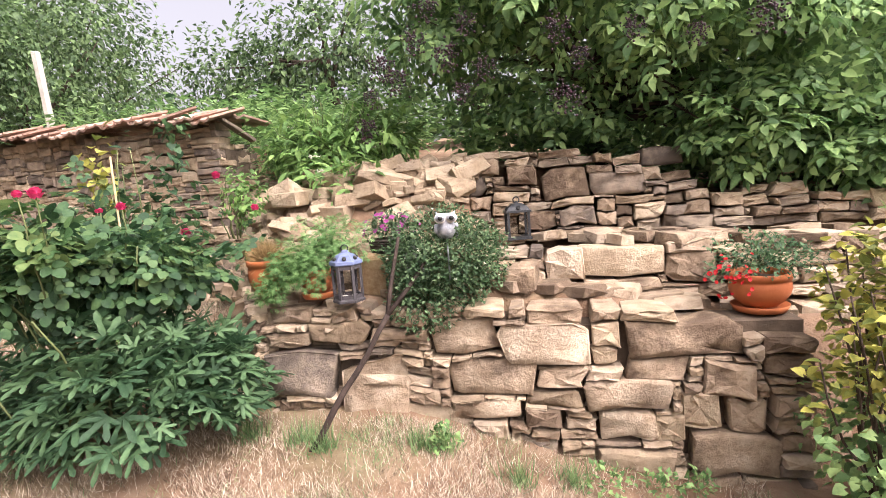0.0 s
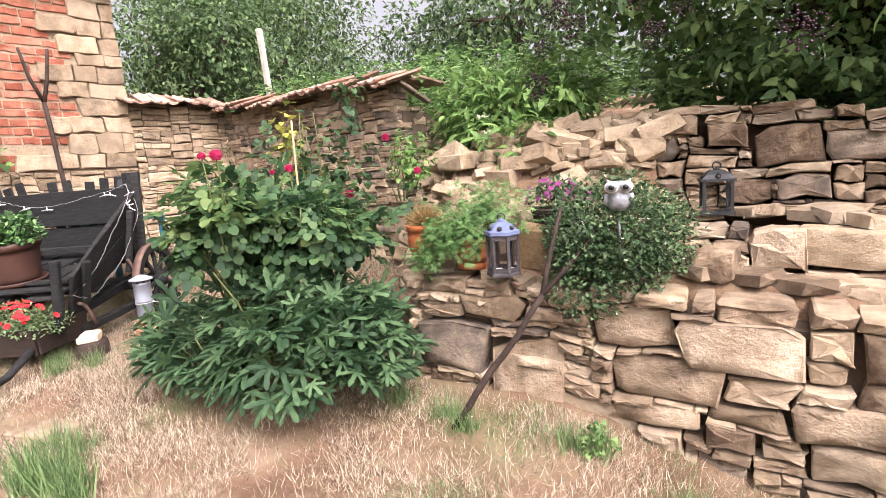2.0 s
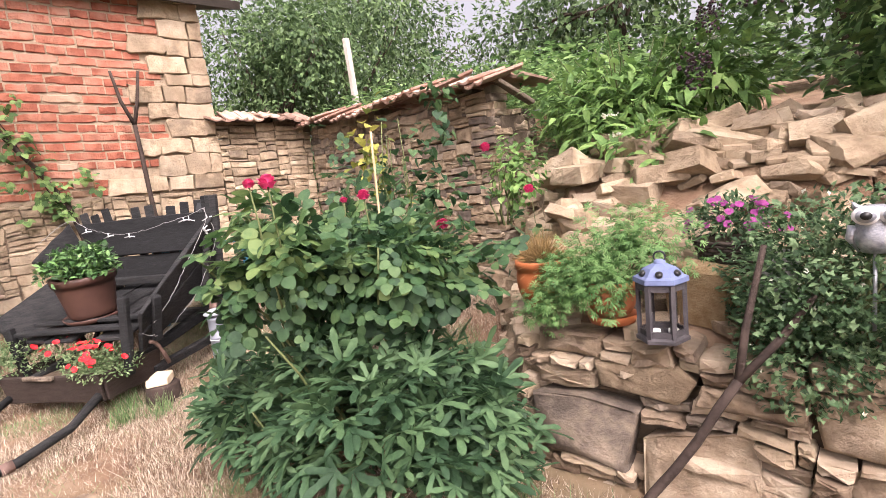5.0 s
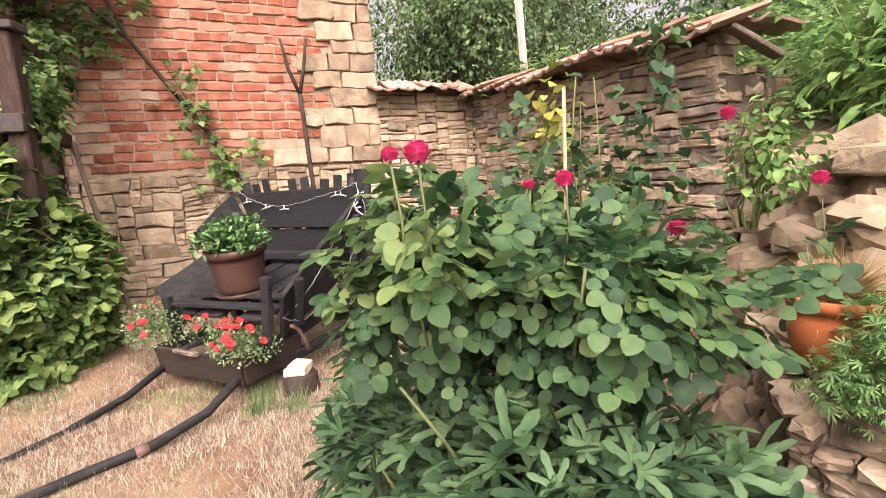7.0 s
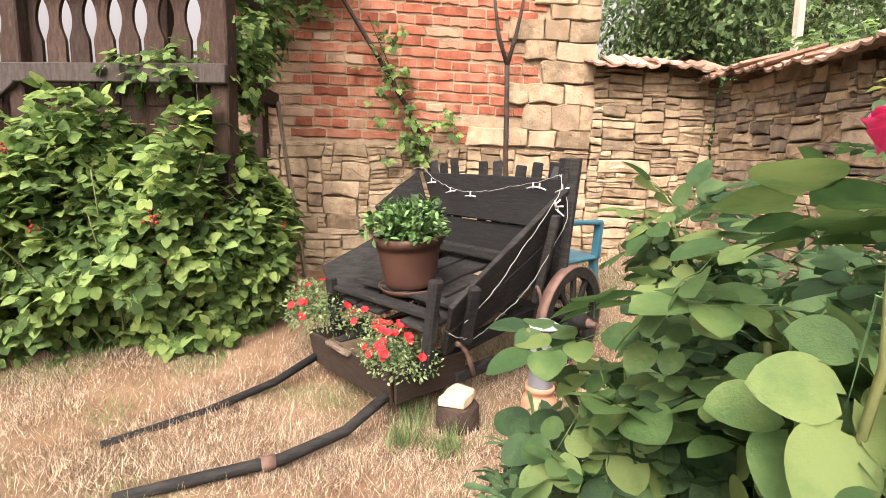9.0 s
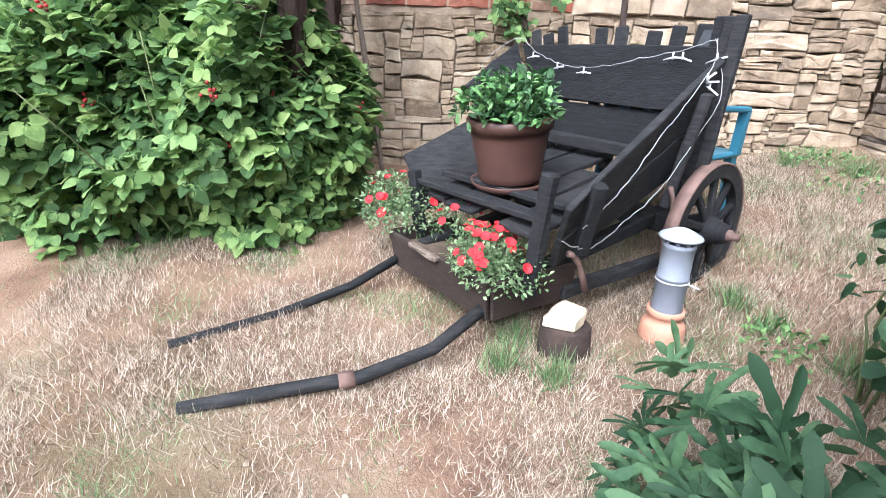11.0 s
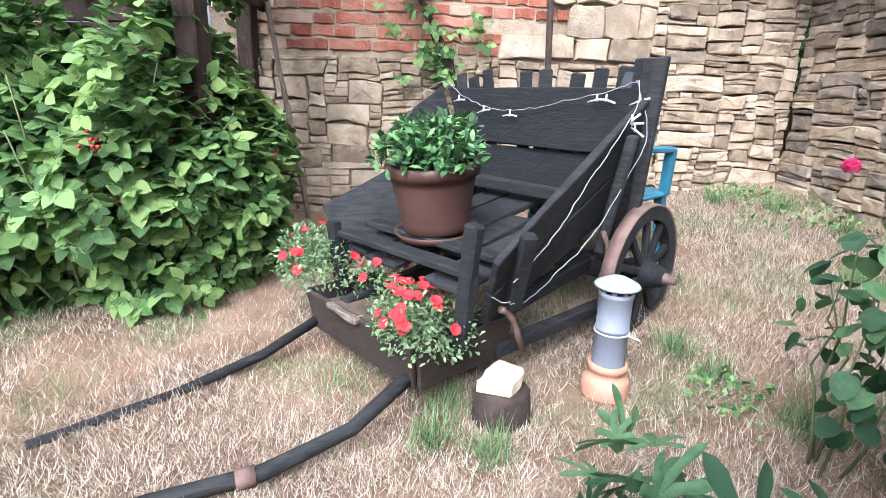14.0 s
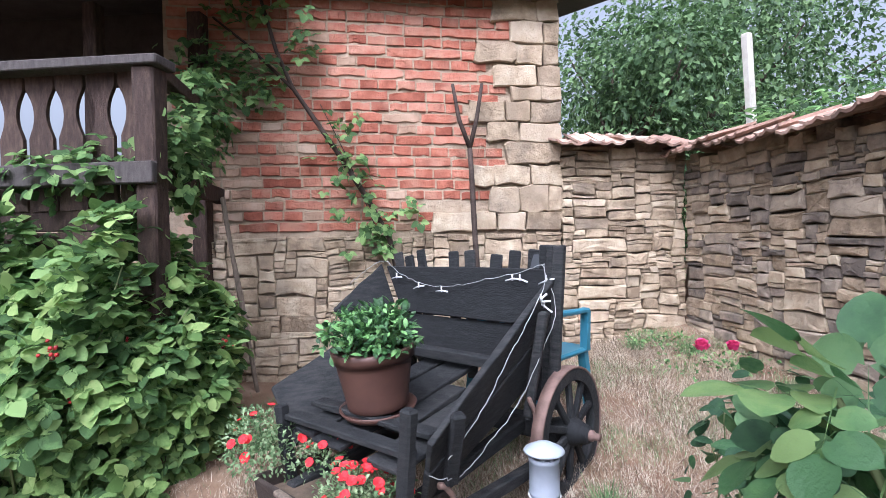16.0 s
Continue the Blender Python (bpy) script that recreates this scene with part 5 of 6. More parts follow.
# shafts
for pts, r in (([(0.28, 0.02, 0.16), (0.30, -0.25, 0.07), (0.26, -0.50, 0.035), (0.18, -0.72, 0.03), (0.08, -0.97, 0.015)], (0.024, 0.019)), ([(-0.25, 0.02, 0.17), (-0.25, -0.25, 0.08), (-0.27, -0.55, 0.03), (-0.29, -0.92, 0.015)], (0.020, 0.015))):
    cpart("shaft", mesh_from("shaft", *tube(pts, r, 8, 0.08), BW, True), None, "long curved wooden cart shaft")
cpart("iron_ring", mesh_from("iron_ring", *tube([(0.255, -0.515, 0.034), (0.238, -0.56, 0.033)], 0.027, 8), M["ironrust"], True), None, "iron ring round the shaft")

# string of lights over the cart
string = thing("string_lights", CART, "white fairy light cable draped over the cart edge", "string lights")
paths = [[(-0.80, 0.86, 0.92), (-0.72, 0.92, 1.0), (-0.62, 0.97, 1.05), (-0.50, 0.96, 0.985), (-0.3, 0.95, 0.93), (-0.1, 0.95, 0.93), (0.1, 0.95, 0.97), (0.30, 0.95, 1.01), (0.42, 0.95, 1.05)],
         [(0.42, 0.95, 1.05), (0.47, 0.85, 0.95), (0.475, 0.7, 0.82), (0.475, 0.58, 0.72), (0.49, 0.42, 0.60), (0.485, 0.30, 0.51), (0.48, 0.20, 0.45)],
         [(0.42, 0.93, 1.05), (0.50, 0.9, 0.86), (0.49, 0.8, 0.7), (0.48, 0.62, 0.52), (0.47, 0.45, 0.43), (0.46, 0.30, 0.36), (0.46, 0.20, 0.38), (0.45, 0.14, 0.41)]]


def loosely(points, steps=7, wob=0.004):
    """A slack line through points."""
    pts = [Vector(p) for p in points]
    out = []
    for i in range(len(pts) - 1):
        a, b, c, d = pts[max(i - 1, 0)], pts[i], pts[i + 1], pts[min(i + 2, len(pts) - 1)]
        for j in range(steps):
            t = j / steps
            q = 0.5 * (2 * b + (c - a) * t + (2 * a - 5 * b + 4 * c - d) * t * t + (3 * b - a - 3 * c + d) * t ** 3)
            out.append(q + Vector((random.uniform(-wob, wob) * 0.4, random.uniform(-wob, wob), random.uniform(-wob, wob))))
    return out + [pts[-1]]


part("cable", mesh_from("cable", *merged(*[tube(loosely(p), 0.0017, 5) for p in paths]), M["cable"], True), string)


def bulb(p, ang):
    x, y, z = p
    return merged(tube([(x, y, z), (x, y, z - 0.03)], 0.004, 5), tube([(x - 0.04 * math.cos(ang), y, z - 0.04 * math.sin(ang) - 0.028), (x, y, z - 0.022), (x + 0.04 * math.cos(ang), y, z + 0.04 * math.sin(ang) - 0.026)], (0.003, 0.0045), 5))


for p, a in (((-0.5, 0.945, 0.985), 0.1), ((-0.33, 0.94, 0.94), 0.2), ((-0.17, 0.94, 0.925), 0.0), ((0.26, 0.94, 1.0), 0.1), ((0.30, 0.94, 1.0), -0.2), ((0.44, 0.93, 1.0), 0.3), ((0.475, 0.82, 0.93), 0.8), ((0.475, 0.83, 0.92), 0.2), ((0.48, 0.84, 0.90), -0.5)):
    part("bulb", mesh_from("bulb", *bulb(p, a), M["white"], True), string)
panel = thing("solar_panel", CART @ pose(0.34, 1.05, 1.05, 60, 0, 0), "small dark solar panel on the cart tail", "solar panel")
part("cell", slab("cell", [(-0.035, -0.035, 0), (0.035, -0.035, 0), (0.035, 0.035, 0), (-0.035, 0.035, 0)], 0.012, M["blackmetal"], 0.002, 0, 0), panel)
part("peg", beam("peg", (0, 0, -0.06), (0, 0, 0), 0.01, 0.01, M["blackmetal"], 0.001, 0, upv=(0, 1, 0), cuts=0), panel)


# ---- pots ----
def pot(name, at, r, h, material, label, rim=0.03, saucer=True, belly=0.0, base=0.72, group=""):
    t = thing(name, at, label, "plant pot", group)
    z0 = 0.025 if saucer else 0.0
    prof = [(0.0, z0), (r * base, z0), (r * (base + 0.08), z0 + 0.01)]
    for i in range(1, 6):
        q = i / 6
        prof.append((r * (base + 0.06 + (0.94 - base - 0.06) * q + belly * math.sin(math.pi * q)), z0 + h * 0.86 * q))
    prof += [(r * 0.94, z0 + h - rim), (r, z0 + h - rim), (r * 1.01, z0 + h - 0.004), (r * 0.98, z0 + h), (r * 0.92, z0 + h), (r * 0.90, z0 + h - rim)]
    part("body", mesh_from("body", *lathe(prof, 36), material, True), t)
    part("soil", mesh_from("soil", *lathe([(r * 0.91, z0 + h - rim * 1.0), (r * 0.5, z0 + h - rim * 0.7), (0.0, z0 + h - rim * 0.7)], 20), M["soil"], True), t)
    if saucer:
        part("saucer", mesh_from("saucer", *lathe([(0.0, 0.002), (r * 0.84, 0.002), (r * 0.95, 0.03), (r * 0.92, 0.032), (r * 0.82, 0.010), (0.0, 0.010)], 36), material, True), t)
    return t, z0 + h


cart_pot, top_z = pot("plant_pot", CART @ pose(0.0, 0.34, 0.474, 6, 0, 0), 0.166, 0.25, M["brownpot"], "large brown plastic pot standing in the cart", 0.045, True, 0.0, 0.66)
shrub = thing("potted_shrub", CART @ pose(0.0, 0.31, 0.474 + top_z - 0.03), "compact glossy green shrub growing in the brown pot", "plant")
for i in range(12):
    part("stem", mesh_from("stem", *tube(bent((0, 0, -0.02), (random.uniform(-0.1, 0.1), random.uniform(-0.1, 0.1), 0.10), 4, 0.01), (0.006, 0.003), 5), M["stem"], True), shrub)
leaves("foliage", shrub, joined_spots(blob(900, (0, 0, 0.05), (0.19, 0.19, 0.12), 0.6, 0.2, -0.3), blob(300, (0, 0, 0.10), (0.12, 0.12, 0.085), 0.6, 0.2)), NARROW, (0.03, 0.055), M["pot_leaf"], -0.35, spread=0.9)


def open_bloom(n, length, width, lift, material):
    """One open flower of n petals, facing up."""
    v, f = [(0, 0, 0)], []
    for i in range(n):
        a = 2 * math.pi * i / n + random.uniform(-0.1, 0.1)
        c, d = Vector((math.cos(a), math.sin(a), 0)), Vector((-math.sin(a), math.cos(a), 0))
        k = len(v)
        for t, w, z in ((0.45, 0.4, lift * 0.5), (0.85, 0.5, lift)):
            v += [c * (t * length) - d * (w * width) + Z * (z * length), c * (t * length) + d * (w * width) + Z * (z * length)]
        v.append(c * length + Z * (lift * length * 0.8))
        f += [(0, k, k + 1), (k, k + 2, k + 3, k + 1), (k + 2, k + 4, k + 3)]
    return mesh_from("bloom", v, f, material)


PETUNIA = [open_bloom(6, 0.0195, 0.017, 0.35, M["red"]) for i in range(4)]
ASTER = [open_bloom(11, 0.014, 0.0055, 0.12, M["purple"]) for i in range(4)]


def petunia(name, at, k, radii, blooms, label):
    t = thing(name, at, label, "flowers")
    leaves("foliage", t, blob(k, (0, 0, radii[2] * 0.5), radii, 0.9, 0.25, -0.5), NARROW, (0.013, 0.028), M["petunia_leaf"], -0.1)
    sp, d = blob(blooms, (0, 0, radii[2] * 0.6), (radii[0], radii[1], radii[2] * 1.05), 0.2, 0.2, 0.0)
    for p, o in zip(sp, d):
        o = (Vector(o) * 0.7 + Z * 0.6 + Vector((0.35, -0.25, 0))).normalized()
        part("bloom", random.choice(PETUNIA), t, "bright red petunia bloom", Matrix.Translation(p) @ o.to_track_quat("Z", "Y").to_matrix().to_4x4() @ Matrix.Scale(random.uniform(0.8, 1.2), 4))
    return t


petunia("red_petunias", CART @ pose(0.23, 0.04, 0.22), 1700, (0.20, 0.14, 0.12), 36, "trailing petunias with bright red blooms in the planter")
petunia("red_petunias", CART @ pose(-0.42, 0.08, 0.24), 2100, (0.24, 0.17, 0.14), 11, "mostly green petunias with few red blooms")
petunia("red_petunias", CART @ pose(-0.06, 0.12, 0.29), 160, (0.10, 0.08, 0.08), 8, "small clump of red petunias beside the pot")

# ---- stump, flue, chair ----
stump = thing("tree_stump", pose(-2.93, 2.20, -0.02) @ Matrix.Diagonal((1.12, 1.12, 1.0, 1)), "short dark tree stump with a flat cut stone on top", "stump")
part("trunk", mesh_from("trunk", *lathe([(0.0, 0.0), (0.088, 0.0), (0.082, 0.05), (0.078, 0.12), (0.07, 0.128), (0.0, 0.128)], 14), M["darkbark"], True), stump)
cap = tagged(new("flat_stone", slab("flat_stone", [(-2.92, 2.11, 0.112), (-2.86, 2.20, 0.112), (-2.95, 2.28, 0.122), (-3.02, 2.22, 0.122)], 0.035, M["cutstone"], 0.005, 0.006)), "pale flat sandstone piece lying on the stump", "stone")
flue = thing("flue_pipe", (-2.99, 2.60, 0.0), "grey metal vent pipe with conical cap in terracotta socket", "vent pipe")
part("socket", mesh_from("socket", *lathe([(0.0, 0.0), (0.078, 0.0), (0.080, 0.012), (0.078, 0.055), (0.072, 0.07), (0.060, 0.078), (0.060, 0.098), (0.066, 0.102), (0.066, 0.122), (0.056, 0.124)], 28), M["socket"], True), flue, "terracotta clay socket")
part("pipe", mesh_from("pipe", *lathe([(0.054, 0.10), (0.054, 0.245), (0.056, 0.247), (0.056, 0.252), (0.054, 0.254), (0.054, 0.36), (0.056, 0.362), (0.056, 0.375), (0.05, 0.377)], 28), M["greypipe"], True), flue)
for i in range(9):
    a = 2 * math.pi * i / 9
    part("cap_strut", beam("cap_strut", (0.050 * math.cos(a), 0.050 * math.sin(a), 0.372), (0.052 * math.cos(a), 0.052 * math.sin(a), 0.40), 0.014, 0.004, M["greypipe"], 0, 0, upv=(math.cos(a), math.sin(a), 0), cuts=0), flue)
part("cap", mesh_from("cap", *lathe([(0.0, 0.396), (0.07, 0.394), (0.074, 0.398), (0.07, 0.404), (0.03, 0.425), (0.0, 0.432)], 28), M["lid"], True), flue, "pale conical metal cap")
part("tie", mesh_from("tie", *merged(tube([(0.057 * math.cos(a), 0.057 * math.sin(a), 0.238) for a in np.linspace(0, 6.28, 20)], 0.0028, 5), tube([(0.05, 0.03, 0.238), (0.085, 0.05, 0.236)], 0.003, 5)), M["white"], True), flue, "white cable tie")
chair = thing("garden_chair", pose(-3.93, 3.06, yard(-3.93, 3.06), 0, 0, 205) @ Matrix.Scale(1.28, 4), "dark blue plastic garden chair behind the cart", "chair")
for x in (-0.17, 0.17):
    for y in (-0.16, 0.16):
        part("leg", beam("leg", (x * 1.12, y * 1.15, 0.0), (x, y, 0.30), 0.035, 0.03, M["chairblue"], 0.006, 0, upv=(0, 1, 0), cuts=0), chair)
    part("armrest", beam("armrest", (x * 1.15, -0.16, 0.46), (x * 1.15, 0.17, 0.47), 0.04, 0.022, M["chairblue"], 0.006, 0), chair)
    part("arm_post", beam("arm_post", (x * 1.12, -0.15, 0.29), (x * 1.15, -0.15, 0.46), 0.035, 0.025, M["chairblue"], 0.005, 0, upv=(0, 1, 0), cuts=0), chair)
part("seat", slab("seat", [(-0.2, -0.19, 0.28), (0.2, -0.19, 0.28), (0.19, 0.18, 0.265), (-0.19, 0.18, 0.265)], 0.022, M["chairblue"], 0.008, 0, 1), chair)
part("backrest", slab("backrest", [(-0.18, 0.17, 0.28), (0.18, 0.17, 0.28), (0.17, 0.26, 0.58), (-0.17, 0.26, 0.58)], 0.02, M["chairblue"], 0.008, 0, 1), chair)


# ---- forked sticks ----
def forked(name, foot, fork, tips, r, material, label):
    pieces = [tube(bent(foot, fork, 8, 0.007), (r, r * 0.8), 8, 0.06)]
    for mid, tip in tips:
        pieces.append(tube([fork, mid, Vector(mid).lerp(Vector(tip), 0.5), tip], (r * 0.75, r * 0.5), 8, 0.08))
    return tagged(new(name, mesh_from(name, *merged(*pieces), M[material], True)), label, "stick")


hp = [C + D * u - gw * o for u, o in ((-0.66, 0.25), (-0.70, 0.10), (-0.60, 0.07), (-0.81, 0.07))]
forked("forked_branch", (hp[0].x, hp[0].y, 0.28), (hp[1].x, hp[1].y, 1.80), [((hp[1].x + 0.01, hp[1].y + 0.05, 2.0), (hp[2].x, hp[2].y, 2.26)), ((hp[1].x - 0.02, hp[1].y - 0.07, 2.0), (hp[3].x, hp[3].y, 2.25))], 0.022, "darkbark", "dark forked branch leaning against the brick wall")
forked("forked_stick", (-0.43, 2.18, -0.01), (-0.115, 2.41, 0.50), [((-0.105, 2.47, 0.62), (-0.07, 2.55, 0.82)), ((-0.03, 2.47, 0.60), (0.04, 2.55, 0.70))], 0.0145, "darkbark", "dark forked stick propped against the terrace wall")

# ---- terrace things ----
p1, z1 = pot("terracotta_pot", (-0.83, 2.80, 0.545), 0.105, 0.185, M["terracotta"], "terracotta pot with dried yellow stalks on the terrace", 0.03, False, 0.16, 0.6, "terracotta pots")
dry = thing("dried_plant", (-0.83, 2.80, 0.545 + z1 - 0.02), "dried straw-coloured stalks drooping over the pot", "plant")
k = 1700
sp = blob(k, (0, 0, 0.03), (0.15, 0.13, 0.10), 0.9, 0.2, -0.2)
part("stalk_tuft", swarm("stalk_tuft", BLADE, sp[0] * 0.3, sp[1] + unit(k) * 0.8 + np.array((0, 0, 0.1)), unit(k), np.stack([np.full(k, 0.0024), np.random.uniform(0.05, 0.14, k), np.full(k, 0.05)], 1), M["dry"]), dry)
p2, z2 = pot("terracotta_pot", (-0.53, 2.70, 0.535), 0.088, 0.12, M["terracotta"], "small terracotta pot and saucer with feathery plant", 0.025, True, 0.12, 0.6, "terracotta pots")
fern = thing("feathery_plant", (-0.53, 2.70, 0.535 + z2 - 0.02), "bright green feathery scented plant spilling from its pot", "plant")
fsp = joined_spots(blob(2000, (-0.07, -0.04, 0.02), (0.17, 0.12, 0.13), 1.0, 0.3, -0.7), blob(1100, (0.06, 0.03, 0.13), (0.20, 0.12, 0.14), 1.0, 0.3, -0.7), blob(350, (-0.20, -0.10, -0.06), (0.10, 0.06, 0.09), 1.0, 0.3))
leaves("foliage", fern, fsp, PALM, (0.016, 0.03), M["fern_leaf"], 0.0)
for i in range(22):
    part("stem", mesh_from("stem", *tube(bent((0, 0, 0), (random.uniform(-0.2, 0.2), random.uniform(-0.12, 0.12), random.uniform(-0.03, 0.22)), 5, 0.02), (0.004, 0.002), 5), M["stem"], True), fern)


def lantern(name, at, w, h, roofm, framem, label, rz=0.0, ornate=False):
    t = thing(name, pose(*at, 0, 0, rz), label, "lantern")
    a = w / 2
    part("base", slab("base", [(-a * 1.12, -a * 1.12, 0), (a * 1.12, -a * 1.12, 0), (a * 1.12, a * 1.12, 0), (-a * 1.12, a * 1.12, 0)], 0.016, framem, 0.003, 0, 0), t)
    for x in (-1, 1):
        for y in (-1, 1):
            part("post", beam("post", (x * a * 0.92, y * a * 0.92, 0.014), (x * a * 0.92, y * a * 0.92, h * 0.66), w * 0.11, w * 0.11, framem, 0.001, 0, upv=(0, 1, 0), cuts=0), t)
    for s, ax in ((-1, 0), (1, 0), (-1, 1), (1, 1)):
        g = a * 0.92 * s
        c = [(g, -a * 0.86, 0.02), (g, a * 0.86, 0.02), (g, a * 0.86, h * 0.65), (g, -a * 0.86, h * 0.65)] if ax == 0 else [(-a * 0.86, g, 0.02), (a * 0.86, g, 0.02), (a * 0.86, g, h * 0.65), (-a * 0.86, g, h * 0.65)]
        pane = part("pane", slab("pane", c, 0.002, M["glass"], 0, 0, 0), t)
        pane.visible_shadow = False
    ro = lathe([(a * 1.58, 0), (a * 1.60, 0.006), (a * 1.15, h * 0.13), (a * 0.72, h * 0.20), (a * 0.66, h * 0.21), (0.0, h * 0.215)], 4)
    roof = part("roof", mesh_from("roof", *ro, roofm), t, "", pose(0, 0, h * 0.66, 0, 0, 45))
    part("eave", slab("eave", [(-a * 1.16, -a * 1.16, 0), (a * 1.16, -a * 1.16, 0), (a * 1.16, a * 1.16, 0), (-a * 1.16, a * 1.16, 0)], 0.012, framem, 0.002, 0, 0), t).location.z = h * 0.655
    for s, ax in ((-1, 0), (1, 0), (-1, 1), (1, 1)):
        c, n = ((s * a * 0.98, 0), (s, 0)) if ax == 0 else ((0, s * a * 0.98), (0, s))
        # no real opening: a black plug gives the dark inside of the hole
        hole = mesh_from("vent_hole", *tube([(c[0] * 0.94, c[1] * 0.94, h * 0.752), (c[0] * 1.03, c[1] * 1.03, h * 0.772)], w * 0.10, 12), M["eyeblack"], True)
        part("vent_hole", hole, t)
    part("knob", mesh_from("knob", *lathe([(0.0, h * 0.87), (w * 0.12, h * 0.87), (w * 0.10, h * 0.90), (w * 0.05, h * 0.905), (w * 0.05, h * 0.92), (0.0, h * 0.925)], 12), roofm, True), t)
    part("ring", mesh_from("ring", *tube([(w * 0.14 * math.cos(q), 0, h * 0.955 + w * 0.14 * math.sin(q)) for q in np.linspace(0, 6.28, 14)], 0.004, 5), M["blackmetal"], True), t)
    return t


def six_sided(name, at, r, h, roofm, framem, label, rz=0.0):
    """A hexagonal lantern with a domed roof, its piercings set on as black plugs."""
    t = thing(name, pose(*at, 0, 0, rz), label, "lantern")
    part("base", mesh_from("base", *lathe([(0.0, 0.0), (r * 1.12, 0.0), (r * 1.12, 0.010), (r * 1.02, 0.016), (0.0, 0.016)], 6), framem), t)
    hb = h * 0.66
    corner = [(r * 0.95 * math.cos(math.pi * i / 3), r * 0.95 * math.sin(math.pi * i / 3)) for i in range(6)]
    for i, (x, y) in enumerate(corner):
        q = corner[(i + 1) % 6]
        part("post", beam("post", (x, y, 0.014), (x, y, hb), 0.013, 0.013, framem, 0.001, 0, upv=(y, -x, 0), cuts=0), t)
        part("lower_rail", beam("lower_rail", (x, y, 0.026), (*q, 0.026), 0.007, 0.018, framem, 0.001, 0, cuts=0), t)
        part("upper_rail", beam("upper_rail", (x, y, hb - 0.010), (*q, hb - 0.010), 0.007, 0.018, framem, 0.001, 0, cuts=0), t)
        pane = part("pane", slab("pane", [(x, y, 0.034), (*q, 0.034), (*q, hb - 0.02), (x, y, hb - 0.02)], 0.002, M["glass"], 0, 0, 0), t)
        pane.visible_shadow = False
        m = Vector(((x + q[0]) / 2, (y + q[1]) / 2, 0)).normalized()
        # solid black plug for the darkness within each roof hole
        part("vent_hole", mesh_from("vent_hole", *tube([m * r * 0.76 + Z * (hb + h * 0.105), m * r * 0.86 + Z * (hb + h * 0.135)], r * 0.15, 12), M["eyeblack"], True), t)
    part("roof", mesh_from("roof", *lathe([(r * 1.06, hb), (r * 1.16, hb + 0.004), (r * 1.14, hb + 0.018), (r * 0.96, hb + h * 0.09), (r * 0.66, hb + h * 0.17), (r * 0.30, hb + h * 0.215), (0.0, hb + h * 0.22)], 6), roofm), t)
    part("knob", mesh_from("knob", *lathe([(r * 0.24, hb + h * 0.20), (r * 0.24, hb + h * 0.25), (r * 0.12, hb + h * 0.26), (0.0, hb + h * 0.265)], 12), roofm, True), t)
    part("ring", mesh_from("ring", *tube([(r * 0.24 * math.cos(q), 0, hb + h * 0.29 + r * 0.24 * math.sin(q)) for q in np.linspace(0, 6.28, 14)], 0.003, 5), M["blackmetal"], True), t)
    return t


L1 = six_sided("candle_lantern", (-0.335, 2.575, 0.535), 0.067, 0.262, M["bluemetal"], M["lanternwood"], "six-sided candle lantern with blue metal roof and grey frame", 12)
for x, y in ((-0.02, 0.0), (0.03, 0.01)):
    part("candle", mesh_from("candle", *lathe([(0.0, 0.016), (0.015, 0.016), (0.015, 0.027), (0.0, 0.027)], 14), M["candle"], True), L1, "white tea light", pose(x, y, 0))
L2 = lantern("candle_lantern", (0.47, 3.28, 0.70), 0.125, 0.235, M["blackmetal"], M["blackmetal"], "small black metal lantern on the stone ledge", 8)

shrub2 = bush("rounded_shrub", (0.10, 2.72, 0.52), "dense rounded shrub with tiny dark green leaves", "bush", 14, 0.2, 0.3, 0.006)
bs = joined_spots(blob(6500, (0.0, 0.0, 0.16), (0.31, 0.25, 0.23), 0.55, 0.18), blob(1200, (-0.08, -0.15, 0.02), (0.16, 0.10, 0.18), 0.6, 0.2), blob(700, (0.12, 0.0, 0.20), (0.20, 0.16, 0.14), 0.6, 0.25))
leaves("foliage", shrub2, bs, TINY, (0.018, 0.034), M["box_leaf"], 0.0)
pick = np.random.choice(len(bs[0]), 170, replace=False)
leaves("pale_flowers", shrub2, (bs[0][pick] + bs[1][pick] * 0.012, bs[1][pick]), TINY, (0.012, 0.02), M["whitepetal"], -0.2, "tiny pale flower tips")

owl = thing("owl_ornament", Matrix.Translation((0.15, 2.55, 0.80)) @ pose(0, 0, 0, 0, 0, 8) @ Matrix.Diagonal((0.86, 0.82, 0.72, 1)), "small silver metal owl on a stick above the shrub", "ornament")
owl_body = merged(lathe([(0.0, 0.0), (0.03, 0.005), (0.046, 0.04), (0.048, 0.075), (0.042, 0.10), (0.047, 0.125), (0.044, 0.15), (0.02, 0.158), (0.0, 0.158)], 18), tube([(0, 0, -0.26), (0, 0, 0.02)], 0.005, 6),
                  tube([(-0.036, 0, 0.145), (-0.05, 0, 0.17)], (0.014, 0.002), 6), tube([(0.036, 0, 0.145), (0.05, 0, 0.17)], (0.014, 0.002), 6),
                  tube([(-0.045, 0, 0.09), (-0.055, 0.005, 0.05), (-0.03, 0.01, 0.005)], (0.016, 0.006), 6), tube([(0.045, 0, 0.09), (0.058, 0.005, 0.05), (0.05, 0.01, 0.0)], (0.016, 0.006), 6))
part("body", mesh_from("body", *owl_body, M["owlmetal"], True), owl)
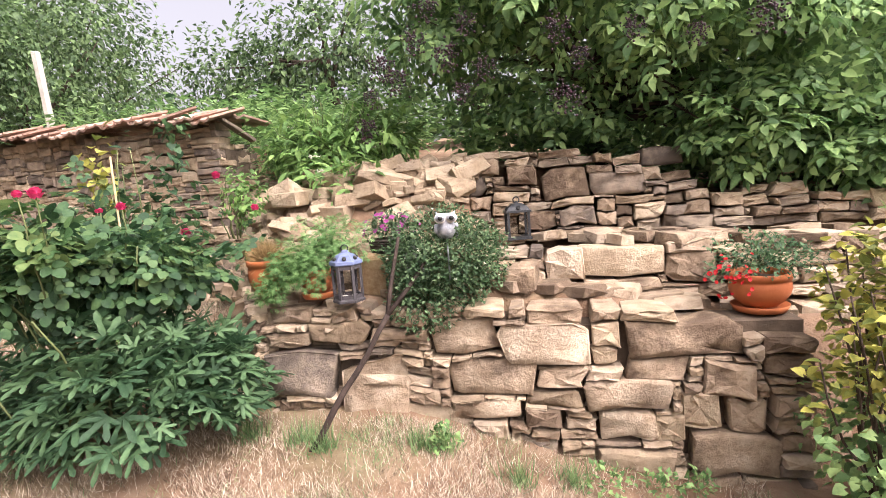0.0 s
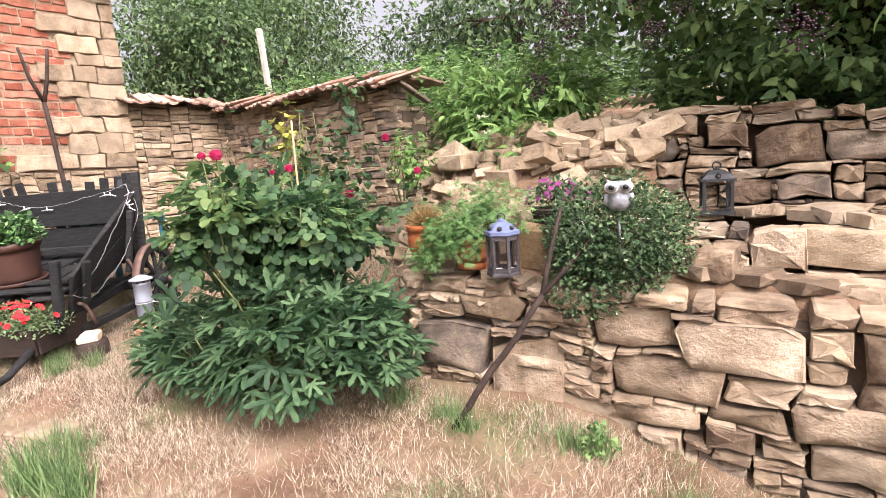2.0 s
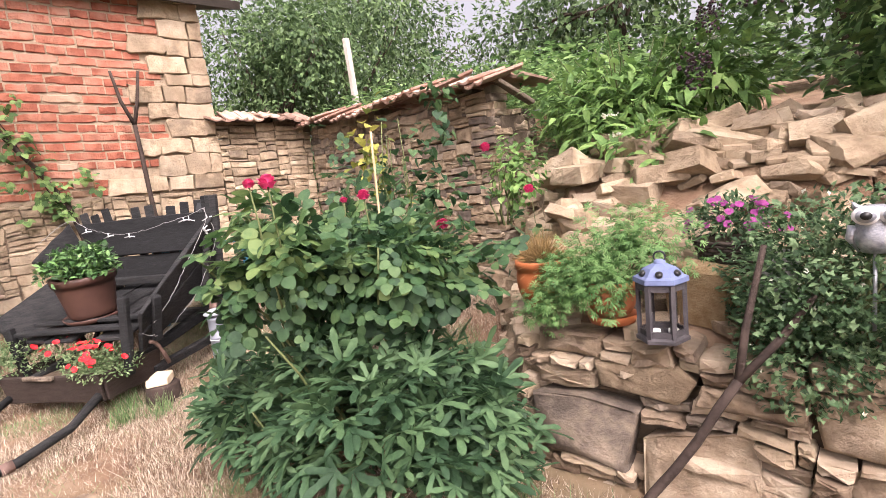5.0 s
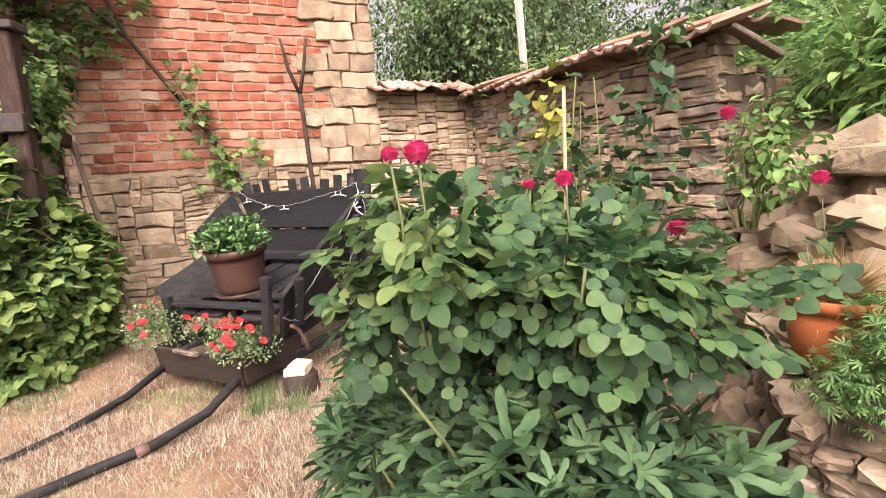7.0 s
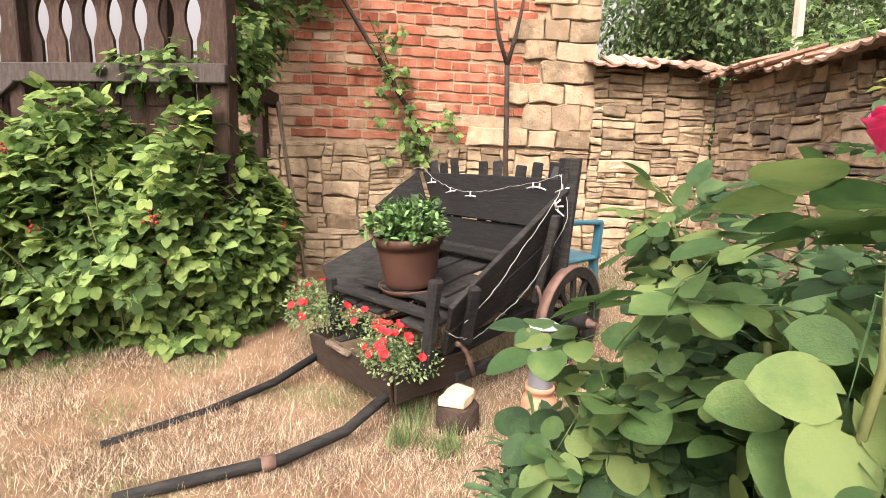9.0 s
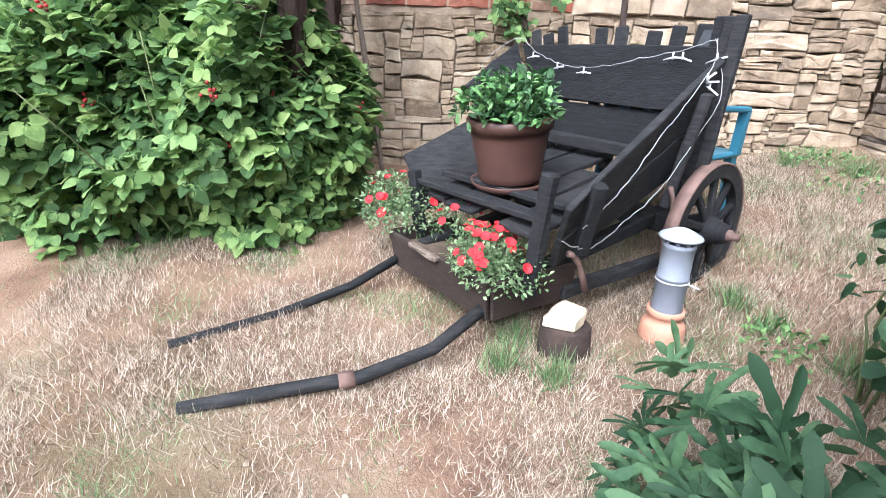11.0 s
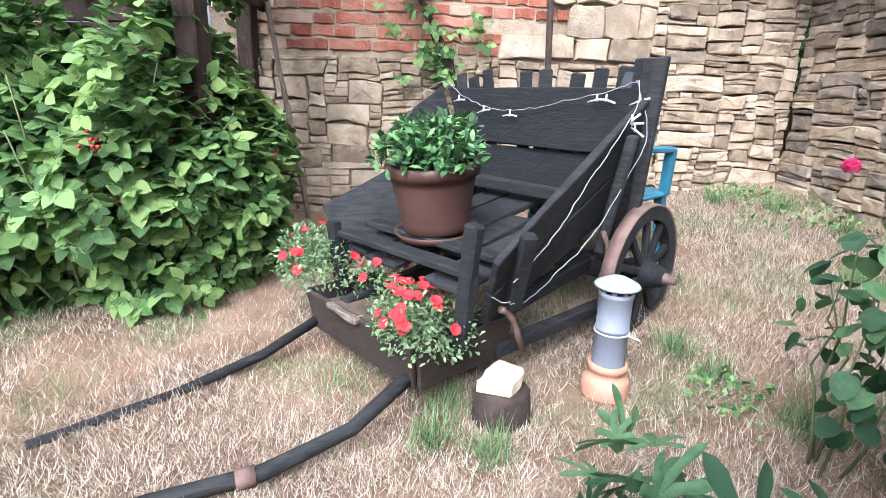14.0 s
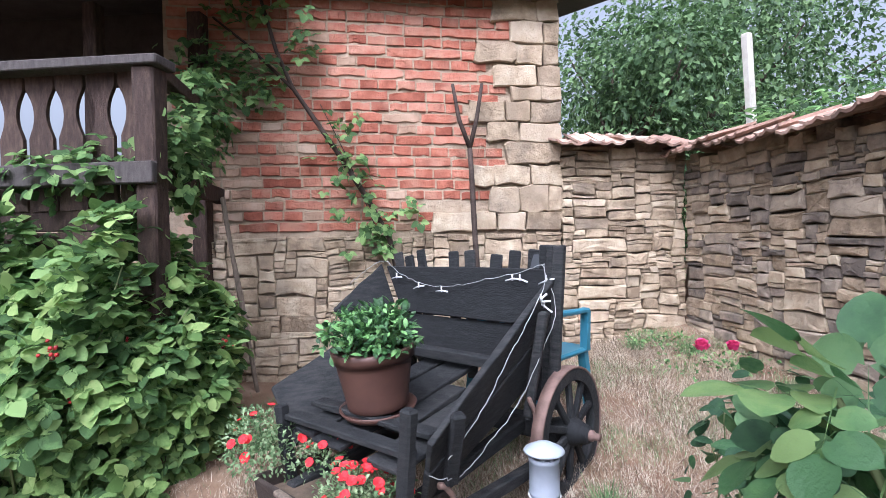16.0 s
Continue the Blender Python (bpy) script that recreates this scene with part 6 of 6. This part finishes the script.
for x in (-0.029, 0.029):
    part("eye_ring", mesh_from("eye_ring", *tube([(x, -0.040, 0.13), (x, -0.050, 0.13)], 0.030, 16), M["white"], True), owl, "pale round eye ring")
    part("eye", mesh_from("eye", *tube([(x, -0.050, 0.13), (x, -0.052, 0.13)], 0.023, 16), M["owlmetal"], True), owl, "grey metal eye disc")
    part("pupil", mesh_from("pupil", *tube([(x, -0.052, 0.13), (x, -0.0555, 0.13)], 0.013, 14), M["eyeblack"], True), owl, "black pupil")

basket = thing("wicker_basket", (-0.20, 2.95, 0.665), "dark woven wicker basket pot on the rocks", "basket")
weave = []
for j in range(9):
    z = 0.012 + j * 0.0125
    r0 = 0.085 + 0.028 * j / 8
    weave.append(tube([((r0 + 0.005 * math.cos(16 * a + math.pi * (j % 2))) * math.cos(a), (r0 + 0.005 * math.cos(16 * a + math.pi * (j % 2))) * math.sin(a), z) for a in np.linspace(0, 6.2832, 65)], 0.0072, 5))
part("weave", mesh_from("weave", *merged(*weave), M["wicker"], True), basket)
part("liner", mesh_from("liner", *lathe([(0.0, 0.004), (0.08, 0.004), (0.104, 0.112), (0.0, 0.105)], 24), M["soil"], True), basket)
asters = thing("purple_asters", (-0.20, 2.95, 0.77), "purple-pink daisy-like asters filling the basket", "flowers")
leaves("foliage", asters, blob(700, (0, 0, 0.05), (0.15, 0.12, 0.10), 0.9, 0.2, -0.4), LANCE, (0.02, 0.04), M["box_leaf"], -0.3)
sp, d = blob(52, (0, 0, 0.05), (0.15, 0.12, 0.11), 0.3, 0.2, -0.1)
for p, o in zip(sp, d):
    o = (Vector(o) * 0.6 + Z * 0.5 + Vector((0.1, -0.5, 0))).normalized()
    part("bloom", random.choice(ASTER), asters, "purple-pink bloom", Matrix.Translation(p) @ o.to_track_quat("Z", "Y").to_matrix().to_4x4())
grey_slab = tagged(new("grey_slab", slab("grey_slab", [(-0.14, 2.78, 0.52), (0.02, 2.80, 0.52), (-0.01, 2.88, 0.74), (-0.09, 2.87, 0.76)], 0.03, M["slate"], 0.006, 0.006)), "upright grey slate slab leaning on rocks", "stone slab")
orange_rock = loose(ledge, -0.27, 2.84, 0.24, 0.14, 0.24, 0.4, 10, with_material(ROCKS, M["ochre"]))

p3, z3 = pot("terracotta_pot", (1.52, 2.72, 0.37), 0.125, 0.15, M["terracotta"], "round terracotta pot with saucer at the wall end", 0.03, True, 0.2, 0.55, "terracotta pots")
sage = thing("grey_green_plant", (1.52, 2.72, 0.37 + z3 - 0.02), "grey-green low plant with tiny red flowers", "plant")
leaves("foliage", sage, blob(1100, (0.02, 0, 0.06), (0.24, 0.18, 0.13), 0.9, 0.3, -0.4), TINY, (0.018, 0.034), M["fig_leaf"], 0.0)
for p, o in zip(*blob(46, (-0.14, -0.08, 0.03), (0.15, 0.1, 0.11), 0.8, 0.3)):
    part("bloom", random.choice(PETUNIA), sage, "tiny red flower", Matrix.Translation(p) @ (Vector(o) + Vector((0, -0.6, 0.4))).to_track_quat("Z", "Y").to_matrix().to_4x4() @ Matrix.Scale(random.uniform(0.35, 0.6), 4))

hedge = bush("yellow_bush", (1.70, 2.15, -0.35), "yellow-green leafy shrub beside the wall end", "bush", 20, 0.35, 1.0, 0.007, "bark")
hs = joined_spots(blob(2300, (0.10, 0.0, 0.50), (0.34, 0.36, 0.55), 0.6, 0.35), blob(1000, (0.20, 0.1, 0.86), (0.3, 0.3, 0.35), 0.7, 0.3), blob(500, (0.5, 0.0, 0.5), (0.4, 0.4, 0.6), 0.6, 0.25))
# leaves below 0.52 m take the greener elder material
lower_half = hs[0][:, 2] < 0.52
leaves("foliage", hedge, (hs[0][~lower_half], hs[1][~lower_half]), OVATE, (0.03, 0.06), M["yellow_leaf"], 0.1)
leaves("lower_foliage", hedge, (hs[0][lower_half], hs[1][lower_half]), OVATE, (0.03, 0.06), M["elder_leaf"], 0.2, "greener lower leaves")


# ---- woods and shrubs behind ----
def tree(name, at, trunk_h, limbs, clumps, leaf, size, label, category="tree", r=0.06, template=OVATE, droop=0.45, k=300):
    """A trunk with limbs out to each clump of leaves: clumps are (x, y, z, rx, ry, rz)."""
    t = thing(name, at, label, category)
    top = Vector((random.uniform(-0.1, 0.1), random.uniform(-0.1, 0.1), trunk_h))
    part("trunk", mesh_from("trunk", *tube(bent((0, 0, -0.1), top, 6, 0.05), (r, r * 0.7), 8, 0.08), M["bark"], True), t)
    for c in clumps:
        for j in range(limbs):
            e = Vector(c[:3]) + Vector((random.uniform(-1, 1) * c[3], random.uniform(-1, 1) * c[4], random.uniform(-0.6, 0.8) * c[5])) * 0.7
            part("limb", mesh_from("limb", *tube(bent(top * random.uniform(0.5, 1.0), e, 6, 0.08, -0.05), (r * 0.4, r * 0.08), 5, 0.1), M["bark"], True), t)
    sp = joined_spots(*[blob(int(k * (c[6] if len(c) > 6 else 1)), c[:3], c[3:6], 0.65, 0.35) for c in clumps])
    leaves("crown", t, sp, template, size, M[leaf], droop, face=0.7)
    return t, sp


# the elder over the upper wall
elder, es = tree("elder_shrub", (1.15, 4.3, 1.0), 0.9, 5, [(-1.1, -0.35, 1.25, 0.55, 0.5, 0.5), (-0.55, -0.75, 1.35, 0.5, 0.42, 0.45), (0.05, -0.85, 1.15, 0.5, 0.42, 0.5), (0.65, -0.85, 1.05, 0.55, 0.42, 0.5), (1.3, -0.7, 0.85, 0.6, 0.45, 0.55),
                                                           (-0.35, -0.2, 0.75, 0.7, 0.4, 0.5), (0.5, -0.2, 0.6, 0.7, 0.4, 0.45), (1.5, -0.1, 0.5, 0.8, 0.5, 0.5), (0.2, -0.4, 1.9, 1.0, 0.6, 0.5), (-1.0, -0.2, 1.9, 0.7, 0.6, 0.5), (1.4, -0.3, 1.7, 0.9, 0.6, 0.55), (2.4, -0.2, 1.0, 0.8, 0.6, 0.9), (0.75, -0.72, 0.30, 0.42, 0.25, 0.26), (1.4, -0.75, 0.12, 0.5, 0.28, 0.26), (2.0, -0.8, 0.05, 0.4, 0.3, 0.3)],
                 "elder_leaf", (0.13, 0.22), "large elder shrub with drooping leaves and dark berry clusters", "shrub", 0.05, k=400, droop=0.45, template=PINNATE)
cl = []
for x, y, z in [(-1.42, -1.15, 0.78), (-1.36, -1.1, 0.95), (-1.28, -1.15, 0.86), (-1.15, -1.25, 1.02), (-0.98, -1.3, 0.92), (-0.88, -1.32, 1.06), (-0.80, -1.32, 0.84), (-0.92, -1.3, 0.74), (-1.08, -1.2, 1.2), (-0.45, -1.35, 0.98), (-0.35, -1.35, 0.84), (-0.1, -1.35, 0.94), (-1.5, -1.0, 0.64), (-0.42, -1.35, 0.66), (0.2, -1.3, 0.9), (0.5, -1.3, 0.95)]:
    cl.append((x, y, z))
eb = np.random.normal(size=(90, 3)) * np.array((0.035, 0.035, 0.04))
ELDERBERRY = swarm("berry_cluster", BEAD, eb, unit(90), unit(90), np.random.uniform(0.0045, 0.008, 90), M["elderberry"])
for p in cl:
    part("berry_umbel", ELDERBERRY, elder, "drooping cluster of black elderberries", pose(p[0], p[1] - 0.08, p[2] - 0.24, 0, 0, random.uniform(0, 360)) @ Matrix.Scale(random.uniform(0.75, 1.1), 4))

# lush shrub and weeds on the bank
lush = bush("lush_shrub", (-0.80, 3.95, 1.10), "bright green shrub with pale flower heads on the bank", "shrub", 22, 0.5, 0.6, 0.006)
ls_ = joined_spots(blob(900, (0.0, -0.15, 0.22), (0.38, 0.26, 0.26), 0.8, 0.3), blob(220, (0.15, -0.36, 0.02), (0.25, 0.2, 0.2), 0.8, 0.3), blob(500, (-0.30, 0.1, 0.32), (0.28, 0.25, 0.25), 0.8, 0.3), blob(600, (0.32, 0.05, 0.34), (0.32, 0.25, 0.26), 0.8, 0.3))
leaves("foliage", lush, ls_, LANCE, (0.06, 0.13), M["peony_leaf"], 0.15)
pick = np.random.choice(len(ls_[0]), 12, replace=False)
beads("flower_heads", lush, ls_[0][pick] + np.array((0, -0.03, 0.04)), 22, (0.018, 0.018, 0.006), (0.003, 0.005), M["whitepetal"], "flat pale flower heads")


def weeds(name, box, k, label, leaf, size, template=LANCE, tall=(0.3, 0.8)):
    """A stand of upright weeds over a patch of ground."""
    t = tagged(new(name), label, "weeds", kind="stuff")
    t.empty_display_size = 0.05
    x0, x1, y0, y1 = box
    pos, way = [], []
    for i in range(k):
        x, y = random.uniform(x0, x1), random.uniform(y0, y1)
        h = random.uniform(*tall)
        b = Vector((x, y, height(x, y)))
        lean = Vector((random.uniform(-0.25, 0.25), random.uniform(-0.25, 0.25), 1))
        for j in range(9):
            q = random.uniform(0.15, 1.0)
            pos.append(tuple(b + lean * h * q))
            a = random.uniform(0, 6.28)
            way.append((math.cos(a), math.sin(a), random.uniform(-0.3, 0.6)))
    pos, way = np.array(pos), np.array(way)
    n = len(pos)
    part("leaves", swarm("leaves", template, pos, way, np.array((0, 0, 1.0)) + unit(n) * 0.5, np.random.uniform(size[0], size[1], n), M[leaf]), t)
    return t


weeds("bank_weeds", (-1.7, -0.3, 4.0, 5.6), 420, "tall pale green weeds on the bank", "weed_leaf", (0.05, 0.11))
weeds("meadow_weeds", (-5.2, -1.2, 4.9, 7.6), 900, "rough meadow growth behind the garden wall", "weed_leaf", (0.06, 0.13), tall=(0.25, 0.7))
weeds("far_weeds", (-8.5, 2.5, 7.2, 9.5), 800, "overgrown greenery beyond the garden", "weed_leaf", (0.08, 0.16), OVATE, (0.3, 0.9))
weeds("under_elder", (0.0, 3.2, 3.9, 5.2), 300, "shaded undergrowth below the elder", "elder_leaf", (0.06, 0.12), OVATE, (0.15, 0.5))
post = tagged(new("concrete_post", beam("concrete_post", (-4.62, 5.66, 1.3), (-4.66, 5.6, 2.87), 0.065, 0.065, M["concrete"], 0.008, 0.003, upv=(0, 1, 0))), "pale square concrete fence post", "post")

TREES = [(-7.2, 7.6, [(0, 0, 2.2, 1.6, 1.3, 1.5), (1.0, -0.5, 1.4, 1.2, 1.0, 1.0), (-1.2, 0.2, 2.9, 1.5, 1.2, 1.2), (0.8, 0.4, 3.2, 1.3, 1.2, 1.1), (-1.6, -0.6, 1.3, 1.3, 1.0, 1.2)]),
         (-9.5, 10.5, [(0, 0, 3.0, 2.2, 1.8, 2.0), (2.0, 0, 2.4, 1.8, 1.6, 1.6), (-2, 0, 3.6, 2.0, 1.8, 1.8), (0.6, 0, 4.6, 1.8, 1.6, 1.3)]),
         (-6.6, 5.9, [(0, 0, 1.5, 0.9, 0.7, 1.2), (-0.6, 0.2, 2.6, 1.0, 0.8, 1.0), (0.5, 0.3, 2.4, 0.9, 0.7, 0.8)]),
         (-2.6, 9.6, [(0, 0, 1.6, 1.5, 1.2, 1.1), (-1.6, 0.3, 1.2, 1.3, 1.0, 0.9)]),
         (0.2, 7.6, [(0, 0, 1.6, 1.6, 1.2, 1.3), (1.4, -0.4, 2.2, 1.5, 1.2, 1.5), (-0.4, -0.2, 2.4, 0.9, 0.9, 0.9), (2.8, -0.6, 1.6, 1.6, 1.2, 1.6)]),
         (3.6, 6.0, [(0, 0, 1.6, 1.5, 1.2, 1.5), (1.2, -0.8, 1.4, 1.4, 1.2, 1.4), (0.2, -0.2, 2.8, 1.4, 1.2, 1.2)]),
         (-14, 13, [(0, 0, 4.0, 3.0, 2.2, 3.0), (-3, -2, 3.6, 3.0, 2.2, 3.0), (3, 1, 3.0, 2.5, 2.0, 2.2)]),
         (-5.0, 13.5, [(0, 0, 2.2, 2.6, 1.8, 1.8), (2.4, 0.4, 2.0, 2.0, 1.5, 1.6)]),
         (-10.5, 4.5, [(0, 0, 2.6, 1.8, 1.6, 2.2), (-0.6, 1.5, 3.6, 2.0, 1.6, 2.0), (0.2, -2.2, 2.6, 1.8, 1.6, 2.0)])]
for i, (x, y, cl) in enumerate(TREES):
    s = 1.0 if y < 9 else 1.35
    tree("tree", (x, y, height(x, y)), 1.4, 3, [(*c, 1.0 if y < 9 else 1.2) for c in cl], "tree_leaf", (0.06 * s, 0.115 * s), "leafy green tree behind the garden wall", "tree", 0.10, k=2300, template=SIMPLE)
# a wooded slope closing the distance
far = tagged(new("far_woods"), "distant wooded slope", "woods", kind="stuff")
fp = joined_spots(*[blob(500, (x, y, z), (4, 3, 3.5), 0.6, 0.3) for x, y, z in [(-22, 16, 3.5), (-17, 21, 3.5), (-12, 25, 2.8), (-3, 24, 2.6), (3, 22, 4.0), (8, 18, 4.5), (12, 13, 4.5), (-25, 9, 4.0), (15, 8, 4), (6, 12, 3.5), (-7, 26, 2.2)]])
leaves("crowns", far, fp, OVATE, (0.35, 0.7), M["tree_leaf"], 0.4)

# ---- grass and ground clutter ----
paver = tagged(new("stepping_stone", slab("stepping_stone", [(-2.22, 1.44, -0.012), (-1.92, 1.50, -0.012), (-1.95, 1.64, -0.012), (-2.24, 1.58, -0.012)], 0.035, M["sandstone"], 0.006, 0.005)), "flat pale stone set into the dry lawn", "stone")
straw = tagged(new("dry_grass"), "short trampled straw-dry grass", "grass", kind="stuff")


def blades(name, k, box, size, material, keep, flat=0.5, clump=None):
    x0, x1, y0, y1 = box
    pos = []
    while len(pos) < k:
        x, y = random.uniform(x0, x1), random.uniform(y0, y1)
        if y > wall_line(x) - 0.04 or (Vector((x, y, 0)) - C).dot(gw) > -0.05:
            continue
        if random.random() > keep(x, y):
            continue
        pos.append((x, y, yard(x, y) + uneven(x, y) - 0.003))
    pos = np.array(pos)
    n = len(pos)
    way = unit(n)
    way[:, 2] = np.abs(way[:, 2]) * (1 - flat) + 0.12
    s = np.stack([np.random.uniform(0.0014, 0.0030, n), np.random.uniform(size[0], size[1], n), np.full(n, 0.05)], 1)
    return part(name, swarm(name, BLADE, pos, way, np.array((0, 0, 1.0)) + unit(n) * 0.3, s, material), straw)


def patch(x, y, s, seed):
    return 0.5 + 0.5 * noise.noise((x * s, y * s, seed))


blades("straw", 270000, (-4.6, 1.4, 0.3, 4.3), (0.022, 0.06), M["straw"], lambda x, y: (0.35 + 0.65 * smooth(0.30, 0.56, patch(x, y, 2.2, 3))) * (1 - 0.65 * smooth(-1.9, -1.3, x) * smooth(0.62, 0.4, patch(x, y, 3.1, 15))) * (1 - 0.75 * smooth(0.5, 0.66, patch(x, y, 1.9, 31))), 0.55)
blades("straw_back", 45000, (-4.6, -1.8, 2.5, 4.6), (0.03, 0.07), M["straw"], lambda x, y: 0.25 + smooth(0.3, 0.6, patch(x, y, 3.0, 7)), 0.6)
blades("green_back", 12000, (-4.6, -1.8, 2.5, 4.6), (0.03, 0.07), M["grass"], lambda x, y: smooth(0.45, 0.7, patch(x, y, 2.6, 21)), 0.45)
blades("green_blades", 26000, (-4.9, 1.6, 0.1, 4.4), (0.03, 0.075), M["grass"], lambda x, y: smooth(0.55, 0.78, patch(x, y, 2.6, 11)) * 0.9 + 0.03, 0.45)
tufts = []
for x, y in [(-2.85, 1.95), (-3.0, 2.05), (-2.75, 2.1), (-0.5, 2.25), (-0.38, 2.18), (0.0, 2.28), (0.1, 2.3), (0.62, 2.28), (0.4, 2.2), (-1.75, 1.5), (-1.9, 1.5), (-1.65, 1.4), (-1.62, 1.3), (-0.75, 2.3), (-2.6, 3.0), (-2.9, 2.95), (-3.1, 2.95), (-4.3, 4.1), (-4.0, 4.3), (-3.6, 4.3), (-3.3, 4.25), (-3.2, 3.9)]:
    for j in range(110):
        a, q = random.uniform(0, 6.28), random.random() * 0.08
        tufts.append((x + math.cos(a) * q, y + math.sin(a) * q, yard(x, y)))
tufts = np.array(tufts)
n = len(tufts)
w_ = unit(n)
w_[:, 2] = np.abs(w_[:, 2]) + 0.4
part("tufts", swarm("tufts", BLADE, tufts, w_, np.array((0, 0, 1.0)) + unit(n) * 0.3, np.stack([np.random.uniform(0.003, 0.005, n), np.random.uniform(0.06, 0.15, n), np.full(n, 0.12)], 1), M["grass"]), straw, "green grass tufts")
clump = tagged(new("grass_clump"), "tall green grass growing in the dry lawn", "grass", kind="stuff")
lg = []
for x, y in ((-1.54, 1.33), (-1.63, 1.30), (-1.46, 1.34), (-1.74, 1.33), (-1.38, 1.30)):
    for j in range(80):
        a, q = random.uniform(0, 6.28), random.random() * 0.07
        lg.append((x + math.cos(a) * q, y + math.sin(a) * q, yard(x, y) - 0.01))
n = len(lg)
w_ = unit(n)
w_[:, 2] = np.abs(w_[:, 2]) + 1.3
part("blades", swarm("blades", BLADE, np.array(lg), w_, np.array((0, 0, 1.0)) + unit(n) * 0.6, np.stack([np.random.uniform(0.004, 0.010, n), np.random.uniform(0.08, 0.20, n), np.full(n, 0.2)], 1), M["grass"]), clump)
WEED = []
for x, y, k, r in [(0.10, 2.30, 90, 0.07), (0.75, 2.26, 80, 0.1), (0.95, 2.30, 60, 0.09), (1.12, 2.35, 60, 0.08), (-2.3, 3.25, 120, 0.2), (-2.75, 2.9, 90, 0.15), (-4.2, 4.2, 160, 0.25), (-3.7, 4.25, 200, 0.35), (-4.5, 3.6, 60, 0.1)]:
    WEED.append(blob(k, (x, y, yard(x, y) + 0.03), (r, r, 0.07), 0.9, 0.2, -0.1))
weed_thing = tagged(new("ground_weeds"), "low green weeds at the foot of the walls", "weeds", kind="stuff")
leaves("leaves", weed_thing, joined_spots(*WEED), TINY, (0.02, 0.045), M["weed_leaf"], -0.2)
pebbles = tagged(new("pebbles"), "small pale stones scattered on the lawn", "pebbles", kind="stuff")
k = 60
pp = np.array([(x, y, yard(x, y) + 0.003) for x, y in ((random.uniform(-3.6, 1.2), random.uniform(1.2, 2.4)) for i in range(k))])
part("stones", swarm("stones", BEAD, pp, unit(k), unit(k), np.random.uniform(0.004, 0.010, k), M["greystone"], False), pebbles)
